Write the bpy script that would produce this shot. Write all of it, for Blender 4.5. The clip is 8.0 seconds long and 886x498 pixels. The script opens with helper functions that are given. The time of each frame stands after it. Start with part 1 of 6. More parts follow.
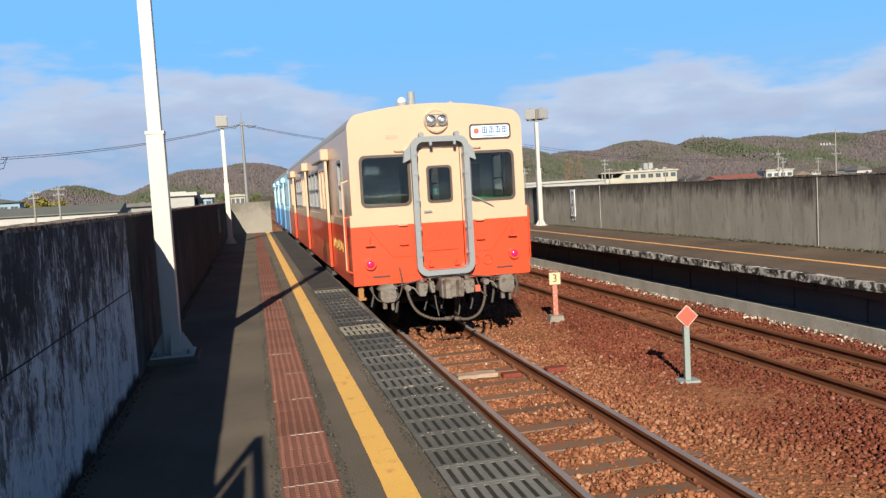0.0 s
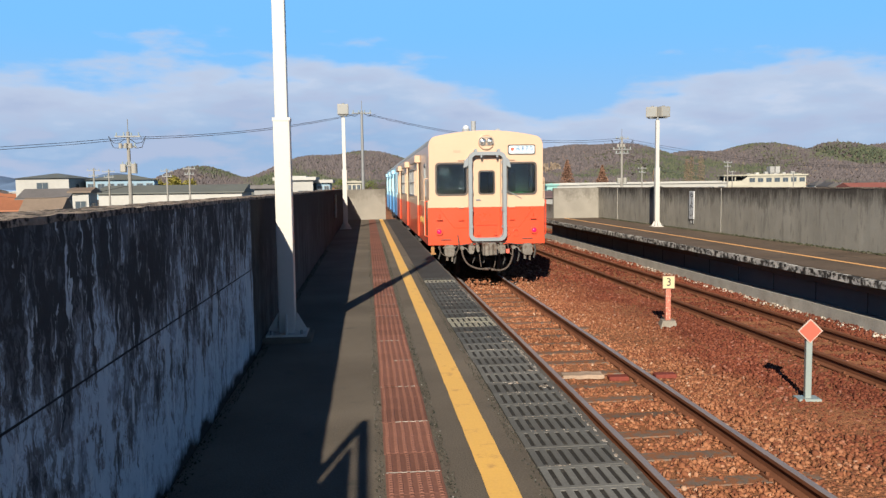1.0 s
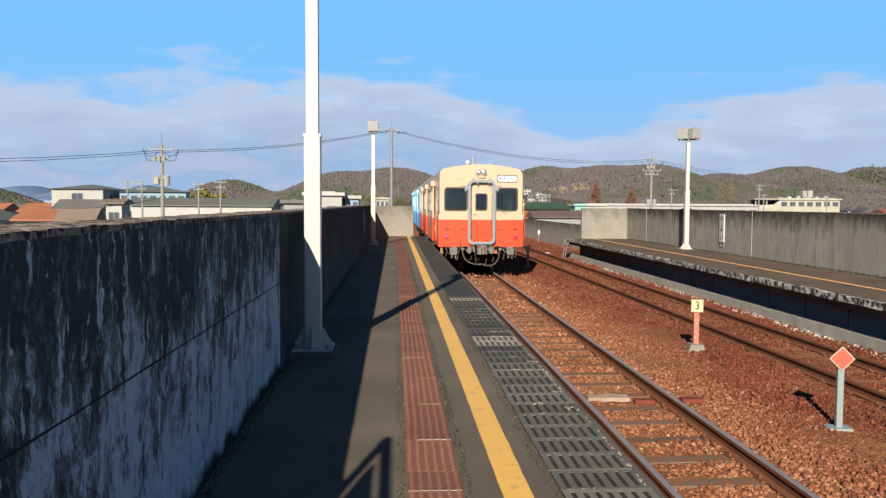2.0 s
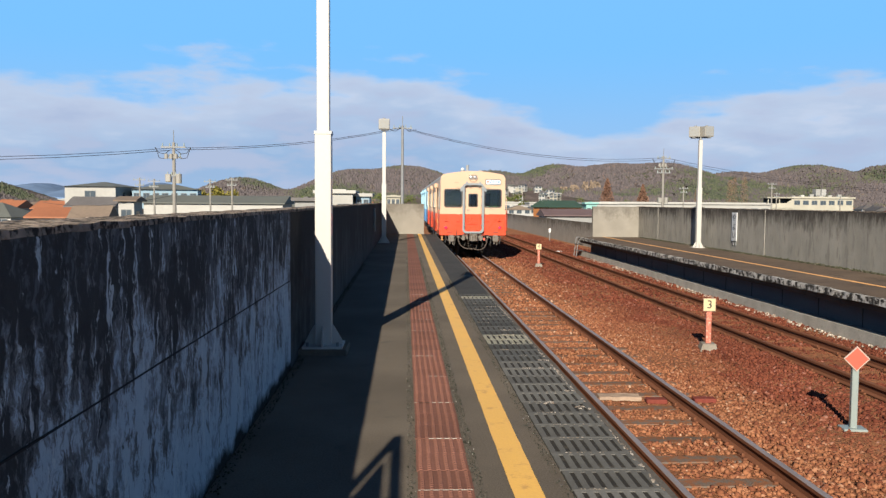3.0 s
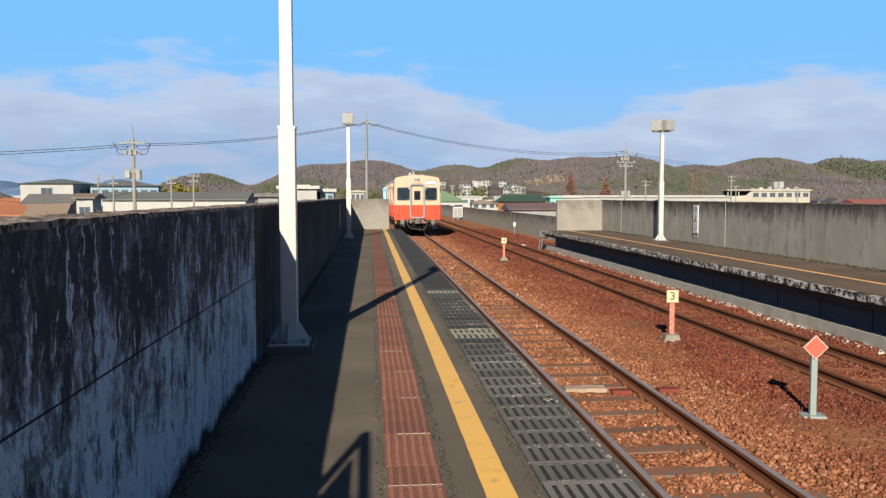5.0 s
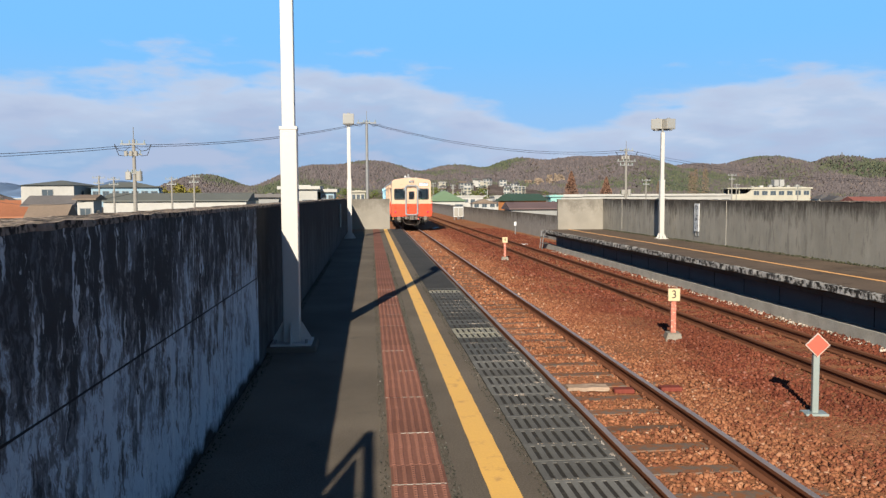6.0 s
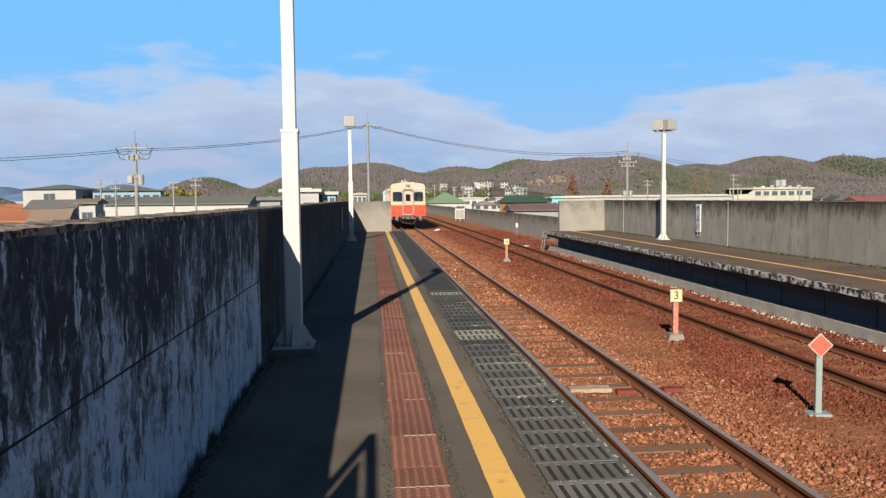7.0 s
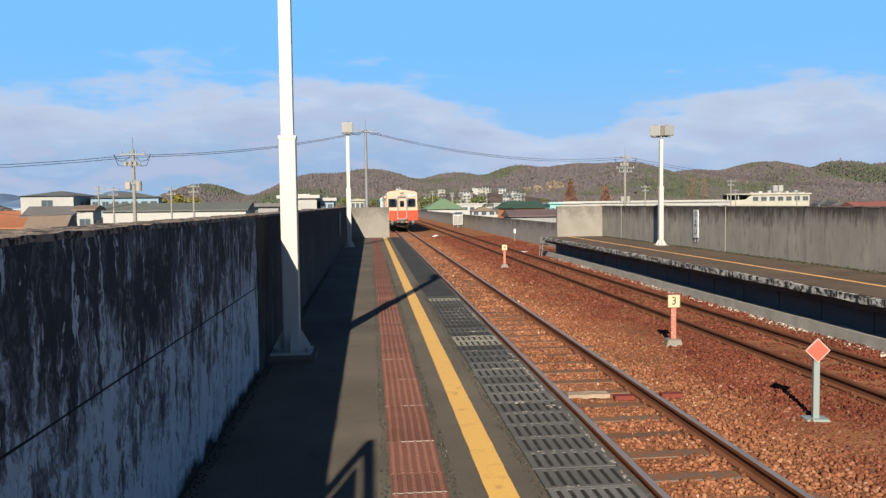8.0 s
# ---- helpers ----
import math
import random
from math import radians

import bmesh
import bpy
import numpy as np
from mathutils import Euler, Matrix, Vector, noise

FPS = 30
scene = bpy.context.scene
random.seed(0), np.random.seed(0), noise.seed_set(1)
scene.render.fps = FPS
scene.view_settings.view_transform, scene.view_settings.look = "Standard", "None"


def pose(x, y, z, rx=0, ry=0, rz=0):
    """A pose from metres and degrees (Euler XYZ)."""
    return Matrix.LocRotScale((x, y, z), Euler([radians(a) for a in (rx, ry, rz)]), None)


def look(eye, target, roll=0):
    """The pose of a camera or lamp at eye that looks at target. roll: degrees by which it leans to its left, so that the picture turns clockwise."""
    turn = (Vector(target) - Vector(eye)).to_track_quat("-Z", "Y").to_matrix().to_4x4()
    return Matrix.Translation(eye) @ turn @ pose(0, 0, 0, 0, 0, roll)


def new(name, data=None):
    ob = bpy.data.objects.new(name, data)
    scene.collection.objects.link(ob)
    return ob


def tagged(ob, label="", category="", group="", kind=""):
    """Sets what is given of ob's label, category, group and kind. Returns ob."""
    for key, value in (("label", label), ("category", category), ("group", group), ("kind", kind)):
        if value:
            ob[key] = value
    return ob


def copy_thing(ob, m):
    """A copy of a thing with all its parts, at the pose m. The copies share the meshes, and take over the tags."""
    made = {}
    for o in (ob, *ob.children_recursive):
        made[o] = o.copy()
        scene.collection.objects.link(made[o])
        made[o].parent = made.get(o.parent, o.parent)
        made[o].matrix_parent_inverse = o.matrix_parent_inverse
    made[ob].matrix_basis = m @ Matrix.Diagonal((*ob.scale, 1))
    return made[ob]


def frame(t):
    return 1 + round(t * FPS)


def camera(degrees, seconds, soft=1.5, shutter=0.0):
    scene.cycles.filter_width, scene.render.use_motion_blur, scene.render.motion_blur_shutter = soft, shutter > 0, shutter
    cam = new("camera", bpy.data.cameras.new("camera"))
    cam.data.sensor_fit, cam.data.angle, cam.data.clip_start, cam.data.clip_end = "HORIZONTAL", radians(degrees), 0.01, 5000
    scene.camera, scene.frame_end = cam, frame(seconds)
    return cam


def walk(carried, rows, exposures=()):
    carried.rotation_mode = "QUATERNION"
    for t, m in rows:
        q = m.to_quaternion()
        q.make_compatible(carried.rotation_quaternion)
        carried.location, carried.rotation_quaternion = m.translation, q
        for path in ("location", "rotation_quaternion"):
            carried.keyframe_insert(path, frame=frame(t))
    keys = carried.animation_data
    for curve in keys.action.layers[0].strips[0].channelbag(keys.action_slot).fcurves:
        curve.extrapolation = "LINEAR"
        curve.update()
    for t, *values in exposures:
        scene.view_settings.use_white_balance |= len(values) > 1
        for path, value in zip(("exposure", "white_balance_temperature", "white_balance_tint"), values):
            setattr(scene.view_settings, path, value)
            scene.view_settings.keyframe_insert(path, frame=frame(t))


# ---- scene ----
cam = camera(58.5, 8.0, soft=1.4)
PATH = [
    (0, (0.025, 0.523, 1.521), (0.487, 2.463, 1.37), -3.3),
    (0.5, (0.012, 0.527, 1.527), (0.313, 2.497, 1.351), -1.5),
    (1, (0.007, 0.537, 1.535), (0.196, 2.522, 1.376), -0.8),
    (1.5, (0.005, 0.532, 1.539), (0.151, 2.523, 1.411), -0.1),
    (2, (0.006, 0.535, 1.537), (0.128, 2.528, 1.423), 0.3),
    (2.2, (0.006, 0.54, 1.537), (0.108, 2.534, 1.4245), 0.4),
    (3.3, (0.005, 0.568, 1.533), (0.1, 2.562, 1.411), 0.4),
    (3.5, (0.016, 0.563, 1.538), (0.129, 2.556, 1.415), 0.3),
    (4, (0.01, 0.584, 1.534), (0.168, 2.574, 1.409), 0.3),
    (4.5, (0.003, 0.584, 1.532), (0.18, 2.572, 1.401), 0.2),
    (6, (-0.017, 0.57, 1.532), (0.164, 2.557, 1.399), -0.3),
    (6.5, (-0.021, 0.574, 1.533), (0.155, 2.561, 1.4), -0.4),
    (7, (-0.017, 0.574, 1.532), (0.16, 2.563, 1.404), -0.6),
    (7.5, (-0.015, 0.576, 1.532), (0.17, 2.563, 1.41), -0.6),
    (8, (-0.013, 0.562, 1.533), (0.169, 2.551, 1.42), -0.7),
]
walk(cam, [(t, look(eye, target, roll)) for t, eye, target, roll in PATH], exposures=[(0.0, 1.0), (8.0, 1.0)])

# world and sun: low winter sun from behind, over the back of the wall
SUN_EL, SUN_AZ = radians(26.0), math.atan2(-0.262, -1.0)
world = bpy.data.worlds.new("sky_world")
scene.world = world
world.use_nodes = True
wn, wl = world.node_tree.nodes, world.node_tree.links


def wnode(kind, *ins, smooth=False):
    n = wn.new("ShaderNode" + kind)
    if smooth:
        n.interpolation_type = "SMOOTHSTEP"
    for i, v in enumerate(ins):
        if v is None:
            continue
        if isinstance(v, bpy.types.NodeSocket):
            wl.new(v, n.inputs[i])
        else:
            n.inputs[i].default_value = v
    return n


def wmath(op, *ins, clamp=False):
    n = wnode("Math", *ins)
    n.operation, n.use_clamp = op, clamp
    return n.outputs[0]


def wmix(kind="MIX"):
    n = wnode("Mix")
    n.data_type, n.blend_type = "RGBA", kind
    return n


sky = wn.new("ShaderNodeTexSky")
sky.sky_type, sky.sun_disc = "NISHITA", False
sky.sun_elevation, sky.sun_rotation = SUN_EL, SUN_AZ
sky.air_density, sky.dust_density, sky.ozone_density = 0.6, 0.15, 3.0
tint = wmix("MULTIPLY")
tint.inputs[0].default_value = 1.0
wl.new(sky.outputs[0], tint.inputs[6])
tint.inputs[7].default_value = (0.60, 0.74, 0.88, 1)
# broken cloud banks low over the hills
coord = wn.new("ShaderNodeTexCoord")
sep = wnode("SeparateXYZ", coord.outputs["Generated"])
elev = wmath("ARCSINE", sep.outputs[2])
azim = wmath("ARCTAN2", sep.outputs[0], sep.outputs[1])
comb = wnode("CombineXYZ", wmath("MULTIPLY", azim, 1.0), wmath("MULTIPLY", elev, 3.2), 0.0)
n1 = wnode("TexNoise", comb.outputs[0])
n1.inputs["Scale"].default_value, n1.inputs["Detail"].default_value, n1.inputs["Roughness"].default_value = 4.2, 8.0, 0.52
n2 = wnode("TexNoise", comb.outputs[0])
n2.inputs["Scale"].default_value, n2.inputs["Detail"].default_value = 11.0, 7.0
# bank top: about ten degrees over the wall side, sinking beyond the track and rising again
rise = wnode("MapRange", azim, -0.45, -0.10, 0.116, 0.150, smooth=True).outputs[0]
drop = wnode("MapRange", azim, -0.02, 0.20, 0.0, 0.040, smooth=True).outputs[0]
again = wnode("MapRange", azim, 0.25, 0.38, 0.0, 0.032, smooth=True).outputs[0]
bank = wmath("ADD", wmath("SUBTRACT", rise, drop), again)
depth = wmath("SUBTRACT", bank, elev)
body = wmath("ADD", wmath("MULTIPLY", depth, 14.0), wmath("MULTIPLY", wmath("SUBTRACT", n1.outputs[0], 0.50), 2.3))
side = wnode("MapRange", azim, 0.05, 0.22, 0.40, -0.02, smooth=True).outputs[0]
body = wmath("ADD", wmath("ADD", body, side), wmath("MULTIPLY", wmath("SUBTRACT", n2.outputs[0], 0.5), 1.6))
mask = wnode("MapRange", body, 0.0, 0.55, 0.0, 1.0, smooth=True).outputs[0]
mask = wmath("MULTIPLY", mask, wnode("MapRange", elev, -0.02, 0.03, 0.55, 0.92).outputs[0])
edge = wnode("MapRange", wmath("ADD", body, wmath("MULTIPLY", wmath("SUBTRACT", n2.outputs[0], 0.5), 2.2)), 0.1, 1.5, 1.0, 0.0).outputs[0]
ccol = wmix()
wl.new(edge, ccol.inputs[0])
cbase = wmix()
wl.new(wnode("MapRange", n2.outputs[0], 0.42, 0.60, 0.0, 1.0, smooth=True).outputs[0], cbase.inputs[0])
cbase.inputs[6].default_value = (3.3, 4.9, 7.3, 1)
cbase.inputs[7].default_value = (4.5, 5.3, 7.2, 1)
wl.new(cbase.outputs[2], ccol.inputs[6])
ccol.inputs[7].default_value = (6.0, 6.7, 8.2, 1)
# clear air: pale blue over the hills, azure above, the plain sky higher up
azure = wmix()
wl.new(wnode("MapRange", elev, 0.02, 0.20, 1.0, 0.0, smooth=True).outputs[0], azure.inputs[0])
azure.inputs[6].default_value = (2.05, 5.55, 10.2, 1)
azure.inputs[7].default_value = (3.3, 5.6, 8.8, 1)
hazed = wmix()
wl.new(wnode("MapRange", elev, 0.24, 0.44, 1.0, 0.0, smooth=True).outputs[0], hazed.inputs[0])
wl.new(tint.outputs[2], hazed.inputs[6])
wl.new(azure.outputs[2], hazed.inputs[7])
skymix = wmix()
wl.new(mask, skymix.inputs[0])
wl.new(hazed.outputs[2], skymix.inputs[6])
wl.new(ccol.outputs[2], skymix.inputs[7])
wl.new(skymix.outputs[2], wn["Background"].inputs[0])
wn["Background"].inputs[1].default_value = 0.05
sun = new("sun", bpy.data.lights.new("sun", "SUN"))
sun.data.energy, sun.data.angle, sun.data.color = 5.0, radians(0.5), (1.0, 0.90, 0.74)
sun.matrix_world = look(Vector((math.sin(SUN_AZ) * math.cos(SUN_EL), math.cos(SUN_AZ) * math.cos(SUN_EL), math.sin(SUN_EL))) * 50, (0, 0, 0))

# ---- materials ----
def nodes_of(name):
    m = bpy.data.materials.new(name)
    m.use_nodes = True
    return m, m.node_tree.nodes, m.node_tree.links, m.node_tree.nodes["Principled BSDF"]


def lift(nodes, links, bsdf, height, strength, distance):
    b = nodes.new("ShaderNodeBump")
    b.inputs["Strength"].default_value, b.inputs["Distance"].default_value = strength, distance
    links.new(height, b.inputs["Height"])
    links.new(b.outputs[0], bsdf.inputs["Normal"])


def ramp(nodes, links, fac, stops):
    r = nodes.new("ShaderNodeValToRGB")
    e = r.color_ramp.elements
    while len(e) < len(stops):
        e.new(0.5)
    for k, (p, c) in zip(e, stops):
        k.position, k.color = p, (*c, 1)
    links.new(fac, r.inputs[0])
    return r.outputs[0]


def tex(nodes, links, kind, vec, scale, detail=5.0, rough=0.55):
    n = nodes.new("ShaderNodeTex" + kind)
    links.new(vec, n.inputs["Vector"])
    n.inputs["Scale"].default_value = scale
    if kind == "Noise":
        n.inputs["Detail"].default_value, n.inputs["Roughness"].default_value = detail, rough
    return n.outputs[0]


def stretched(nodes, links, sx, sy, sz):
    c = nodes.new("ShaderNodeTexCoord")
    mp = nodes.new("ShaderNodeMapping")
    mp.inputs["Scale"].default_value = (sx, sy, sz)
    links.new(c.outputs["Object"], mp.inputs[0])
    return mp.outputs[0]


def calc(nodes, links, op, a, b=None, clamp=False):
    n = nodes.new("ShaderNodeMath")
    n.operation, n.use_clamp = op, clamp
    for i, v in enumerate((a, b)):
        if v is None:
            continue
        if isinstance(v, bpy.types.NodeSocket):
            links.new(v, n.inputs[i])
        else:
            n.inputs[i].default_value = v
    return n.outputs[0]


def blend(nodes, links, fac, a, b):
    n = nodes.new("ShaderNodeMix")
    n.data_type = "RGBA"
    for i, v in ((0, fac), (6, a), (7, b)):
        if isinstance(v, bpy.types.NodeSocket):
            links.new(v, n.inputs[i])
        elif i:
            n.inputs[i].default_value = (*v, 1)
        else:
            n.inputs[i].default_value = v
    return n.outputs[2]


def shade(c, k):
    return tuple(min(1.0, x * k) for x in c)


def surface(name, col, rough=0.8, grain=60.0, patch=1.5, vary=0.25, bump=0.15, metal=0.0, dist=0.004, dirt=None, dirt_at=0.62, piece=0.0):
    """Base colour with large patches and fine grain; optional dirt spots; piece: variation from object to object."""
    m, n, l, b = nodes_of(name)
    v = stretched(n, l, 1, 1, 1)
    big, fine = tex(n, l, "Noise", v, patch), tex(n, l, "Noise", v, grain, 4.0)
    c1 = ramp(n, l, big, [(0.3, shade(col, 1 - vary)), (0.7, shade(col, 1 + vary))])
    c2 = ramp(n, l, fine, [(0.3, shade(col, 1 - vary * 0.8)), (0.7, shade(col, 1 + vary * 0.8))])
    c = blend(n, l, 0.5, c1, c2)
    if dirt:
        d = tex(n, l, "Noise", v, patch * 4.3, 9.0, 0.65)
        c = blend(n, l, ramp(n, l, d, [(dirt_at, (0, 0, 0)), (dirt_at + 0.09, (1, 1, 1))]), c, dirt)
    if piece:
        oi = n.new("ShaderNodeObjectInfo")
        k = calc(n, l, "ADD", calc(n, l, "MULTIPLY", oi.outputs["Random"], 2 * piece), 1 - piece)
        mul = n.new("ShaderNodeVectorMath")
        mul.operation = "SCALE"
        l.new(c, mul.inputs[0])
        l.new(k, mul.inputs["Scale"])
        c = mul.outputs[0]
    l.new(c, b.inputs["Base Color"])
    b.inputs["Metallic"].default_value = metal
    if rough > 0.84:
        b.inputs["Specular IOR Level"].default_value = 0.12
    l.new(calc(n, l, "ADD", calc(n, l, "MULTIPLY", big, 0.2), rough - 0.1, True), b.inputs["Roughness"])
    if bump:
        lift(n, l, b, fine, bump, dist)
    return m


def streaked(name, clean, mould, level, slope, soft=0.12, freq=5.0, bump=0.3, rough=0.9, low=0.8, ragged=5.5, film=0.0):
    """Concrete with run-down stains: mould above, streaks that hang down."""
    m, n, l, b = nodes_of(name)
    fine = tex(n, l, "Noise", stretched(n, l, 1, 1, 1), 45.0, 6.0)
    big = tex(n, l, "Noise", stretched(n, l, 1, 1, 1), 1.3, 4.0)
    run = tex(n, l, "Noise", stretched(n, l, freq, freq, low), 1.0, 9.0, 0.66)
    rag = tex(n, l, "Noise", stretched(n, l, freq * 3, freq * 3, ragged), 1.0, 8.0, 0.72)
    c = n.new("ShaderNodeTexCoord")
    s = n.new("ShaderNodeSeparateXYZ")
    l.new(c.outputs["Object"], s.inputs[0])
    h = calc(n, l, "MULTIPLY", calc(n, l, "SUBTRACT", s.outputs[2], level), slope)
    k = calc(n, l, "ADD", calc(n, l, "ADD", h, calc(n, l, "MULTIPLY", calc(n, l, "SUBTRACT", run, 0.5), 2.6)),
             calc(n, l, "ADD", calc(n, l, "MULTIPLY", calc(n, l, "SUBTRACT", rag, 0.5), 3.4), calc(n, l, "MULTIPLY", calc(n, l, "SUBTRACT", big, 0.5), 2.4)))
    mask = n.new("ShaderNodeMapRange")
    l.new(k, mask.inputs[0])
    mask.inputs[1].default_value, mask.inputs[2].default_value = -soft, soft
    base = blend(n, l, 0.5, ramp(n, l, big, [(0.3, shade(clean, 0.78)), (0.7, shade(clean, 1.2))]), ramp(n, l, fine, [(0.3, shade(clean, 0.85)), (0.7, shade(clean, 1.15))]))
    if film:
        f = tex(n, l, "Noise", stretched(n, l, freq * 0.7, freq * 0.7, low * 0.75), 1.0, 9.0, 0.62)
        f2 = tex(n, l, "Noise", stretched(n, l, freq * 1.6, freq * 1.6, low * 1.6), 1.0, 9.0, 0.7)
        base = blend(n, l, ramp(n, l, f, [(0.46, (0, 0, 0)), (0.52, (film, film, film))]), base, shade(clean, 0.38))
        base = blend(n, l, ramp(n, l, f2, [(0.54, (0, 0, 0)), (0.60, (0.7, 0.7, 0.7))]), base, shade(clean, 0.62))
    dark = ramp(n, l, rag, [(0.3, shade(mould, 0.6)), (0.7, shade(mould, 1.5))])
    col = blend(n, l, mask.outputs[0], base, dark)
    l.new(col, b.inputs["Base Color"])
    b.inputs["Roughness"].default_value = rough
    b.inputs["Specular IOR Level"].default_value = 0.12
    lift(n, l, b, calc(n, l, "ADD", fine, rag), bump, 0.006)
    return m


def limewashed(name):
    """Old pale limewash that has gone black from the top: ragged runs hang down, pale sheets are left below and toward the panel's end."""
    m, n, l, b = nodes_of(name)
    c = n.new("ShaderNodeTexCoord")
    wob = n.new("ShaderNodeTexNoise")
    l.new(c.outputs["Object"], wob.inputs["Vector"])
    wob.inputs["Scale"].default_value, wob.inputs["Detail"].default_value = 14.0, 6.0
    sc = n.new("ShaderNodeVectorMath")
    sc.operation = "SCALE"
    l.new(wob.outputs["Color"], sc.inputs[0])
    sc.inputs["Scale"].default_value = 0.09
    add = n.new("ShaderNodeVectorMath")
    l.new(c.outputs["Object"], add.inputs[0])
    l.new(sc.outputs[0], add.inputs[1])

    def streak(fy, fz, rough, detail=7.0):
        mp = n.new("ShaderNodeMapping")
        mp.inputs["Scale"].default_value = (1.0, fy, fz)
        l.new(add.outputs[0], mp.inputs[0])
        return calc(n, l, "SUBTRACT", tex(n, l, "Noise", mp.outputs[0], 1.0, detail, rough), 0.5)

    def sheet(value, lo, hi):
        r = n.new("ShaderNodeMapRange")
        l.new(value, r.inputs[0])
        r.inputs[1].default_value, r.inputs[2].default_value = lo, hi
        return r.outputs[0]

    s = n.new("ShaderNodeSeparateXYZ")
    l.new(c.outputs["Object"], s.inputs[0])
    fall = calc(n, l, "MULTIPLY", calc(n, l, "SUBTRACT", 0.86, s.outputs[2]), 0.34)
    ends = sheet(s.outputs[1], 4.6, 7.8)
    k = calc(n, l, "ADD", fall, calc(n, l, "MULTIPLY", ends, 0.10))
    run, drip, blot = streak(7.0, 1.5, 0.62), streak(17.0, 4.6, 0.7), streak(2.3, 2.0, 0.66, 10.0)
    k = calc(n, l, "ADD", k, calc(n, l, "MULTIPLY", run, 0.6))
    k = calc(n, l, "ADD", k, calc(n, l, "MULTIPLY", drip, 0.95))
    k = calc(n, l, "ADD", k, calc(n, l, "MULTIPLY", blot, 1.3))
    k = calc(n, l, "ADD", k, calc(n, l, "MULTIPLY", streak(34.0, 15.0, 0.75), 0.75))
    fine = tex(n, l, "Noise", c.outputs["Object"], 60.0, 5.0, 0.6)
    speck = tex(n, l, "Noise", c.outputs["Object"], 9.0, 8.0, 0.7)
    black = blend(n, l, speck, (0.022, 0.023, 0.025), (0.060, 0.062, 0.064))
    grey = blend(n, l, speck, (0.085, 0.088, 0.092), (0.165, 0.170, 0.176))
    # blue of the sky light on this side is put into the pale coats
    pale = blend(n, l, speck, (0.26, 0.325, 0.385), (0.42, 0.49, 0.55))
    col = blend(n, l, sheet(k, -0.085, -0.005), black, grey)
    col = blend(n, l, sheet(k, 0.035, 0.125), col, pale)
    worn = calc(n, l, "ADD", streak(5.0, 2.2, 0.7), calc(n, l, "MULTIPLY", streak(40.0, 22.0, 0.7), 0.6))
    col = blend(n, l, calc(n, l, "MULTIPLY", sheet(worn, 0.02, 0.10), 0.65), col, (0.115, 0.125, 0.140))
    # short white lime runs over the black
    lime = calc(n, l, "ADD", streak(15.0, 2.0, 0.62), calc(n, l, "MULTIPLY", streak(34.0, 7.0, 0.7), 0.7))
    col = blend(n, l, calc(n, l, "MULTIPLY", sheet(lime, 0.105, 0.15), 0.9), col, (0.42, 0.47, 0.50))
    # black gutter dirt along the foot
    foot = calc(n, l, "ADD", s.outputs[2], calc(n, l, "MULTIPLY", blot, 0.35))
    col = blend(n, l, sheet(foot, 0.10, 0.03), col, (0.02, 0.02, 0.02))
    l.new(col, b.inputs["Base Color"])
    b.inputs["Roughness"].default_value = 0.92
    b.inputs["Specular IOR Level"].default_value = 0.1
    lift(n, l, b, calc(n, l, "ADD", fine, calc(n, l, "MULTIPLY", k, 2.0)), 0.35, 0.006)
    return m


def islands(name, stops, rough=0.9, rust=None):
    """Loose pieces in one mesh, each with a colour of its own; rust: beyond this x they lie under darker brake rust."""
    m, n, l, b = nodes_of(name)
    g = n.new("ShaderNodeNewGeometry")
    c = ramp(n, l, g.outputs["Random Per Island"], stops)
    big = tex(n, l, "Noise", stretched(n, l, 1, 1, 1), 0.7, 3.0)
    fine = tex(n, l, "Noise", stretched(n, l, 1, 1, 1), 90.0, 3.0)
    k = calc(n, l, "ADD", calc(n, l, "MULTIPLY", calc(n, l, "ADD", big, calc(n, l, "MULTIPLY", fine, 0.7)), 0.9), 0.25)
    mul = n.new("ShaderNodeVectorMath")
    mul.operation = "SCALE"
    l.new(c, mul.inputs[0])
    l.new(k, mul.inputs["Scale"])
    col = mul.outputs[0]
    if rust is not None:
        s = n.new("ShaderNodeSeparateXYZ")
        l.new(stretched(n, l, 1, 1, 1), s.inputs[0])
        k = calc(n, l, "ADD", s.outputs[0], calc(n, l, "MULTIPLY", calc(n, l, "SUBTRACT", big, 0.5), 3.0))
        mr = n.new("ShaderNodeMapRange")
        l.new(k, mr.inputs[0])
        mr.inputs[1].default_value, mr.inputs[2].default_value = rust - 0.5, rust + 0.7
        over = n.new("ShaderNodeMix")
        over.data_type, over.blend_type = "RGBA", "MULTIPLY"
        l.new(mr.outputs[0], over.inputs[0])
        l.new(col, over.inputs[6])
        over.inputs[7].default_value = (0.56, 0.40, 0.44, 1)
        col = over.outputs[2]
    l.new(col, b.inputs["Base Color"])
    b.inputs["Roughness"].default_value = rough
    b.inputs["Specular IOR Level"].default_value = 0.15
    lift(n, l, b, fine, 0.4, 0.004)
    return m


def paint(name, col, rough=0.35, grime=0.12, metal=0.0):
    m = surface(name, col, rough, 25.0, 0.9, grime, 0.03, metal, 0.002)
    m.node_tree.nodes["Principled BSDF"].inputs["Coat Weight"].default_value = 0.15
    return m


def glass(name, col=(0.75, 0.85, 0.85), rough=0.02):
    m, n, l, b = nodes_of(name)
    b.inputs["Base Color"].default_value = (*col, 1)
    b.inputs["Roughness"].default_value = rough
    b.inputs["Transmission Weight"].default_value = 1.0
    b.inputs["IOR"].default_value = 1.45
    return m


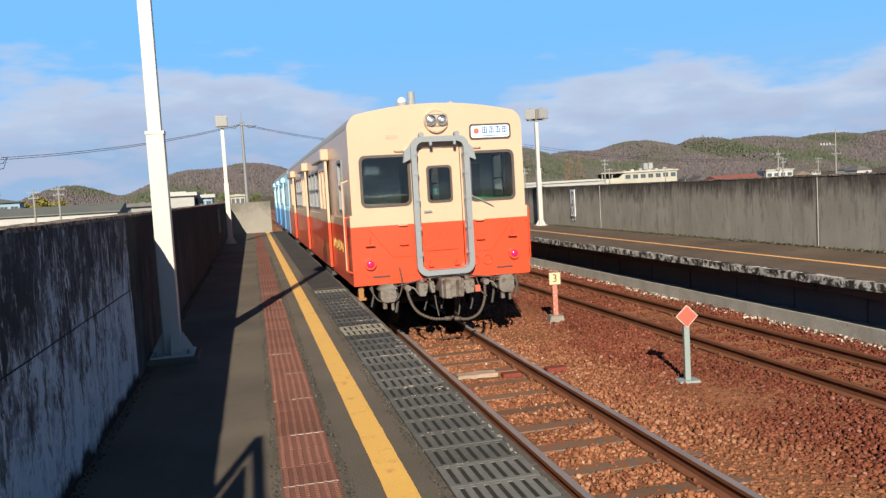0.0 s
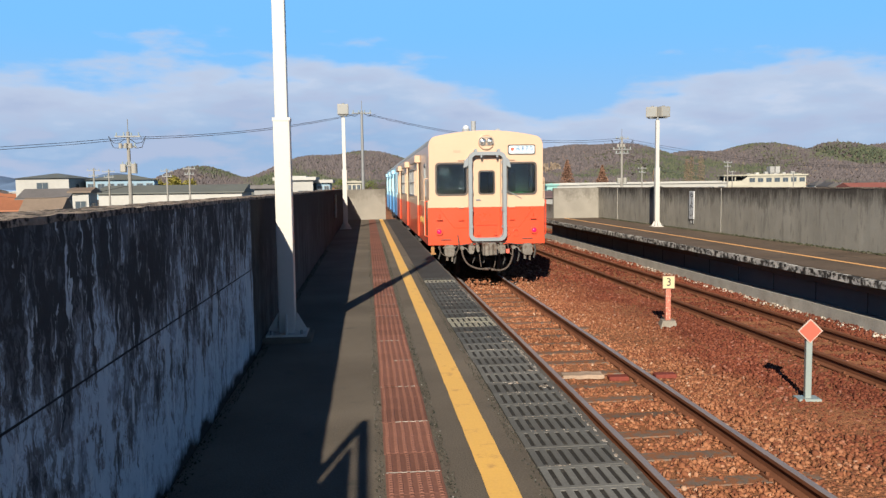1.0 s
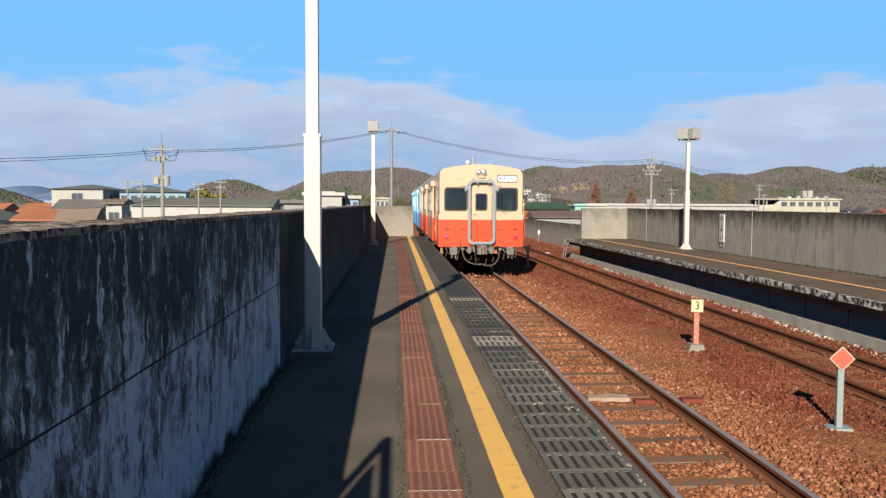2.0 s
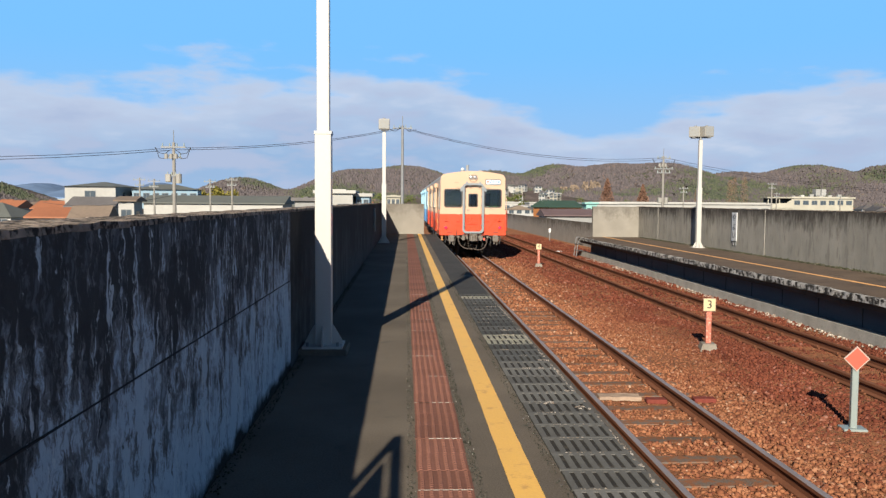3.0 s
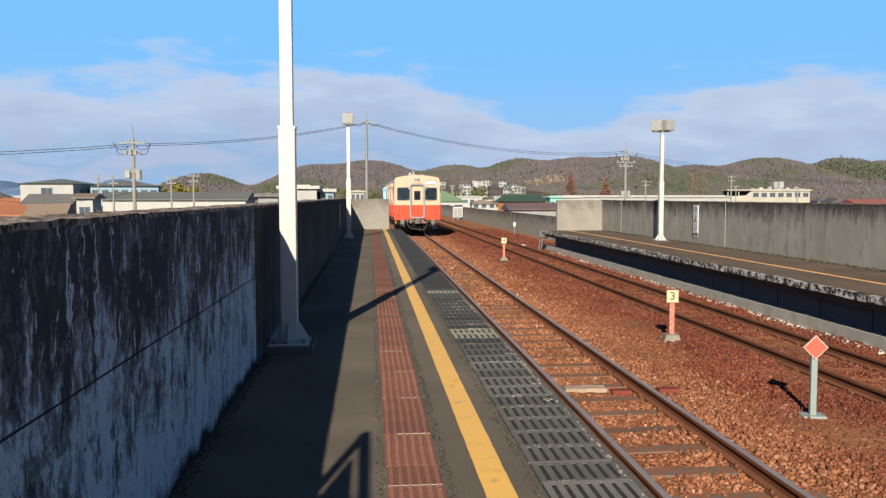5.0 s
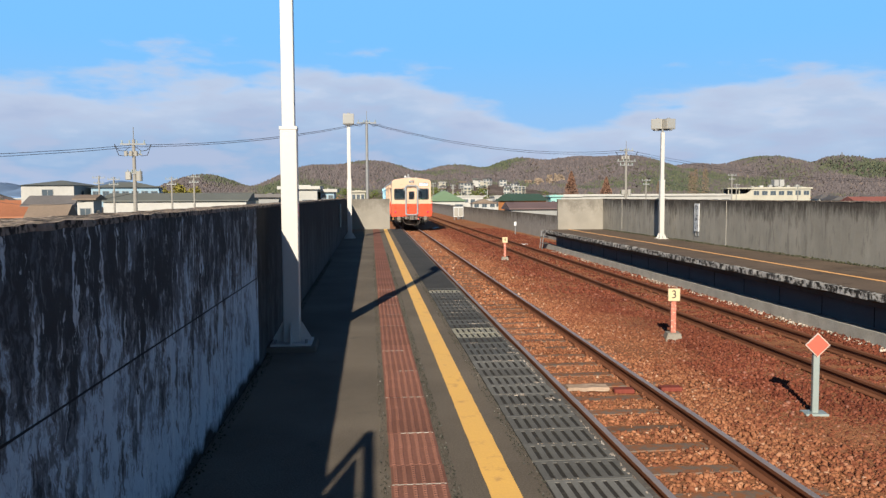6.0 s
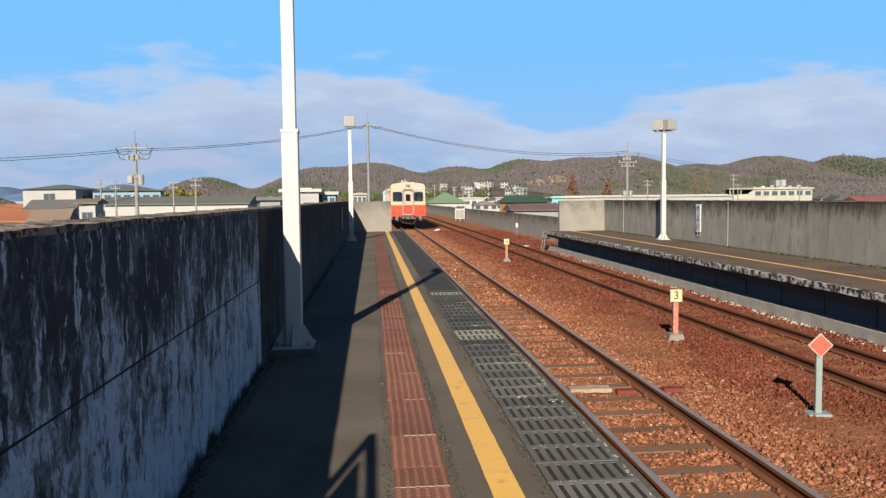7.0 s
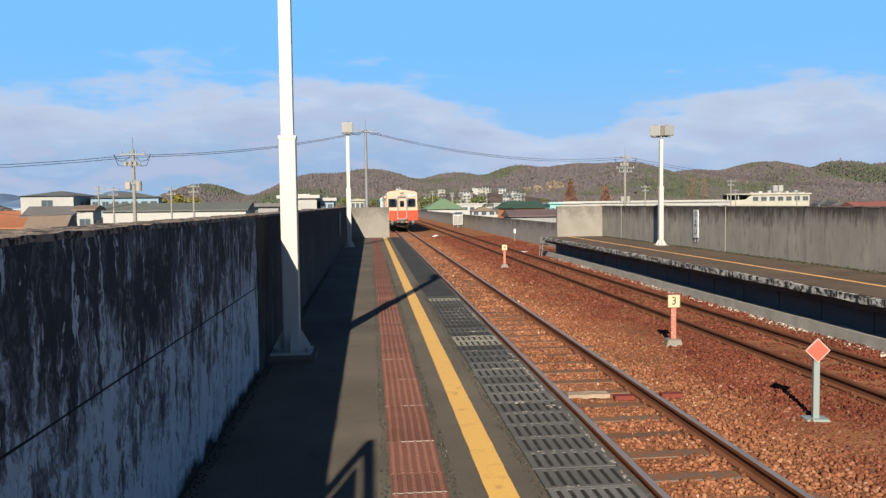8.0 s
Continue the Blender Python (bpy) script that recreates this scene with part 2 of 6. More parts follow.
def glowing(name, col, strength):
    m, n, l, b = nodes_of(name)
    b.inputs["Base Color"].default_value = (*col, 1)
    b.inputs["Emission Color"].default_value = (*col, 1)
    b.inputs["Emission Strength"].default_value = strength
    b.inputs["Roughness"].default_value = 0.2
    return m


ASPHALT = surface("asphalt", (0.104, 0.087, 0.069), 0.9, 85.0, 0.8, 0.5, 0.7, dist=0.006, dirt=(0.075, 0.068, 0.056), dirt_at=0.60)
ASPHALT_FAR = surface("asphalt_far", (0.100, 0.074, 0.055), 0.9, 90.0, 0.7, 0.45, 0.4, dist=0.006, dirt=(0.055, 0.045, 0.037), dirt_at=0.56)
TACTILE = surface("tactile_clay", (0.150, 0.068, 0.050), 0.86, 50.0, 2.2, 0.3, 0.25, dist=0.003, dirt=(0.11, 0.06, 0.05), piece=0.16)
YELLOW = surface("yellow_paint", (0.60, 0.345, 0.075), 0.6, 70.0, 1.2, 0.12, 0.3, dist=0.003, dirt=(0.44, 0.245, 0.065), dirt_at=0.57)
ORANGE_LINE = surface("faded_orange_paint", (0.66, 0.34, 0.12), 0.7, 60.0, 1.2, 0.2, 0.2, dirt=(0.3, 0.15, 0.07))
RUBBER = surface("grey_plastic_grating", (0.108, 0.106, 0.100), 0.92, 80.0, 3.0, 0.35, 0.2, dirt=(0.15, 0.145, 0.13), dirt_at=0.60, piece=0.25)
RUBBER_PALE = surface("cream_paint_worn", (0.25, 0.235, 0.17), 0.7, 80.0, 6.0, 0.3, 0.2, dirt=(0.09, 0.09, 0.085), dirt_at=0.5)
RUBBER_OLD = surface("dull_black_grating", (0.060, 0.061, 0.060), 0.92, 80.0, 3.0, 0.4, 0.2, dirt=(0.13, 0.128, 0.118), dirt_at=0.62, piece=0.3)
GRATE_BED = surface("dusty_grating_slots", (0.027, 0.025, 0.023), 0.95, 50.0, 2.0, 0.4, 0.3, dirt=(0.055, 0.05, 0.042), dirt_at=0.56)
GROOVE = surface("dark_groove", (0.021, 0.020, 0.020), 0.9, 60.0, 2.0, 0.3, 0.2)
WALL_STAINED = limewashed("stained_limewash")
WALL_DARK = streaked("weathered_dark_concrete", (0.062, 0.064, 0.065), (0.018, 0.018, 0.018), 0.45, 0.9, 0.5, 3.0, low=0.5)
WALL_GREY = streaked("grey_streaked_concrete", (0.268, 0.250, 0.215), (0.052, 0.045, 0.039), 1.06, 2.7, 0.7, 5.0, low=0.9, ragged=3.0, film=0.10)
WALL_PALE = streaked("pale_concrete", (0.205, 0.190, 0.165), (0.105, 0.094, 0.080), 1.15, 1.6, 0.6, 2.2)
WALL_TOP = surface("lichen_concrete_top", (0.25, 0.20, 0.16), 0.95, 22.0, 6.0, 0.6, 1.0, dist=0.03, dirt=(0.03, 0.026, 0.023), dirt_at=0.47)
COPING = surface("weathered_coping", (0.40, 0.385, 0.36), 0.95, 16.0, 1.6, 0.45, 0.8, dist=0.02, dirt=(0.03, 0.028, 0.026), dirt_at=0.445)
KERB = surface("kerb_concrete", (0.30, 0.285, 0.255), 0.95, 30.0, 2.5, 0.3, 0.5, dist=0.01, dirt=(0.16, 0.13, 0.10))
# shade below the platform overhang is put into this dark blue-grey base colour
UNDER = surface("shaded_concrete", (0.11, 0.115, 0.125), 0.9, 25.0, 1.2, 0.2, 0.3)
BALLAST = surface("rusty_ballast_bed", (0.215, 0.092, 0.045), 0.95, 26.0, 0.9, 0.55, 1.0, dist=0.03, dirt=(0.20, 0.09, 0.05), dirt_at=0.58)
STONES = islands("rusty_stones", [(0.0, (0.115, 0.040, 0.022)), (0.3, (0.172, 0.066, 0.034)), (0.6, (0.215, 0.090, 0.045)), (0.88, (0.25, 0.110, 0.058)), (0.97, (0.29, 0.15, 0.09)), (1.0, (0.36, 0.24, 0.17))], rust=4.5)
CHIPS = islands("grey_chips", [(0.0, (0.02, 0.022, 0.015)), (0.7, (0.05, 0.05, 0.04)), (0.95, (0.10, 0.10, 0.085)), (1.0, (0.28, 0.27, 0.25))])
RAIL_SIDE = surface("rusted_rail", (0.135, 0.055, 0.030), 0.85, 50.0, 2.0, 0.3, 0.3)
RAIL_TOP = surface("worn_rail_head", (0.19, 0.165, 0.165), 0.55, 40.0, 1.5, 0.2, 0.05, metal=0.1)
SLEEPER = surface("dusty_sleeper", (0.120, 0.092, 0.074), 0.95, 30.0, 2.0, 0.35, 0.6, dist=0.01, dirt=(0.175, 0.075, 0.038), dirt_at=0.46, piece=0.2)
WOOD_PALE = surface("bleached_wood", (0.27, 0.20, 0.15), 0.9, 40.0, 6.0, 0.3, 0.5, dirt=(0.36, 0.20, 0.13))
WOOD_RED = surface("red_brown_wood", (0.14, 0.035, 0.026), 0.9, 40.0, 6.0, 0.3, 0.5)
POLE_WHITE = paint("white_pole_paint", (0.385, 0.372, 0.35), 0.5, 0.06)
LAMP_BOX = paint("lamp_housing", (0.22, 0.21, 0.19), 0.5, 0.08)
LAMP_GLASS = paint("lamp_lens", (0.23, 0.23, 0.22), 0.25, 0.05)
STEEL = surface("galvanised_steel", (0.17, 0.175, 0.18), 0.6, 40.0, 3.0, 0.2, 0.05, metal=0.25)
CONCRETE = surface("pole_concrete", (0.20, 0.19, 0.175), 0.9, 30.0, 2.0, 0.2, 0.2)
SIGN_RED = paint("coral_red_sign", (0.56, 0.085, 0.055), 0.45, 0.08)
SIGN_EDGE = paint("pale_sign_edge", (0.36, 0.28, 0.24), 0.5, 0.08)
POST_GREY = paint("pale_grey_post", (0.19, 0.225, 0.22), 0.5, 0.1)
SIGN_CREAM = surface("cream_signboard", (0.46, 0.37, 0.21), 0.6, 40.0, 5.0, 0.12, 0.05, dirt=(0.45, 0.30, 0.16), dirt_at=0.68)
POST_RED = surface("flaking_red_post", (0.34, 0.105, 0.07), 0.7, 50.0, 9.0, 0.25, 0.2, dirt=(0.62, 0.52, 0.42), dirt_at=0.57)
BLACK = paint("black_paint", (0.02, 0.02, 0.02), 0.5, 0.1)
WHITE = paint("white_board", (0.48, 0.49, 0.50), 0.45, 0.05)
CABLE = surface("black_cable", (0.02, 0.02, 0.022), 0.6, 30.0, 3.0, 0.2, 0.0)

RED_BODY = paint("vermilion_coach_paint", (0.50, 0.055, 0.020), 0.30, 0.07)
CREAM_BODY = paint("cream_coach_paint", (0.45, 0.308, 0.212), 0.32, 0.05)
BLUE_PALE = paint("pale_blue_coach_paint", (0.30, 0.55, 0.70), 0.35, 0.06)
BLUE_DEEP = paint("blue_coach_paint", (0.07, 0.22, 0.45), 0.35, 0.06)
ROOF_GREY = surface("grey_coach_roof", (0.22, 0.225, 0.23), 0.7, 20.0, 1.5, 0.2, 0.1)
FRAME_GREY = paint("grey_gangway_paint", (0.175, 0.195, 0.21), 0.45, 0.12)
GASKET = surface("rubber_gasket", (0.045, 0.035, 0.03), 0.6, 30.0, 3.0, 0.2, 0.05)
UNDERGEAR = surface("sooty_undergear", (0.035, 0.032, 0.030), 0.8, 20.0, 4.0, 0.5, 0.3, dirt=(0.12, 0.08, 0.055))
GEAR_PALE = surface("dusty_iron", (0.125, 0.112, 0.098), 0.75, 26.0, 2.2, 0.5, 0.5, metal=0.15, dirt=(0.085, 0.060, 0.045), dirt_at=0.50)
HOSE = surface("brake_hose", (0.060, 0.045, 0.036), 0.7, 30.0, 9.0, 0.3, 0.1)
GLASS = glass("window_glass", (0.62, 0.72, 0.72))
INSIDE = surface("dim_cabin_lining", (0.34, 0.35, 0.33), 0.8, 20.0, 2.0, 0.2, 0.0)
SEAT_GREEN = surface("green_plush", (0.03, 0.24, 0.09), 0.9, 60.0, 6.0, 0.2, 0.1)
LENS_PINK = glowing("tail_lamp_lens", (0.75, 0.010, 0.070), 0.34)
LENS_CLEAR = surface("headlamp_reflector", (0.72, 0.70, 0.68), 0.12, 30.0, 9.0, 0.15, 0.0, metal=0.9)
BLIND = glowing("lit_blind", (0.55, 0.64, 0.66), 0.08)
BLIND_BLUE = paint("blind_blue", (0.015, 0.085, 0.24), 0.5, 0.05)
GOLD = paint("gold_lettering", (0.62, 0.40, 0.10), 0.45, 0.1)
ORANGE_STEP = paint("orange_step", (0.24, 0.11, 0.03), 0.5, 0.15)

# ---- building helpers ----
def box(bm, x0, x1, y0, y1, z0, z1, turn=None):
    m = Matrix.LocRotScale(((x0 + x1) / 2, (y0 + y1) / 2, (z0 + z1) / 2), turn, (abs(x1 - x0), abs(y1 - y0), abs(z1 - z0)))
    return bmesh.ops.create_cube(bm, size=1, matrix=m)["verts"]


def rod(bm, a, b, r0, r1=None, n=8, caps=True):
    a, b = Vector(a), Vector(b)
    q = (b - a).to_track_quat("Z", "Y").to_matrix().to_4x4()
    m = Matrix.Translation((a + b) / 2) @ q
    return bmesh.ops.create_cone(bm, cap_ends=caps, segments=n, radius1=r0, radius2=r0 if r1 is None else r1, depth=(b - a).length, matrix=m)["verts"]


def bent(bm, pts, r, n=8):
    """A tube through points, with a ball at each bend."""
    for a, b in zip(pts, pts[1:]):
        rod(bm, a, b, r, n=n)
    for p in pts[1:-1]:
        bmesh.ops.create_icosphere(bm, subdivisions=1, radius=r * 0.96, matrix=Matrix.Translation(p))


def arc(c, r, a0, a1, n, plane="xz"):
    out = []
    for i in range(n + 1):
        a = radians(a0 + (a1 - a0) * i / n)
        u, v = c[0] + r * math.cos(a), c[1] + r * math.sin(a)
        out.append((u, v))
    return out


def prism(bm, outline, lo, hi, axis="y"):
    """A closed outline pulled along an axis."""
    def at(u, v, w):
        return {"y": (u, w, v), "x": (w, u, v), "z": (u, v, w)}[axis]
    a = [bm.verts.new(at(u, v, lo)) for u, v in outline]
    b = [bm.verts.new(at(u, v, hi)) for u, v in outline]
    k = len(outline)
    bm.faces.new(a)
    bm.faces.new(b[::-1])
    for i in range(k):
        bm.faces.new((a[i], b[i], b[(i + 1) % k], a[(i + 1) % k]))


def ring(bm, outer, inner, lo, hi, axis="y"):
    """The band between two outlines with equal counts, pulled along an axis."""
    def at(u, v, w):
        return {"y": (u, w, v), "x": (w, u, v), "z": (u, v, w)}[axis]
    k = len(outer)
    o0, o1 = [bm.verts.new(at(*p, lo)) for p in outer], [bm.verts.new(at(*p, hi)) for p in outer]
    i0, i1 = [bm.verts.new(at(*p, lo)) for p in inner], [bm.verts.new(at(*p, hi)) for p in inner]
    for i in range(k):
        j = (i + 1) % k
        for q in ((o0[i], o0[j], i0[j], i0[i]), (o1[i], i1[i], i1[j], o1[j]), (o0[i], o1[i], o1[j], o0[j]), (i0[i], i0[j], i1[j], i1[i])):
            bm.faces.new(q)


def rounded(x0, x1, z0, z1, r, n=5):
    pts = []
    for cx, cz, a in ((x1 - r, z1 - r, 0), (x0 + r, z1 - r, 90), (x0 + r, z0 + r, 180), (x1 - r, z0 + r, 270)):
        pts += arc((cx, cz), r, a, a + 90, n)
    return pts


def soften(bm, width, segments=2, angle=35):
    edges = [e for e in bm.edges if len(e.link_faces) == 2 and e.calc_face_angle(0) > radians(angle)]
    bmesh.ops.bevel(bm, geom=edges, offset=width, segments=segments, affect="EDGES", profile=0.6)


def mesh_of(name, bm, material, smooth=False):
    bmesh.ops.recalc_face_normals(bm, faces=bm.faces)
    me = bpy.data.meshes.new(name)
    bm.to_mesh(me)
    bm.free()
    if smooth:
        me.polygons.foreach_set("use_smooth", [True] * len(me.polygons))
    for m in material if isinstance(material, (list, tuple)) else [material]:
        me.materials.append(m)
    return me


def part(name, bm, material, parent=None, label="", smooth=False):
    ob = new(name, mesh_of(name, bm, material, smooth))
    ob.parent = parent
    if label:
        ob["label"] = label
    return ob


def piece(name, me, parent, m):
    ob = new(name, me)
    ob.parent = parent
    ob.matrix_basis = m
    return ob


def thing(name, label, category, group="", at=None, kind=""):
    ob = tagged(new(name), label, category, group, kind)
    if at is not None:
        ob.matrix_basis = at
    return ob


def lettering(name, body, size, material, parent, m, depth=0.003):
    cu = bpy.data.curves.new(name, "FONT")
    cu.body, cu.size, cu.extrude, cu.align_x, cu.align_y = body, size, depth, "CENTER", "CENTER"
    tmp = new("lettering_source", cu)
    me = bpy.data.meshes.new_from_object(tmp.evaluated_get(bpy.context.evaluated_depsgraph_get()))
    bpy.data.objects.remove(tmp)
    me.materials.clear()
    me.materials.append(material)
    ob = new(name, me)
    ob.parent, ob.matrix_basis = parent, m
    return ob


KERB_DARK = surface("sooty_platform_edge", (0.085, 0.075, 0.065), 0.95, 25.0, 3.0, 0.4, 0.5, dist=0.01, dirt=(0.26, 0.24, 0.2), dirt_at=0.62)

# ---- measures of the place ----
RAIL_Z, BED_Z = -0.85, -1.02
TRACK_A, TRACK_B = 2.90, 6.82
EDGE_A, WALL_L, WALL_H, END_Y = 1.40, -1.037, 1.445, 38.0
EDGE_B, WALL_R, FAR_Z, FAR_END = 8.15, 11.05, -0.08, 37.6


def plain(name, x0, x1, y0, y1, z0, z1, material, label, category="", kind="structure", bevel=0.0):
    bm = bmesh.new()
    box(bm, x0, x1, y0, y1, z0, z1)
    if bevel:
        soften(bm, bevel)
    ob = part(name, bm, material)
    return tagged(ob, label, category or name.split("_")[0], kind=kind)


def rough_block(name, x0, x1, y0, y1, z0, z1, material, label, step=0.25, wob=0.006, parent=None, category="wall", most=160):
    """A long cast block whose faces and edges wander by millimetres."""
    bm = bmesh.new()
    box(bm, x0, x1, y0, y1, z0, z1)
    ny = max(1, min(most, int((y1 - y0) / step)))
    long = [e for e in bm.edges if abs(e.verts[0].co.y - e.verts[1].co.y) > (y1 - y0) * 0.9]
    if y1 - y0 < abs(x1 - x0):
        ny = max(1, int(abs(x1 - x0) / step))
        long = [e for e in bm.edges if abs(e.verts[0].co.x - e.verts[1].co.x) > abs(x1 - x0) * 0.9]
    bmesh.ops.subdivide_edges(bm, edges=long, cuts=ny, use_grid_fill=True)
    for v in bm.verts:
        d = noise.noise_vector(v.co * 2.3) * wob
        if step < 0.08:
            d += noise.noise_vector(v.co * 13.0) * wob * 0.9
        v.co += Vector((d.x, 0, d.z))
    ob = part(name, bm, material, parent)
    return tagged(ob, label, category, kind="structure") if parent is None else ob


# ---- ground, platforms, walls ----
GROUND = surface("winter_town_ground", (0.10, 0.10, 0.075), 0.95, 0.6, 0.02, 0.4, 0.0, dirt=(0.16, 0.15, 0.13))
bm = bmesh.new()
bmesh.ops.create_grid(bm, x_segments=40, y_segments=40, size=4500)
tagged(part("ground", bm, GROUND), "dull green and grey town ground at the foot of the viaduct", "ground", kind="structure").location = (0, 1500, -7.0)
plain("trackbed", -1.3, 11.3, -14, 190, -6.9, BED_Z, BALLAST, "rust-brown ballast bed on a raised railway embankment", "trackbed")

platform = plain("platform", WALL_L, EDGE_A, -14, END_Y, -1.6, 0.0, ASPHALT, "dark asphalt platform with clay paving and grating", "platform", bevel=0.012)
rough_block("platform_edge", EDGE_A - 0.002, EDGE_A + 0.035, -14, END_Y, -0.16, -0.004, KERB_DARK, "", 0.2, 0.012, parent=platform)

# yellow line with a ragged painted edge
bm = bmesh.new()
left, right = [], []
for i in range(520):
    y = -14 + i * 0.1
    w = noise.noise((y * 4.1, 3.1, 0)) * 0.002 + noise.noise((y * 19, 1.1, 0)) * 0.004
    w2 = noise.noise((y * 4.3, 9.1, 0)) * 0.002 + noise.noise((y * 17, 5.1, 0)) * 0.004
    left.append(bm.verts.new((0.577 + w, y, 0.005)))
    right.append(bm.verts.new((0.737 + w2, y, 0.005)))
for i in range(519):
    bm.faces.new((left[i], right[i], right[i + 1], left[i + 1]))
part("yellow_line", bm, YELLOW, platform, "broad yellow painted safety line with worn spots")

rough_block("wall_left", WALL_L - 0.32, WALL_L, -14, 7.78, -6.9, WALL_H - 0.012, WALL_STAINED, "concrete parapet black with mould and pale lime streaks", 0.2, 0.008)
rough_block("wall_left_far", WALL_L - 0.335, WALL_L - 0.012, 7.80, END_Y + 0.2, -6.9, WALL_H - 0.012, WALL_DARK, "plain dark weathered concrete parapet along the platform", 0.3, 0.006)
rough_block("wall_top", WALL_L - 0.33, WALL_L + 0.004, 1.0, 14.0, WALL_H - 0.014, WALL_H + 0.010, WALL_TOP, "rough lichen-brown top of the parapet", 0.035, 0.0055, most=380)
rough_block("wall_top_near", WALL_L - 0.33, WALL_L + 0.004, -14, 0.998, WALL_H - 0.012, WALL_H + 0.012, WALL_TOP, "rough lichen-brown top of the parapet behind", 0.2, 0.011)
rough_block("wall_top_far", WALL_L - 0.33, WALL_L + 0.004, 14.002, END_Y + 0.2, WALL_H - 0.012, WALL_H + 0.012, WALL_TOP, "rough lichen-brown top of the parapet beyond", 0.2, 0.011)
bm = bmesh.new()
box(bm, WALL_L - 0.02, WALL_L + 0.004, 2.2, 7.7, 0.831, 0.838)
for v in bm.verts:
    v.co.z -= (v.co.y - 4.75) * 0.008
tagged(part("wall_joint", bm, GROOVE), "thin dark horizontal joint across the stained parapet", "wall joint", kind="structure")
rough_block("wall_end", WALL_L, 0.88, END_Y, END_Y + 0.22, -1.9, WALL_H - 0.02, WALL_PALE, "pale sunlit concrete wall closing the platform end", 0.2, 0.006)
bm = bmesh.new()
rod(bm, (WALL_L + 0.03, 26.6, 0.55), (WALL_L + 0.03, 26.6, 1.30), 0.03)
for z in (0.7, 1.15):
    box(bm, WALL_L - 0.02, WALL_L + 0.06, 26.55, 26.65, z, z + 0.03)
tagged(part("wall_pipe", bm, POST_GREY, smooth=False), "short pale grey pipe clipped to the dark parapet", "pipe")

far = plain("far_platform", EDGE_B + 0.12, WALL_R, -14, FAR_END, -0.34, FAR_Z, ASPHALT_FAR, "brownish asphalt far platform with orange line", "platform")
rough_block("coping", EDGE_B, EDGE_B + 0.118, -14, FAR_END, -0.205, FAR_Z - 0.004, COPING, "", 0.12, 0.022, parent=far)
plain("far_platform_wall", 8.64, 8.9, -14, FAR_END - 0.6, -1.5, -0.341, UNDER, "concrete face under the far platform, overhang shade in its grey-blue colour", "wall")
rough_block("kerb", 8.40, 8.638, -14, FAR_END + 1.0, -1.3, -0.78, KERB, "low weathered concrete kerb at the foot of the platform", 0.3, 0.012, category="kerb")
bm = bmesh.new()
for i in range(24):
    y = 0.6 + i * 1.6
    box(bm, 8.632, 8.641, y, y + 0.012, -0.78, -0.35)
part("panel_joint", bm, GROOVE, far)
bm = bmesh.new()
box(bm, 9.36, 9.46, -14, FAR_END, FAR_Z, FAR_Z + 0.005)
part("orange_line", bm, ORANGE_LINE, far, "narrow faded orange painted line")
rough_block("wall_right", WALL_R, WALL_R + 0.25, -14, FAR_END + 0.25, -6.9, 1.345, WALL_GREY, "grey concrete parapet with dark hanging stains", 0.3, 0.006)
rough_block("wall_right_top", WALL_R - 0.008, WALL_R + 0.26, -14, FAR_END + 0.25, 1.346, 1.372, WALL_TOP, "rough dark top of the far parapet", 0.3, 0.015)
bm = bmesh.new()
for y in (24.4, 34.7, 14.2, 4.0):
    box(bm, WALL_R - 0.012, WALL_R + 0.004, y - 0.009, y + 0.009, FAR_Z, 1.34)
tagged(part("wall_joint", bm, KERB), "pale vertical joint strips on the grey parapet", "wall joint", kind="structure")
rough_block("wall_far_end", 8.86, WALL_R - 0.002, FAR_END, FAR_END + 0.22, -1.5, 1.36, WALL_PALE, "pale sunlit concrete wall closing the far platform", 0.2, 0.006)
# lower parapet that follows the line onward
bm = bmesh.new()
prev = None
for x, y in ((10.75, FAR_END + 0.24), (10.45, 50), (10.25, 70), (10.15, 95), (10.0, 130), (9.6, 190)):
    row = [bm.verts.new(p) for p in ((x, y, -6.9), (x, y, 0.38), (x + 0.25, y, 0.38), (x + 0.25, y, -6.9))]
    if prev:
        for i in range(3):
            bm.faces.new((prev[i], row[i], row[i + 1], prev[i + 1]))
    else:
        bm.faces.new(row)
    prev = row
bm.faces.new(prev[::-1])
WALL_LOW = streaked("low_parapet_concrete", (0.24, 0.225, 0.205), (0.07, 0.06, 0.05), 0.1, 1.6, 0.7, 2.2)
tagged(part("wall_onward", bm, WALL_LOW), "low grey streaked parapet beside the open line", "wall", kind="structure")
plain("wall_left_onward", -1.35, -1.1, END_Y + 0.24, 190, -6.9, 0.35, WALL_LOW, "low grey parapet on the other side of the line", "wall")

# steel fence on the parapet beside the stairs, behind the viewer
fence = thing("railing", "grey steel tube railing on top of the parapet", "railing")
for i in (0, 2, 4):
    bm = bmesh.new()
    rod(bm, (-1.19, 1.26 - i * 1.2, WALL_H - 0.01), (-1.19, 1.26 - i * 1.2, 2.2), 0.03)
    part("post", bm, STEEL, fence)
for z in (2.2,):
    bm = bmesh.new()
    rod(bm, (-1.19, 1.26, z), (-1.19, -5, z), 0.035)
    part("tube", bm, STEEL, fence)
bm = bmesh.new()
box(bm, -1.20, -1.18, -5, 1.05, WALL_H - 0.01, 2.06)
part("infill_sheet", bm, STEEL, fence)


# ---- track ----
def rail_outline(x):
    half = [(0.0325, RAIL_Z - 0.004), (0.0325, RAIL_Z - 0.036), (0.008, RAIL_Z - 0.048), (0.008, RAIL_Z - 0.125), (0.0635, RAIL_Z - 0.140), (0.0635, RAIL_Z - 0.153)]
    return [(x + u, v) for u, v in half] + [(x - u, v) for u, v in half[::-1]]


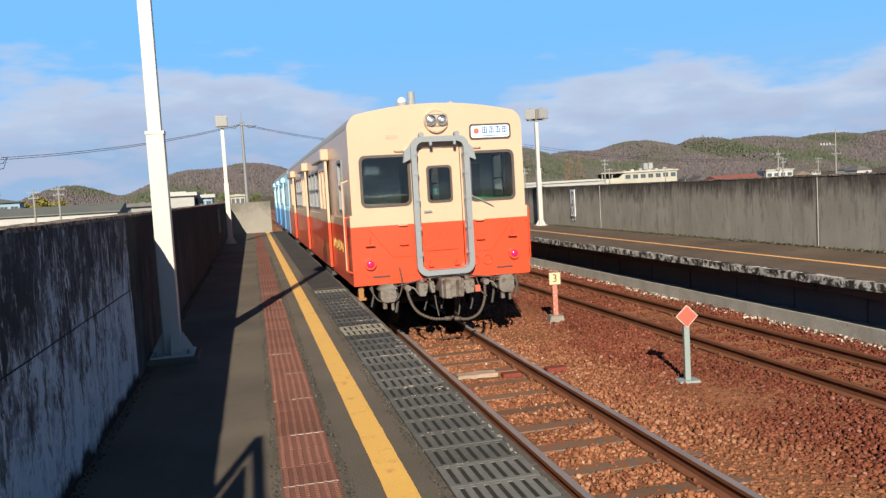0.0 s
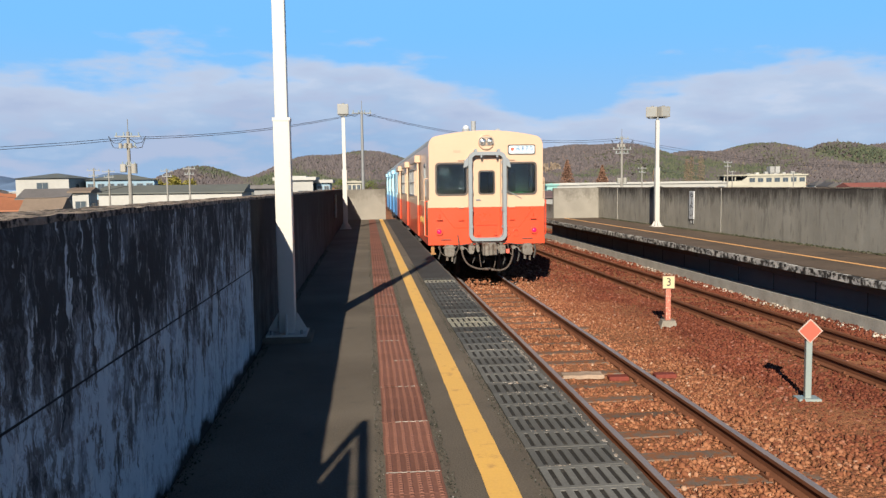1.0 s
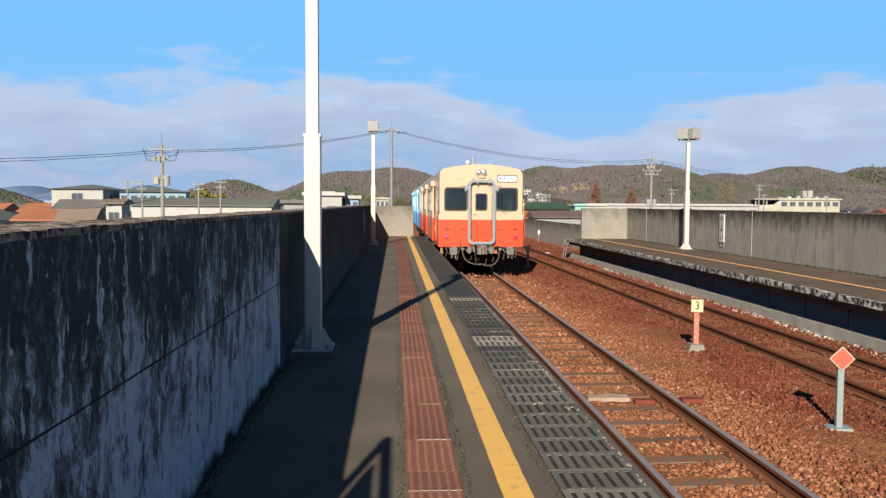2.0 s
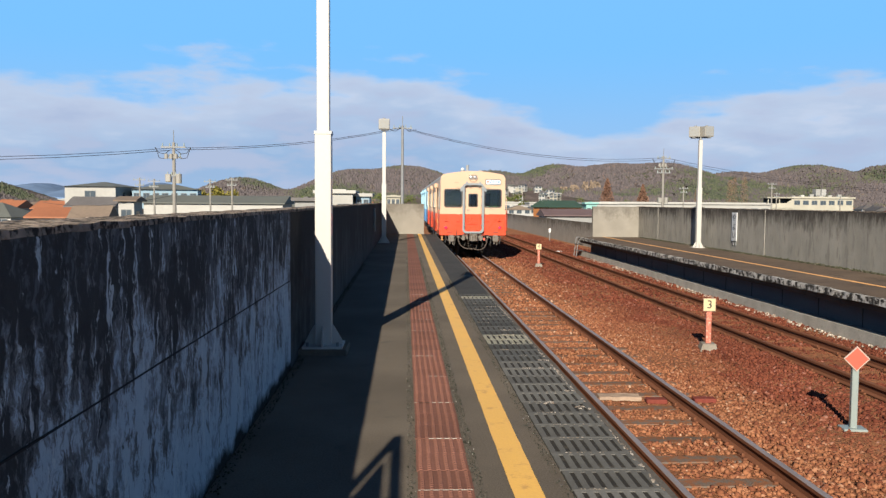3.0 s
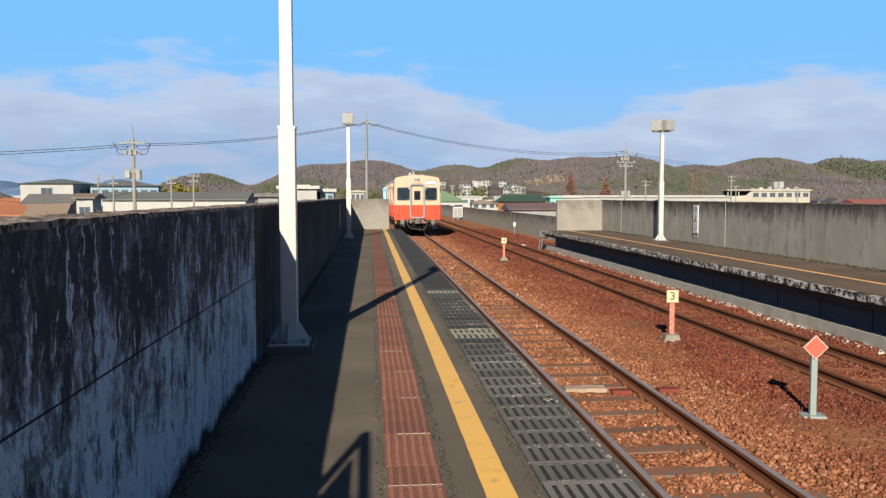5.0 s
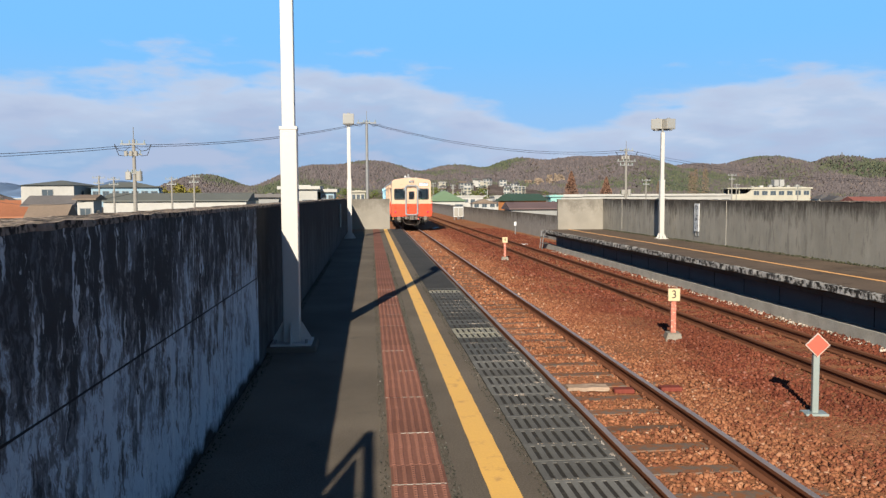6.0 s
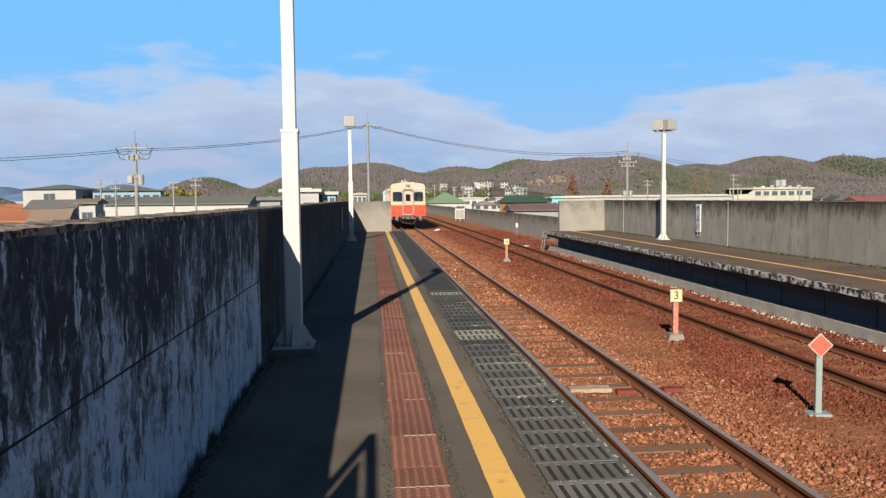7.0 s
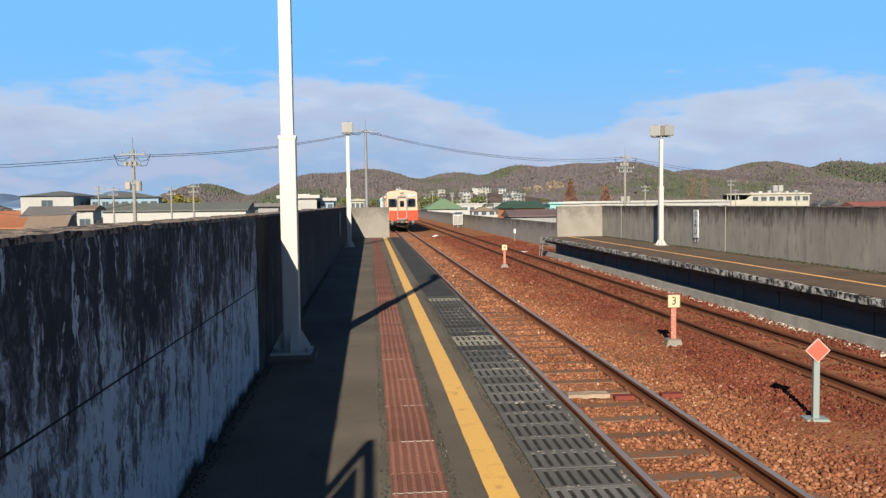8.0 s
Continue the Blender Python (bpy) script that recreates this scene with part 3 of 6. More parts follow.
SLEEPER_BM = bmesh.new()
box(SLEEPER_BM, -1.0, 1.0, -0.105, 0.105, -0.14, 0.0)
soften(SLEEPER_BM, 0.012, 1)
SLEEPER_ME = mesh_of("sleeper", SLEEPER_BM, SLEEPER)
PLATE_BM = bmesh.new()
box(PLATE_BM, -0.10, 0.10, -0.075, 0.075, 0.0, 0.022)
for sx in (-0.075, 0.075):
    rod(PLATE_BM, (sx, 0, 0.02), (sx, 0, 0.055), 0.018, n=6)
PLATE_ME = mesh_of("rail_plate", PLATE_BM, RAIL_SIDE)
tracks = {}
for cx, name in ((TRACK_A, "railway_track"), (TRACK_B, "railway_track")):
    tr = thing(name, "rusty narrow-gauge railway track with worn bright railheads" if cx == TRACK_A else "rust-brown narrow-gauge track with dull dark rails", "railway track", "tracks")
    for s in (-1, 1):
        x = cx + s * (0.5335 + 0.0325)
        bm = bmesh.new()
        prism(bm, rail_outline(x), -14, 188)
        r = part("rail", bm, RAIL_SIDE, tr, "rust-brown steel rail")
        bm = bmesh.new()
        prism(bm, [(x - 0.0315, RAIL_Z - 0.005), (x + 0.0315, RAIL_Z - 0.005), (x + 0.027, RAIL_Z + 0.001), (x - 0.027, RAIL_Z + 0.001)], -14, 188)
        part("rail_head", bm, RAIL_TOP if cx == TRACK_A else RAIL_SIDE, r, "worn running surface")
    for i in range(-20, 110):
        y = 0.28 + i * 0.66
        piece("sleeper", SLEEPER_ME, tr, pose(cx + random.uniform(-0.02, 0.02), y + random.uniform(-0.02, 0.02), RAIL_Z - (0.160 if cx == TRACK_A else 0.19) + random.uniform(-0.006, 0.004), 0, 0, random.uniform(-0.8, 0.8)))
        if i < 40:
            for s in (-1, 1):
                piece("rail_plate", PLATE_ME, tr, pose(cx + s * 0.566, y, RAIL_Z - 0.160))
    tracks[cx] = tr


# ---- loose ballast stones ----
def stones(name, count, area, size, material, z, label, avoid=(), heap=0.0, keep=None):
    rng = np.random.default_rng(len(name) + count)
    # a coarse angular lump with twelve corners
    g = (1 + 5 ** 0.5) / 2
    base = np.array([(-1, g, 0), (1, g, 0), (-1, -g, 0), (1, -g, 0), (0, -1, g), (0, 1, g), (0, -1, -g), (0, 1, -g), (g, 0, -1), (g, 0, 1), (-g, 0, -1), (-g, 0, 1)]) / 1.902
    tri = np.array([(0, 11, 5), (0, 5, 1), (0, 1, 7), (0, 7, 10), (0, 10, 11), (1, 5, 9), (5, 11, 4), (11, 10, 2), (10, 7, 6), (7, 1, 8),
                    (3, 9, 4), (3, 4, 2), (3, 2, 6), (3, 6, 8), (3, 8, 9), (4, 9, 5), (2, 4, 11), (6, 2, 10), (8, 6, 7), (9, 8, 1)])
    x0, x1, y0, y1 = area
    px, py = rng.uniform(x0, x1, count), y0 + (y1 - y0) * rng.uniform(0, 1, count) ** 1.25
    ok = np.ones(count, bool)
    for a, b in avoid:
        ok &= ~((px > a) & (px < b))
    if keep:
        ok &= keep(px, py, rng)
    px, py = px[ok], py[ok]
    k = len(px)
    s = rng.uniform(size[0], size[1], (k, 1, 1)) * rng.uniform(0.5, 1.3, (k, 1, 3))
    jit = rng.uniform(0.6, 1.3, (k, 12, 1))
    a, b = rng.uniform(0, 6.283, k), rng.uniform(0, 6.283, k)
    ca, sa, cb, sb = np.cos(a), np.sin(a), np.cos(b), np.sin(b)
    rz = np.zeros((k, 3, 3)); rz[:, 0, 0] = ca; rz[:, 0, 1] = -sa; rz[:, 1, 0] = sa; rz[:, 1, 1] = ca; rz[:, 2, 2] = 1
    rx = np.zeros((k, 3, 3)); rx[:, 1, 1] = cb; rx[:, 1, 2] = -sb; rx[:, 2, 1] = sb; rx[:, 2, 2] = cb; rx[:, 0, 0] = 1
    v = np.einsum("kij,knj->kni", rz @ rx, base[None] * jit * s)
    v[:, :, 0] += px[:, None]
    v[:, :, 1] += py[:, None]
    v[:, :, 2] += (z + rng.uniform(-0.012, 0.018, k) + heap * np.sin(px * 2.1 + 0.4 * py) * np.sin(py * 1.3))[:, None]
    f = (tri[None] + (np.arange(k) * 12)[:, None, None]).reshape(-1, 3)
    me = bpy.data.meshes.new(name)
    me.vertices.add(k * 12)
    me.vertices.foreach_set("co", v.reshape(-1).astype(np.float32))
    me.loops.add(len(f) * 3)
    me.loops.foreach_set("vertex_index", f.reshape(-1).astype(np.int32))
    me.polygons.add(len(f))
    me.polygons.foreach_set("loop_start", np.arange(len(f), dtype=np.int32) * 3)
    me.polygons.foreach_set("loop_total", np.full(len(f), 3, np.int32))
    me.update()
    me.materials.append(material)
    return tagged(new(name, me), label, "gravel", kind="stuff")


def clear_of_sleepers(px, py, rng):
    d = np.abs((py - 0.28 + 0.33) % 0.66 - 0.33)
    between = (np.abs(px - TRACK_A) < 0.50) | (np.abs(px - TRACK_B) < 0.50)
    chance = rng.uniform(0, 1, len(px))
    return ~(between & (((d < 0.125) & (chance < 0.95)) | (chance < 0.22)))


# stones past the view are left to the bed surface
RAILS_CLEAR = [(c + s * 0.566 - 0.06, c + s * 0.566 + 0.06) for c in (TRACK_A, TRACK_B) for s in (-1, 1)]
stones("ballast_stones", 86000, (1.5, 8.45, 4.0, 20), (0.014, 0.034), STONES, BED_Z - 0.003, "rust-red angular ballast stones around the near track", RAILS_CLEAR, 0.02, clear_of_sleepers)
stones("ballast_stones", 34000, (1.5, 9.9, 19, 62), (0.028, 0.05), STONES, BED_Z, "rust-red ballast stones further along the line", RAILS_CLEAR, 0.02, clear_of_sleepers)
PALE_CHIPS = islands("pale_chips", [(0.0, (0.16, 0.12, 0.09)), (1.0, (0.42, 0.37, 0.32))])
MOSS = islands("moss_and_dirt", [(0.0, (0.02, 0.022, 0.012)), (0.7, (0.04, 0.042, 0.024)), (1.0, (0.10, 0.09, 0.07))])
stones("wall_foot_moss", 2600, (10.91, 11.05, 7, 37), (0.010, 0.036), MOSS, FAR_Z + 0.004, "dark moss and dirt along the foot of the parapet")
stones("gutter_dirt", 2200, (WALL_L, WALL_L + 0.08, 2.5, 20), (0.003, 0.007), MOSS, 0.003, "dark dirt gathered at the foot of the stained parapet")
stones("kerb_rubble", 700, (8.15, 8.42, 9, 36), (0.012, 0.032), PALE_CHIPS, BED_Z + 0.02, "pale rubble lying along the concrete kerb")
stones("grit", 2600, (0.02, 0.07, 2.5, 22), (0.002, 0.005), CHIPS, 0.002, "fine grey grit beside the clay paving")
stones("grit", 4600, (0.38, 0.435, 2.5, 22), (0.002, 0.0055), CHIPS, 0.002, "fine grey grit gathered along the clay paving")
stones("grit", 2800, (0.83, 0.895, 2.5, 16), (0.002, 0.005), CHIPS, 0.002, "fine grey grit beside the grating")


# ---- the railcars: local x across, y ahead, z up from the railhead ----
def holed(bm, u0, u1, v0, v1, holes, lo, hi, axis):
    """A flat panel with rectangular openings, from lo to hi in thickness."""
    us = sorted({u0, u1, *(h[0] for h in holes), *(h[1] for h in holes)})
    vs = sorted({v0, v1, *(h[2] for h in holes), *(h[3] for h in holes)})
    for a, b in zip(us, us[1:]):
        for c, d in zip(vs, vs[1:]):
            mu, mv = (a + b) / 2, (c + d) / 2
            if any(h[0] < mu < h[1] and h[2] < mv < h[3] for h in holes):
                continue
            if axis == "y":
                box(bm, a, b, lo, hi, c, d)
            else:
                box(bm, lo, hi, a, b, c, d)
    bmesh.ops.remove_doubles(bm, verts=bm.verts, dist=0.0005)
    inner = [f for f in bm.faces if all(len(e.link_faces) > 2 for e in f.edges)]
    bmesh.ops.delete(bm, geom=inner, context="FACES")


HALF_LO, HALF_UP, LEN = 1.43, 1.395, 19.6
BOT, BELT, SHOULDER, CROWN = 0.95, 1.86, 3.34, 3.71
FLOOR = 1.15


def crown_line(half, n=10):
    """The arched end of the roof, shoulder to shoulder, with rounded cant rails."""
    pts = []
    r = 0.26
    for a in range(0, 61, 10):
        pts.append((half - r + r * math.cos(radians(a)), SHOULDER + r * math.sin(radians(a))))
    xe, ze = pts[-1]
    for i in range(1, n):
        x = xe * (1 - 2 * i / n)
        pts.append((x, ze + (CROWN - ze) * (1 - (x / xe) ** 2)))
    return pts + [(-x, z) for x, z in pts[6::-1]]


def car(lower, upper, label, rear=True):
    c = thing("railcar", label, "railcar", "railcars")
    doors = [(3.0, 4.5), (8.7, 10.2), (14.7, 16.2)]
    wins = [(1.0, 1.6)] + [(4.75 + i * 0.98, 5.62 + i * 0.98) for i in range(4)] + [(10.5 + i * 0.98, 11.37 + i * 0.98) for i in range(4)] + [(16.6, 17.4)]
    for s in (-1, 1):
        bm = bmesh.new()
        box(bm, s * (HALF_LO - 0.05), s * HALF_LO, 0.05, LEN, BOT, BELT)
        box(bm, s * (HALF_UP - 0.05), s * HALF_LO, 0.05, LEN, BELT - 0.012, BELT - 0.002)
        part("lower_side", bm, lower, c)
        bm = bmesh.new()
        holed(bm, 0.05, LEN, BELT, SHOULDER + 0.02, [(a, b, 2.10, 2.92) for a, b in wins], s * (HALF_UP - 0.05), s * HALF_UP, "x")
        box(bm, s * (HALF_UP - 0.01), s * HALF_LO, 0.05, LEN, BELT, BELT + 0.14)
        part("upper_side", bm, upper, c)
        for a, b in wins:
            bm = bmesh.new()
            box(bm, s * (HALF_UP - 0.035), s * (HALF_UP - 0.028), a, b, 2.10, 2.92)
            pane = part("side_window", bm, GLASS, c)
            bm = bmesh.new()
            ring(bm, rounded(a - 0.03, b + 0.03, 2.07, 2.95, 0.05, 2), rounded(a + 0.02, b - 0.02, 2.12, 2.90, 0.04, 2), s * (HALF_UP - 0.03), s * (HALF_UP + 0.012), "x")
            box(bm, s * (HALF_UP - 0.03), s * (HALF_UP + 0.006), a, b, 2.49, 2.53)
            part("window_frame", bm, STEEL, pane)
        for a, b in doors:
            bm = bmesh.new()
            x0, x1 = s * (HALF_LO + 0.012), s * (HALF_LO + 0.06)
            holed(bm, a, b, BELT, 3.02, [(a + 0.12, (a + b) / 2 - 0.06, 2.12, 2.86), ((a + b) / 2 + 0.06, b - 0.12, 2.12, 2.86)], x0, x1, "x")
            d = part("sliding_door", bm, upper, c)
            bm = bmesh.new()
            box(bm, x0, x1, a, b, 1.02, BELT - 0.002)
            part("door_foot", bm, lower, d)
            bm = bmesh.new()
            box(bm, s * (HALF_LO + 0.03), s * (HALF_LO + 0.036), a + 0.1, b - 0.1, 2.1, 2.88)
            part("door_glass", bm, GLASS, d)
            bm = bmesh.new()
            box(bm, s * HALF_UP, s * (HALF_LO + 0.13), a - 0.05, b + 0.75, 3.03, 3.24)
            soften(bm, 0.02, 1)
            part("door_header", bm, upper, c, "boxed cover over the hanging door rail")
            bm = bmesh.new()
            box(bm, s * (HALF_LO - 0.3), s * (HALF_LO + 0.05), a, b, 0.86, 0.93)
            part("step", bm, UNDERGEAR, c)
    # roof
    bm = bmesh.new()
    prism(bm, crown_line(HALF_UP) + [(-HALF_UP + 0.06, SHOULDER), (HALF_UP - 0.06, SHOULDER)], 0.12, LEN)
    part("roof", bm, ROOF_GREY, c, "dull grey arched roof", smooth=False)
    for y in (4.2, 8.4, 12.6, 16.8):
        bm = bmesh.new()
        prism(bm, [(-0.22, 3.66), (0.22, 3.66), (0.20, 3.84), (0.12, 3.88), (-0.12, 3.88), (-0.20, 3.84)], y, y + 0.55)
        part("roof_ventilator", bm, ROOF_GREY, c)
    # floor, ends of the saloon, seats
    bm = bmesh.new()
    box(bm, -HALF_UP + 0.06, HALF_UP - 0.06, 0.1, LEN - 0.05, FLOOR - 0.08, FLOOR)
    part("floor", bm, INSIDE, c)
    bm = bmesh.new()
    holed(bm, -HALF_UP + 0.06, HALF_UP - 0.06, FLOOR, SHOULDER, [(-0.35, 0.35, FLOOR, 3.0)], 1.5, 1.54, "y")
    part("bulkhead", bm, INSIDE, c)
    bm = bmesh.new()
    box(bm, -HALF_UP + 0.06, HALF_UP - 0.06, LEN - 0.05, LEN, BOT, SHOULDER + 0.1)
    part("far_end", bm, upper, c)
    for s in (-1, 1):
        bm = bmesh.new()
        box(bm, s * 0.9, s * 1.3, 4.8, 8.5, FLOOR + 0.1, FLOOR + 0.42)
        box(bm, s * 1.22, s * 1.32, 4.8, 8.5, FLOOR + 0.42, FLOOR + 0.9)
        soften(bm, 0.04, 2)
        part("bench_seat", bm, SEAT_GREEN, c, "green plush bench")
    # bogies
    for y in (2.9, LEN - 2.9):
        bm = bmesh.new()
        for s in (-1, 1):
            box(bm, s * 0.88, s * 1.0, y - 1.35, y + 1.35, 0.42, 0.58)
            box(bm, s * 0.82, s * 1.04, y - 0.3, y + 0.3, 0.34, 0.72)
            for w in (-1, 1):
                box(bm, s * 0.86, s * 1.06, y + w * 1.0 - 0.14, y + w * 1.0 + 0.14, 0.28, 0.62)
        box(bm, -0.9, 0.9, y - 0.2, y + 0.2, 0.45, 0.7)
        bogie = part("bogie", bm, UNDERGEAR, c)
        for w in (-1, 1):
            bm = bmesh.new()
            for s in (-1, 1):
                rod(bm, (s * 0.535, y + w, 0.43), (s * 0.60, y + w, 0.43), 0.43, n=24)
                rod(bm, (s * 0.50, y + w, 0.43), (s * 0.535, y + w, 0.43), 0.455, n=24)
            rod(bm, (-0.6, y + w, 0.43), (0.6, y + w, 0.43), 0.07)
            part("wheelset", bm, UNDERGEAR, bogie)
    bm = bmesh.new()
    for x0, x1, y0, y1, z0, z1 in ((-1.25, -0.55, 5.2, 7.0, 0.4, 0.95), (0.5, 1.2, 5.4, 8.2, 0.38, 0.95), (-1.2, -0.6, 7.6, 9.4, 0.5, 0.95), (-0.5, 0.5, 5.0, 12, 0.45, 0.95), (0.6, 1.25, 9.5, 13.2, 0.45, 0.95), (-1.25, -0.55, 10.2, 13.6, 0.42, 0.95), (-1.2, 1.2, 0.3, LEN - 0.3, 0.86, 0.98)):
        box(bm, x0, x1, y0, y1, z0, z1)
    part("underframe", bm, UNDERGEAR, c)
    if rear:
        rear_end(c, lower, upper)
    return c


def eased(pts, n=6):
    """A smooth curve through the points."""
    p = [Vector(pts[0])] + [Vector(q) for q in pts] + [Vector(pts[-1])]
    out = []
    for a, b, c_, d in zip(p, p[1:], p[2:], p[3:]):
        for i in range(n):
            t = i / n
            out.append(0.5 * ((2 * b) + (c_ - a) * t + (2 * a - 5 * b + 4 * c_ - d) * t * t + (3 * b - a - 3 * c_ + d) * t ** 3))
    return out + [p[-1]]


MAKER = paint("faded_red_plate", (0.46, 0.26, 0.18), 0.5, 0.1)


def rear_end(c, lower, upper):
    """The end that faces back along the line: gangway, windows, lamps, blind, couplings."""
    wl_, wr_ = (-1.22, -0.475, 2.17, 2.92), (0.51, 1.22, 2.17, 2.92)
    dr = (-0.36, 0.36, 1.10, 3.02)
    bm = bmesh.new()
    holed(bm, -HALF_LO, HALF_LO, BOT, BELT, [(-0.36, 0.36, 1.10, BELT)], 0.0, 0.05, "y")
    part("lower_end", bm, lower, c)
    bm = bmesh.new()
    holed(bm, -HALF_UP, HALF_UP, BELT, SHOULDER, [wl_, wr_, (dr[0], dr[1], BELT, dr[3])], 0.0, 0.05, "y")
    for s in (-1, 1):
        box(bm, s * HALF_UP, s * HALF_LO, 0.002, 0.05, BELT, 2.04)
    part("upper_end", bm, upper, c)
    bm = bmesh.new()
    prism(bm, crown_line(HALF_UP) + [(-HALF_UP, SHOULDER - 0.001), (HALF_UP, SHOULDER - 0.001)], 0.0, 0.121)
    part("roof_end", bm, upper, c, "arched cream end panel")
    for k, (a, b, z0, z1) in enumerate((wl_, wr_)):
        bm = bmesh.new()
        box(bm, a, b, 0.022, 0.028, z0, z1)
        pane = part("cab_window", bm, GLASS, c)
        bm = bmesh.new()
        ring(bm, rounded(a - 0.025, b + 0.025, z0 - 0.025, z1 + 0.025, 0.10, 5), rounded(a + 0.018, b - 0.018, z0 + 0.018, z1 - 0.018, 0.075, 5), -0.012, 0.03)
        part("rubber_gasket", bm, GASKET, pane, "dark rubber window gasket")
        bm = bmesh.new()
        # corner fillers behind the rounded gasket
        for cx, cz, dx, dz in ((a, z0, 1, 1), (b, z0, -1, 1), (a, z1, 1, -1), (b, z1, -1, -1)):
            prism(bm, [(cx, cz), (cx + dx * 0.07, cz), (cx, cz + dz * 0.07)], 0.004, 0.02)
        part("corner", bm, upper, pane)
    # things inside the cab
    bm = bmesh.new()
    box(bm, -1.2, -0.5, 0.12, 0.16, 2.30, 2.33)
    box(bm, -1.12, -0.9, 0.25, 0.3, 2.66, 2.80)
    part("cab_rail", bm, FRAME_GREY, c)
    bm = bmesh.new()
    box(bm, 0.5, 1.2, 0.10, 0.5, 1.9, 2.22)
    part("driving_desk", bm, SEAT_GREEN, c, "green driving desk")
    bm = bmesh.new()
    box(bm, 1.08, 1.11, 0.10, 0.13, 2.2, 2.9)
    box(bm, 0.52, 0.80, 0.45, 0.5, 2.2, 2.75)
    part("cab_post", bm, BLACK, c)
    bm = bmesh.new()
    bent(bm, [(0.45, -0.03, 2.27), (0.66, -0.035, 2.17), (0.86, -0.03, 2.06)], 0.008, 6)
    part("window_wiper", bm, POST_GREY, c)
    # gangway door
    bm = bmesh.new()
    holed(bm, dr[0] + 0.01, dr[1] - 0.01, BELT, dr[3] - 0.01, [(-0.17, 0.19, 2.19, 2.72)], 0.02, 0.06, "y")
    door = part("gangway_door", bm, upper, c, "cream and vermilion gangway door")
    bm = bmesh.new()
    box(bm, dr[0] + 0.01, dr[1] - 0.01, 0.02, 0.06, dr[2] + 0.01, BELT)
    part("door_foot", bm, lower, door)
    bm = bmesh.new()
    box(bm, -0.17, 0.19, 0.036, 0.042, 2.19, 2.72)
    part("door_glass", bm, GLASS, door)
    bm = bmesh.new()
    ring(bm, rounded(-0.195, 0.215, 2.165, 2.745, 0.06, 4), rounded(-0.16, 0.18, 2.20, 2.71, 0.05, 4), 0.006, 0.04)
    part("rubber_gasket", bm, GASKET, door)
    bm = bmesh.new()
    box(bm, -0.26, -0.14, -0.012, 0.02, 2.02, 2.05)
    part("door_handle", bm, STEEL, door)
    bm = bmesh.new()
    prism(bm, [(-0.26 + 0.52 * i / 10, 1.46 + 0.10 * math.sin(math.pi * i / 10)) for i in range(11)] + [(0.26, 1.42), (-0.26, 1.42)], 0.0, 0.022)
    for x in (-0.2, 0.22):
        box(bm, x - 0.04, x + 0.04, -0.03, 0.02, 1.17, 1.2)
        box(bm, x - 0.012, x + 0.012, -0.02, 0.02, 1.2, 1.26)
    part("tread_plate", bm, lower, door)
    # grey gangway frame
    bm = bmesh.new()
    ring(bm, rounded(-0.45, 0.47, 1.04, 3.19, 0.16, 6), rounded(-0.365, 0.385, 1.12, 3.105, 0.11, 6), -0.16, -0.06)
    soften(bm, 0.012, 1, 60)
    g = part("gangway_frame", bm, FRAME_GREY, c, "grey steel gangway frame")
    bm = bmesh.new()
    ring(bm, rounded(-0.40, 0.42, 1.08, 3.14, 0.14, 5), rounded(-0.362, 0.382, 1.12, 3.10, 0.11, 5), -0.06, 0.019)
    part("gangway_bellows", bm, FRAME_GREY, g)
    for s, o in ((-1, -0.44), (1, 0.46)):
        bm = bmesh.new()
        prism(bm, [(o, 3.08), (o + s * 0.10, 2.98), (o + s * 0.13, 2.80), (o, 2.86)], -0.10, 0.0)
        part("frame_hood", bm, FRAME_GREY, g)
        bm = bmesh.new()
        rod(bm, (o - s * 0.17, -0.15, 3.22), (o - s * 0.17, -0.05, 3.22), 0.04, n=12)
        part("roller", bm, FRAME_GREY, g)
    for s in (-1, 1):
        for z in (1.35, 1.75, 2.2, 2.6, 2.9):
            bm = bmesh.new()
            box(bm, s * 0.40 - 0.02, s * 0.40 + 0.04, -0.172, -0.15, z, z + 0.035)
            rod(bm, (s * 0.36, -0.13, z), (s * 0.36, -0.13, z + 0.07), 0.014, n=6)
            part("frame_clip", bm, FRAME_GREY, g)
    for x in (-0.14, 0.24):
        bm = bmesh.new()
        box(bm, x - 0.02, x + 0.02, -0.18, -0.14, 3.05, 3.11)
        part("frame_clip", bm, FRAME_GREY, g)
    # headlamps
    bm = bmesh.new()
    rod(bm, (0, -0.05, 3.43), (0, 0.03, 3.43), 0.185, 0.20, n=32)
    ring(bm, [(0.17 * math.cos(i * math.pi / 16), 3.43 + 0.17 * math.sin(i * math.pi / 16)) for i in range(32)], [(0.155 * math.cos(i * math.pi / 16), 3.43 + 0.155 * math.sin(i * math.pi / 16)) for i in range(32)], -0.062, -0.045)
    hl = part("headlamp_case", bm, upper, c, "round cream headlamp case")
    for s in (-1, 1):
        bm = bmesh.new()
        bmesh.ops.create_uvsphere(bm, u_segments=20, v_segments=10, radius=0.072, matrix=Matrix.Translation((s * 0.088, -0.052, 3.44)) @ Matrix.Diagonal((1, 0.35, 1, 1)))
        part("headlamp", bm, LENS_CLEAR, hl, "clear headlamp", smooth=True)
        bm = bmesh.new()
        rod(bm, (s * 0.088, -0.085, 3.44), (s * 0.088, -0.07, 3.44), 0.022, n=12)
        part("bulb", bm, WHITE, hl)
        bm = bmesh.new()
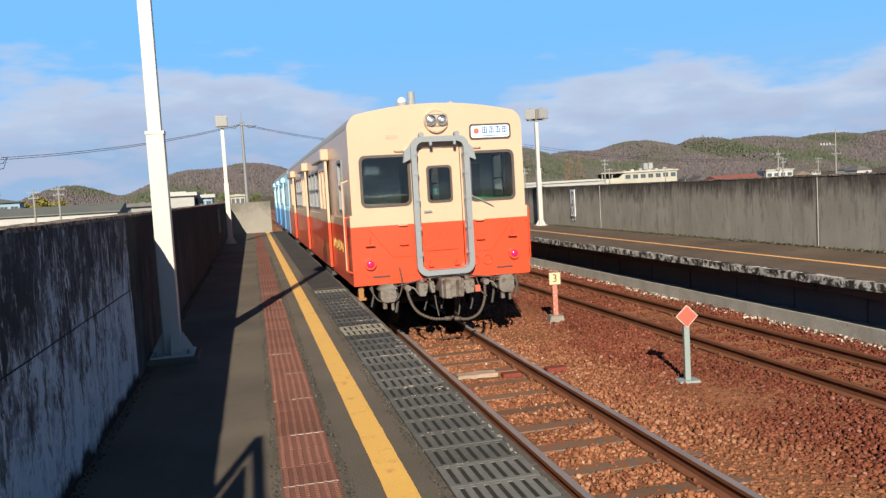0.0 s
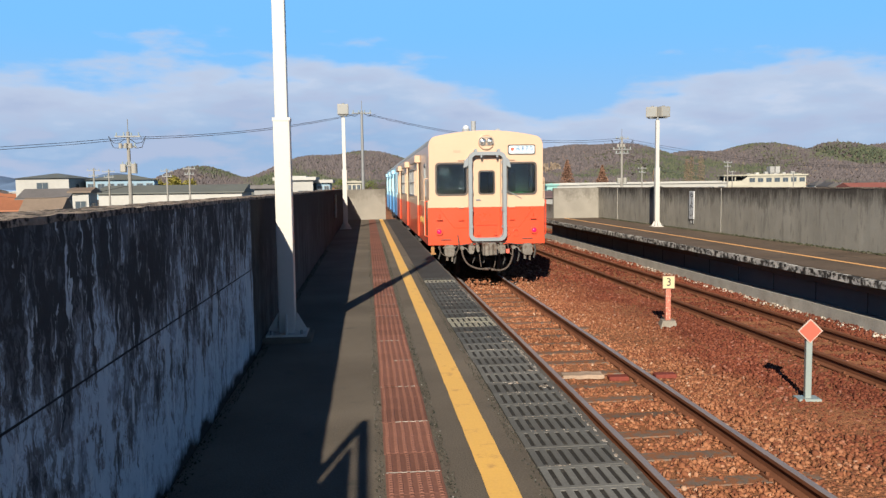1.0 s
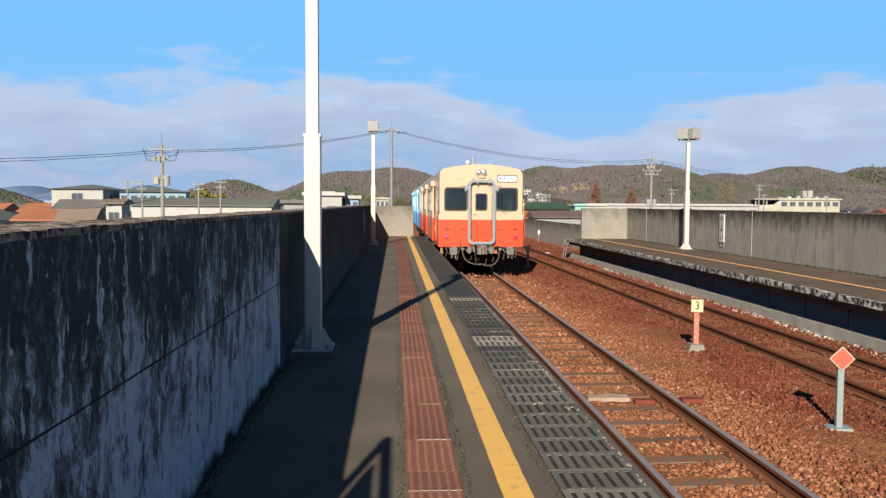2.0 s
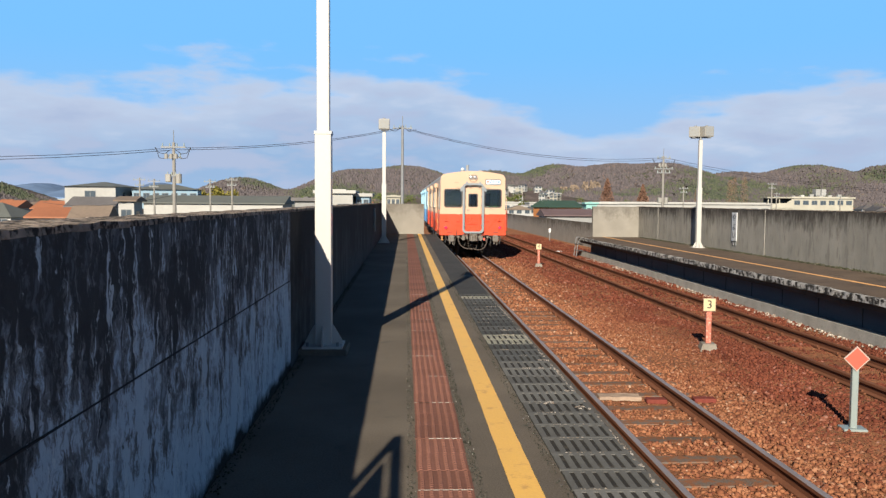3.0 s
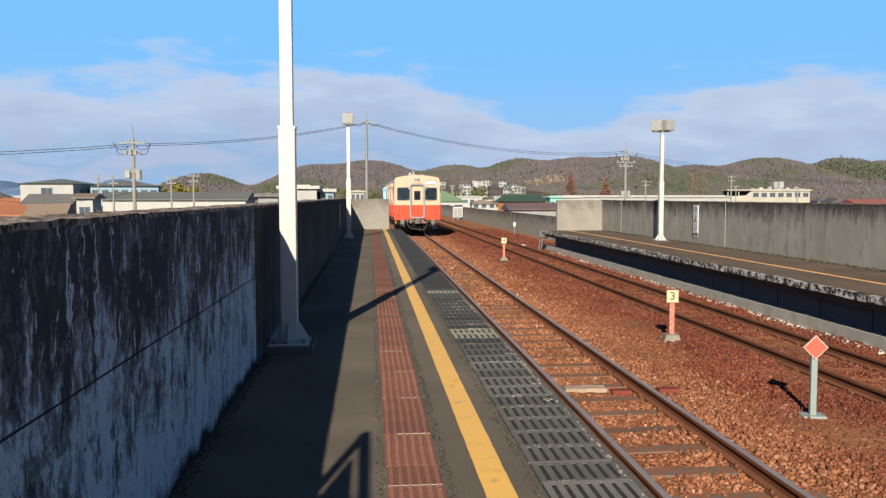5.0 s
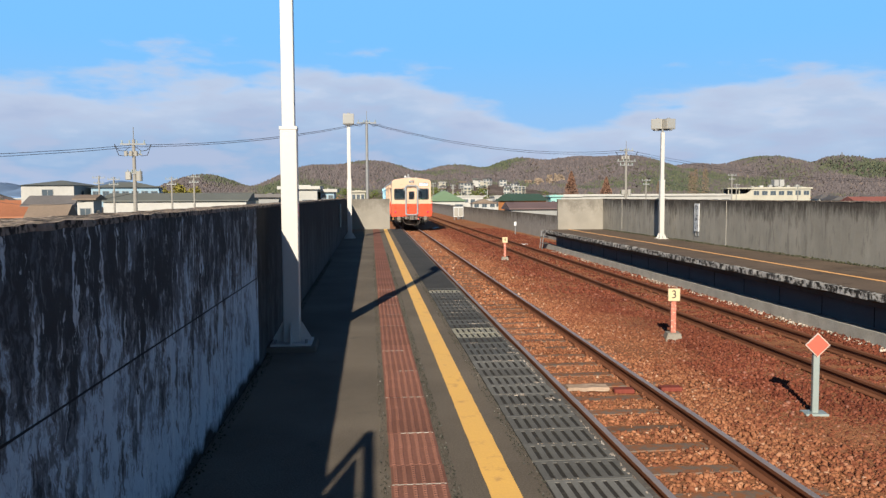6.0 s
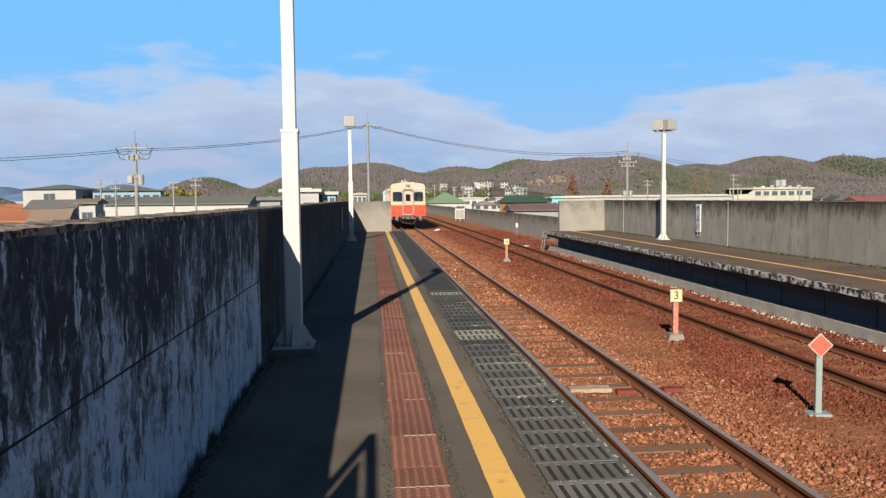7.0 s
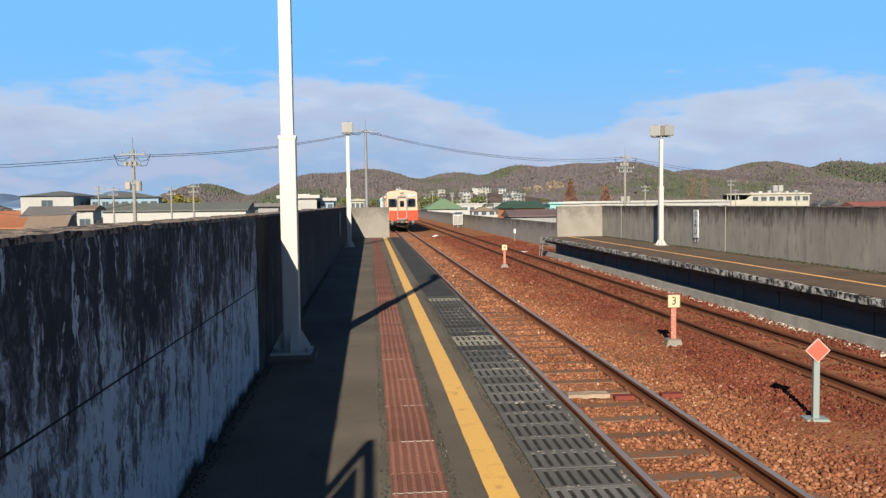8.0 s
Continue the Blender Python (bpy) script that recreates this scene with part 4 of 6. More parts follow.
        ring(bm, [(s * 0.088 + 0.083 * math.cos(i * math.pi / 10), 3.44 + 0.088 * math.sin(i * math.pi / 10)) for i in range(20)], [(s * 0.088 + 0.072 * math.cos(i * math.pi / 10), 3.44 + 0.076 * math.sin(i * math.pi / 10)) for i in range(20)], -0.09, -0.04)
        part("lamp_rim", bm, STEEL, hl)
    bm = bmesh.new()
    ring(bm, rounded(-0.178, 0.178, 3.345, 3.535, 0.05, 5), rounded(-0.166, 0.166, 3.357, 3.523, 0.04, 5), -0.062, -0.045)
    part("lamp_bezel", bm, STEEL, hl)
    # blind with unreadable-to-letter marks in its colours
    bm = bmesh.new()
    ring(bm, rounded(0.53, 1.21, 3.12, 3.36, 0.05, 4), rounded(0.555, 1.185, 3.145, 3.335, 0.04, 4), -0.02, 0.0)
    sg = part("blind_frame", bm, GASKET, c, "dark frame of the roller blind")
    bm = bmesh.new()
    prism(bm, rounded(0.555, 1.185, 3.145, 3.335, 0.04, 4), -0.012, -0.001)
    part("blind", bm, BLIND, sg, "white lit destination blind")
    for i in range(4):
        bm = bmesh.new()
        x = 0.74 + i * 0.108
        box(bm, x, x + 0.086, -0.0145, -0.012, 3.298, 3.312)
        box(bm, x + 0.008, x + 0.078, -0.0145, -0.012, 3.262 + 0.006 * (i % 2), 3.272 + 0.006 * (i % 2))
        box(bm, x + 0.036, x + 0.050, -0.0145, -0.012, 3.205, 3.318)
        box(bm, x + 0.002, x + 0.016, -0.0145, -0.012, 3.210, 3.295 - 0.03 * (i % 3))
        box(bm, x + 0.068, x + 0.082, -0.0145, -0.012, 3.206 + 0.02 * (i % 2), 3.288)
        box(bm, x + 0.004, x + 0.082, -0.0145, -0.012, 3.220, 3.233)
        part("mark", bm, BLIND_BLUE, sg)
    bm = bmesh.new()
    box(bm, 0.74, 1.16, -0.0145, -0.012, 3.165, 3.178)
    part("mark", bm, BLIND_BLUE, sg)
    bm = bmesh.new()
    rod(bm, (0.645, -0.0145, 3.25), (0.645, -0.012, 3.25), 0.045, n=16)
    part("emblem", bm, SIGN_RED, sg)
    # tail lamps
    for s in (-1, 1):
        bm = bmesh.new()
        ring(bm, [(s * 1.165 + 0.088 * math.cos(i * math.pi / 12), 1.28 + 0.088 * math.sin(i * math.pi / 12)) for i in range(24)], [(s * 1.165 + 0.058 * math.cos(i * math.pi / 12), 1.28 + 0.058 * math.sin(i * math.pi / 12)) for i in range(24)], -0.05, 0.0)
        tl = part("tail_lamp", bm, lower, c, "round tail lamp in a red rim")
        bm = bmesh.new()
        bmesh.ops.create_uvsphere(bm, u_segments=20, v_segments=10, radius=0.058, matrix=Matrix.Translation((s * 1.165, -0.03, 1.28)) @ Matrix.Diagonal((1, 0.5, 1, 1)))
        part("lens", bm, LENS_PINK, tl, "glowing pink-red lens", smooth=True)
        bm = bmesh.new()
        box(bm, s * 1.15 - 0.07, s * 1.15 + 0.07, -0.07, 0.0, 1.56, 1.575)
        rod(bm, (s * 1.15, -0.03, 1.575), (s * 1.15, -0.03, 1.70), 0.008, n=6)
        part("lamp_bracket", bm, lower, c)
        bm = bmesh.new()
        box(bm, s * 1.0 - 0.13, s * 1.0 + 0.13, -0.02, 0.0, 1.07, 1.09)
        part("lower_step", bm, GASKET, c, "dark step slot")
        # grab rails
        for z in (1.75 + 0.1, 1.55, 3.0):
            bm = bmesh.new()
            x = s * 0.62
            bent(bm, [(x - 0.06, 0, z), (x - 0.06, -0.05, z), (x + 0.06, -0.05, z), (x + 0.06, 0, z)], 0.009, 6)
            part("grab_handle", bm, upper if z > 1.8 else lower, c)
        for dy in (0.12, 0.30):
            bm = bmesh.new()
            bent(bm, [(s * (HALF_LO - 0.01), dy, 1.15), (s * (HALF_LO + 0.06), dy, 1.18), (s * (HALF_LO + 0.06), dy, 2.55 if dy > 0.2 else 2.0), (s * (HALF_LO - 0.04), dy, 2.58 if dy > 0.2 else 2.03)], 0.014, 6)
            part("handrail", bm, upper if dy > 0.2 else lower, c)
        # weld lines of the end panel
        bm = bmesh.new()
        pts = [(s * 1.16, 1.82), (s * 0.80, 1.36), (s * 0.46, 1.36)]
        for (x0, z0), (x1, z1) in zip(pts, pts[1:]):
            rod(bm, (x0, -0.001, z0), (x1, -0.001, z1), 0.006, n=5)
        part("weld_line", bm, lower, c)
    bm = bmesh.new()
    box(bm, -0.80, -0.62, -0.006, 0.0, 3.185, 3.245)
    box(bm, -0.78, -0.64, -0.009, 0.0, 3.21, 3.22)
    part("maker_plate", bm, MAKER, c)
    for x in (0.50, 0.72):
        bm = bmesh.new()
        ring(bm, [(x + 0.085 * math.cos(i * math.pi / 10), 1.22 + 0.085 * math.sin(i * math.pi / 10)) for i in range(20)], [(x + 0.07 * math.cos(i * math.pi / 10), 1.22 + 0.07 * math.sin(i * math.pi / 10)) for i in range(20)], -0.02, 0.0)
        part("socket_cover", bm, lower, c)
    # roof fittings
    bm = bmesh.new()
    rod(bm, (-0.42, 0.5, 3.66), (-0.42, 0.5, 3.78), 0.09, n=16)
    dome = part("signal_lamp", bm, ROOF_GREY, c)
    bm = bmesh.new()
    bmesh.ops.create_uvsphere(bm, u_segments=14, v_segments=8, radius=0.075, matrix=Matrix.Translation((-0.42, 0.5, 3.80)))
    part("dome", bm, WHITE, dome, "white dome", smooth=True)
    bm = bmesh.new()
    rod(bm, (-0.18, 0.9, 3.68), (-0.18, 0.9, 4.0), 0.06, n=12)
    box(bm, -0.32, -0.02, 0.75, 1.05, 3.66, 3.74)
    part("exhaust_stack", bm, ROOF_GREY, c)
    bm = bmesh.new()
    prism(bm, [(0.24, 3.68), (0.46, 3.66), (0.42, 3.74), (0.36, 3.78), (0.30, 3.75)], 0.4, 0.7)
    part("horn_cover", bm, ROOF_GREY, c)
    # couplings
    bm = bmesh.new()
    box(bm, -0.10, 0.10, -0.42, 0.4, 0.76, 0.98)
    box(bm, -0.17, 0.15, -0.50, -0.30, 0.72, 1.02)
    prism(bm, [(-0.15, -0.50), (-0.02, -0.50), (-0.05, -0.62), (-0.13, -0.60)], 0.73, 1.0, "z")
    prism(bm, [(0.05, -0.50), (0.17, -0.50), (0.15, -0.57), (0.08, -0.58)], 0.74, 0.98, "z")
    soften(bm, 0.015, 1)
    part("coupler", bm, GEAR_PALE, c, "dusty iron automatic coupler")
    for x, w, z0, z1, tilt in ((-0.40, 0.075, 0.74, 0.95, 6), (-0.25, 0.04, 0.78, 0.94, -8), (0.34, 0.09, 0.73, 0.95, -5), (0.235, 0.03, 0.70, 0.92, 9)):
        bm = bmesh.new()
        prism(bm, [(-w, 0.1), (w, 0.1), (w * 0.9, -0.02), (w * 0.6, -(z1 - z0) / 2), (-w * 0.7, -(z1 - z0) / 2), (-w * 1.05, 0.0)], -0.24, -0.04)
        rod(bm, (0, -0.14, 0.1), (0, -0.14, 0.16), w * 0.5, n=8)
        rod(bm, (w * 0.4, -0.26, 0.02), (w * 0.4, -0.22, 0.02), 0.03, n=8)
        soften(bm, 0.01, 1)
        part("jumper_box", bm, GEAR_PALE, c).matrix_basis = pose(x, 0, (z0 + z1) / 2, 0, tilt, 0)
    for x in (-0.93, 0.98):
        bm = bmesh.new()
        prism(bm, [(x - 0.12, 0.74), (x - 0.07, 0.68), (x + 0.09, 0.68), (x + 0.13, 0.75), (x + 0.12, 0.88), (x - 0.12, 0.88)], -0.12, 0.12)
        prism(bm, [(x - 0.15, 0.88), (x + 0.15, 0.88), (x + 0.08, 0.96), (x - 0.08, 0.96)], -0.13, 0.1)
        soften(bm, 0.012, 1)
        rod(bm, (x - 0.05, -0.05, 0.70), (x - 0.05, -0.05, 0.58), 0.035)
        rod(bm, (x + 0.07, -0.05, 0.70), (x + 0.07, -0.05, 0.55), 0.025)
        part("guard_bracket", bm, GEAR_PALE, c)
    hoses = (
        [(-0.64, -0.1, 0.93), (-0.62, -0.2, 0.72), (-0.52, -0.28, 0.52), (-0.30, -0.32, 0.40), (-0.06, -0.33, 0.38)],
        [(0.62, -0.1, 0.86), (0.58, -0.2, 0.62), (0.46, -0.28, 0.42), (0.28, -0.3, 0.34), (0.1, -0.3, 0.36)],
        [(-0.20, -0.1, 0.78), (-0.20, -0.2, 0.58), (-0.18, -0.25, 0.42)],
        [(0.18, -0.1, 0.76), (0.17, -0.2, 0.55), (0.13, -0.24, 0.40)],
        [(-0.72, -0.05, 1.20), (-0.70, -0.09, 0.95), (-0.76, -0.1, 0.76), (-0.86, -0.08, 0.68), (-1.08, -0.08, 0.72), (-1.20, -0.04, 0.92)],
        [(0.50, -0.05, 0.95), (0.53, -0.2, 0.75), (0.62, -0.2, 0.66)],
    )
    for k, pts in enumerate(hoses):
        bm = bmesh.new()
        bent(bm, eased(pts), 0.023 if k < 2 else 0.012, 8)
        if k < 2:
            e, d = Vector(pts[-1]), (Vector(pts[-1]) - Vector(pts[-2])).normalized()
            rod(bm, e - d * 0.05, e + d * 0.05, 0.034, n=8)
            rod(bm, e + d * 0.05, e + d * 0.09 + Vector((0, 0, 0.04)), 0.016, n=6)
        part("brake_hose", bm, HOSE, c, smooth=True)
    for x, zc in ((-0.63, 0.88), (0.63, 0.88)):
        bm = bmesh.new()
        rod(bm, (x, -0.18, zc), (x, 0.0, zc), 0.05, n=10)
        bent(bm, [(x, -0.15, zc + 0.03), (x + 0.10, -0.2, zc - 0.01), (x + 0.16, -0.2, zc - 0.10)], 0.014, 6)
        part("hose_cock", bm, GEAR_PALE, c)
    bm = bmesh.new()
    box(bm, 0.44, 0.52, -0.2, -0.12, 0.74, 0.84)
    part("red_valve", bm, SIGN_RED, c)
    bm = bmesh.new()
    box(bm, -1.36, -1.28, 0.08, 0.22, 0.74, 0.93)
    box(bm, -1.38, -1.25, 0.05, 0.25, 0.72, 0.76)
    part("step_iron", bm, ORANGE_STEP, c, "orange corner step")
    # brackets, pipes and levers in the dark under the buffer beam
    for x, z0, z1, r in ((-1.16, 0.62, 0.95, 0.018), (-0.78, 0.5, 0.93, 0.022), (0.78, 0.52, 0.93, 0.02), (1.18, 0.6, 0.95, 0.022), (0.42, 0.45, 0.72, 0.014), (-0.33, 0.5, 0.76, 0.014), (-0.06, 0.5, 0.74, 0.016)):
        bm = bmesh.new()
        bent(bm, [(x, 0.06, z1), (x + 0.02, 0.0, (z0 + z1) / 2), (x - 0.03, -0.03, z0)], r, 6)
        part("pipe", bm, UNDERGEAR, c)
    bm = bmesh.new()
    bent(bm, [(-0.9, -0.08, 0.9), (-0.3, -0.1, 1.0), (0.1, -0.12, 1.03), (0.9, -0.08, 0.92), (1.05, -0.1, 0.75)], 0.012, 6)
    part("uncoupling_lever", bm, UNDERGEAR, c)
    # gold marks along the lower side, too worn to read
    for i in range(7):
        bm = bmesh.new()
        box(bm, -HALF_LO - 0.004, -HALF_LO + 0.01, 1.2 + i * 0.24, 1.36 + i * 0.24, 1.42 + 0.03 * (i % 2), 1.56 + 0.02 * (i % 3))
        part("side_mark", bm, GOLD, c)


red_car = car(RED_BODY, CREAM_BODY, "cream and vermilion diesel railcar with grey gangway frame")
blue_car = car(BLUE_DEEP, BLUE_PALE, "pale blue railcar coupled ahead of the red one", rear=False)


# ---- platform paving pieces ----
TILE = 0.305


def tile_mesh(fine):
    bm = bmesh.new()
    box(bm, -0.1495, 0.1495, 0.002, TILE - 0.002, -0.01, 0.006)
    for k in range(6):
        x = -0.125 + k * 0.05
        rows = 9 if fine else 1
        for r in range(rows):
            y0 = 0.012 + r * 0.0325
            y1 = y0 + (0.020 if fine else TILE - 0.024)
            top, foot = 0.008, 0.013
            a = [bm.verts.new(p) for p in ((x - foot, y0 - 0.003, 0.006), (x + foot, y0 - 0.003, 0.006), (x + foot, y1 + 0.003, 0.006), (x - foot, y1 + 0.003, 0.006))]
            b = [bm.verts.new(p) for p in ((x - top, y0, 0.0115), (x + top, y0, 0.0115), (x + top, y1, 0.0115), (x - top, y1, 0.0115))]
            bm.faces.new(b)
            for i in range(4):
                bm.faces.new((a[i], a[(i + 1) % 4], b[(i + 1) % 4], b[i]))
    return mesh_of("clay_tile", bm, TACTILE)


T_FINE, T_PLAIN = tile_mesh(True), tile_mesh(False)
for i in range(-40, 124):
    y = 0.1 + i * TILE
    piece("clay_tile", T_FINE if y < 14 else T_PLAIN, platform, pose(0.226 + random.uniform(-0.002, 0.002), y, random.uniform(-0.0012, 0.0012), 0, 0, random.uniform(-0.3, 0.3)))


bm = bmesh.new()
for i, (x0, x1) in enumerate(((0.08, 0.37), (0.16, 0.37), (0.08, 0.20), (0.10, 0.37), (0.20, 0.37), (0.08, 0.30))):
    for k in range(2):
        y = 0.1 + TILE * (15 + i * 2 + i % 3 + k * 17)
        box(bm, x0, x1, y - 0.003, y + 0.003, 0.004, 0.0085)
part("tile_joint", bm, KERB, platform, "pale mortar in a few joints")


def grate_mesh(name, material, slots=7):
    """Hollow grating panel: ribs lengthwise between two cross bars."""
    bm = bmesh.new()
    w, d = 0.485, 0.302
    box(bm, 0, w, 0.0, 0.028, -0.004, 0.0058)
    box(bm, 0, w, d - 0.028, d, -0.004, 0.0058)
    rib = w / (slots * 2 + 1)
    for k in range(slots + 1):
        box(bm, k * 2 * rib, k * 2 * rib + rib * 1.15, 0.028, d - 0.028, -0.004, 0.0055)
    return mesh_of(name, bm, material)


G_DARK, G_PALE, G_OLD = grate_mesh("grating_panel", RUBBER), grate_mesh("grating_panel_pale", RUBBER_PALE), grate_mesh("grating_panel_old", RUBBER_OLD)
bm = bmesh.new()
box(bm, 0.895, 1.395, -12.2, 13.6, -0.006, 0.001)
part("grating_bed", bm, GRATE_BED, platform)
for i in range(-40, 43):
    y = 0.35 + i * 0.308
    pale = i in (28, 29, 41)
    piece("grating_panel", G_PALE if pale else G_OLD if i > 24 else G_DARK, platform, pose(0.902 + random.uniform(-0.003, 0.003), y, random.uniform(-0.001, 0.002), 0, 0, random.uniform(-0.25, 0.25)))
bm = bmesh.new()
box(bm, 0.895, 1.395, 13.62, END_Y - 0.2, -0.006, 0.004)
part("edge_strip", bm, surface("dark_edge_strip", (0.042, 0.041, 0.040), 0.9, 40.0, 1.2, 0.5, 0.4, dirt=(0.09, 0.088, 0.08), dirt_at=0.62), platform, "dark worn strip along the platform edge")
# chips of old white paint on the gratings
bm = bmesh.new()
chips = [(x + random.uniform(0, a), y + random.uniform(0, b), random.uniform(0.004, 0.013), 1.0) for x, y, a, b in ((1.04, 6.46, 0.10, 0.06), (1.27, 6.30, 0.09, 0.08), (1.31, 6.85, 0.07, 0.04), (1.3, 8.1, 0.07, 0.03), (1.12, 9.9, 0.25, 0.04), (1.2, 12.0, 0.15, 0.05)) for k in range(11)]
y = 3.4
while y < 13.5:
    y += random.expovariate(28.0) * (1.0 + 1.5 * (noise.noise((y * 0.9, 7, 0)) < 0))
    chips.append((1.385 + random.gauss(0, 0.008), y, random.uniform(0.003, 0.009), random.uniform(1.0, 4.0)))
# worn pale seams between gratings
for i in range(8, 43):
    if random.random() < 0.55:
        x = random.uniform(0.92, 1.2)
        for k in range(random.randint(3, 14)):
            chips.append((x + k * random.uniform(0.012, 0.024), 0.352 + i * 0.308 + random.gauss(0, 0.004), random.uniform(0.002, 0.006) * (1.0 if i < 24 else 1.9), 0.8))
for cx, cy, r, long in chips:
    if cx < 1.40:
        prism(bm, [(cx + r * random.uniform(0.5, 1.4) * math.cos(q * 1.26), cy + long * r * random.uniform(0.5, 1.4) * math.sin(q * 1.26)) for q in range(5)], 0.0060, 0.0085, "z")
part("paint_chip", bm, PALE_CHIPS, platform)


# ---- lamp posts ----
def lamp_post(x, y, z, top, heads, label):
    p = thing("lamp_post", label, "lamp post", "lamp posts", pose(x, y, z))
    bm = bmesh.new()
    box(bm, -0.082, 0.082, -0.082, 0.082, 0.0, 2.16)
    soften(bm, 0.012, 2)
    part("lower_column", bm, POLE_WHITE, p)
    bm = bmesh.new()
    box(bm, -0.0625, 0.0625, -0.0625, 0.0625, 2.15, top - 0.55)
    soften(bm, 0.01, 2)
    part("upper_column", bm, POLE_WHITE, p)
    bm = bmesh.new()
    box(bm, -0.087, 0.087, -0.087, 0.087, 2.14, 2.172)
    part("collar", bm, POLE_WHITE, p)
    bm = bmesh.new()
    box(bm, -0.2, 0.2, -0.2, 0.2, 0.0, 0.02)
    part("base_plate", bm, POLE_WHITE, p)
    for a in range(4):
        bm = bmesh.new()
        prism(bm, [(0.084, 0.02), (0.19, 0.02), (0.19, 0.05), (0.10, 0.21), (0.084, 0.21)], -0.008, 0.008)
        bmesh.ops.rotate(bm, verts=bm.verts, cent=(0, 0, 0), matrix=Matrix.Rotation(a * math.pi / 2, 3, "Z"))
        part("gusset", bm, POLE_WHITE, p)
        bm = bmesh.new()
        rod(bm, (0.15 * (1 if a < 2 else -1), 0.15 * (1 if a % 2 else -1), 0.02), (0.15 * (1 if a < 2 else -1), 0.15 * (1 if a % 2 else -1), 0.06), 0.016, n=6)
        part("bolt", bm, STEEL, p)
    bm = bmesh.new()
    rod(bm, (0, 0, top - 0.56), (0, 0, top - 0.36), 0.045, n=10)
    part("neck", bm, STEEL, p)
    for dx, dy, turn in heads:
        bm = bmesh.new()
        box(bm, -0.20, 0.20, -0.15, 0.15, top - 0.44, top - 0.06)
        soften(bm, 0.02, 2)
        bmesh.ops.rotate(bm, verts=bm.verts, cent=(0, 0, 0), matrix=Matrix.Rotation(radians(turn), 3, "Z"))
        bmesh.ops.translate(bm, verts=bm.verts, vec=(dx, dy, 0))
        hd = part("lamp_head", bm, LAMP_BOX, p, "square off-white floodlight box")
        bm = bmesh.new()
        box(bm, -0.165, 0.165, -0.158, -0.148, top - 0.41, top - 0.09)
        bmesh.ops.rotate(bm, verts=bm.verts, cent=(0, 0, 0), matrix=Matrix.Rotation(radians(turn), 3, "Z"))
        bmesh.ops.translate(bm, verts=bm.verts, vec=(dx, dy, 0))
        part("lens", bm, LAMP_GLASS, hd)
        bm = bmesh.new()
        rod(bm, (dx, dy, top - 0.06), (dx, dy, top - 0.02), 0.05, n=10)
        part("cap", bm, STEEL, hd)
        bm = bmesh.new()
        box(bm, dx - 0.13, dx + 0.13, dy - 0.1, dy + 0.1, top - 0.48, top - 0.44)
        part("bracket", bm, STEEL, hd)
    return p


bm = bmesh.new()
box(bm, -0.25, 0.25, -0.24, 0.24, -0.02, 0.058)
soften(bm, 0.015, 1)
tagged(part("post_footing", bm, ASPHALT), "low dark concrete pad under the lamp post", "footing").matrix_basis = pose(-0.82, 8.62, 0)
lamp_post(-0.82, 8.62, 0.058, 4.60, [(0, 0, 0)], "white square steel lamp post standing beside the parapet")
lamp_post(-0.79, 30.0, 0.0, 4.62, [(0, 0, 0)], "white lamp post with one floodlight box at the platform end")
lamp_post(10.7, 29.0, FAR_Z, 4.46, [(-0.16, 0.1, -35), (0.20, -0.05, 20)], "white lamp post with two floodlight boxes on the far platform")


# ---- lineside markers ----
FOOTING = surface("grey_footing", (0.19, 0.17, 0.145), 0.95, 30.0, 3.0, 0.3, 0.4, dirt=(0.13, 0.08, 0.05))


def marker_board(x, y, figure, label):
    p = thing("distance_marker", label, "track marker", "numbered markers", pose(x, y, BED_Z))
    bm = bmesh.new()
    prism(bm, [(-0.15, 0.0), (0.15, 0.0), (0.11, 0.14), (-0.11, 0.14)], -0.12, 0.12)
    soften(bm, 0.015, 1)
    part("footing", bm, FOOTING, p, "small grey concrete footing")
    bm = bmesh.new()
    box(bm, -0.045, 0.045, -0.04, 0.04, 0.13, 0.72)
    soften(bm, 0.006, 1)
    part("post", bm, POST_RED, p, "flaking red and white post")
    bm = bmesh.new()
    box(bm, -0.105, 0.105, -0.055, -0.042, 0.70, 0.925)
    soften(bm, 0.004, 1)
    b = part("board", bm, SIGN_CREAM, p, "cream square board")
    bm = bmesh.new()
    ring(bm, [(-0.105, 0.70), (0.105, 0.70), (0.105, 0.925), (-0.105, 0.925)], [(-0.095, 0.71), (0.095, 0.71), (0.095, 0.915), (-0.095, 0.915)], -0.058, -0.05)
    part("rim", bm, WOOD_PALE, b)
    lettering("figure", figure, 0.20, BLACK, b, pose(0, -0.057, 0.812, 90, 0, 0))
    return p


marker_board(5.26, 13.95, "3", "cream board numbered 3 on a flaking red post").rotation_euler.z = radians(-8)
marker_board(5.28, 31.6, "4", "cream board numbered 4 on a red post").rotation_euler.z = radians(-6)

dm = thing("diamond_marker", "coral red diamond plate on a pale grey post", "track marker", at=pose(5.10, 9.2, BED_Z, 0, 0, -8))
bm = bmesh.new()
box(bm, -0.036, 0.036, -0.03, 0.03, 0.0, 0.72)
soften(bm, 0.006, 1)
part("post", bm, POST_GREY, dm)
bm = bmesh.new()
box(bm, -0.13, 0.13, -0.10, 0.10, -0.01, 0.025)
soften(bm, 0.006, 1)
part("base_plate", bm, POST_GREY, dm)
bm = bmesh.new()
prism(bm, [(0, 0.675), (0.143, 0.82), (0, 0.962), (-0.143, 0.82)], -0.045, -0.033)
pl = part("plate", bm, SIGN_EDGE, dm, "pale rimmed diamond plate")
bm = bmesh.new()
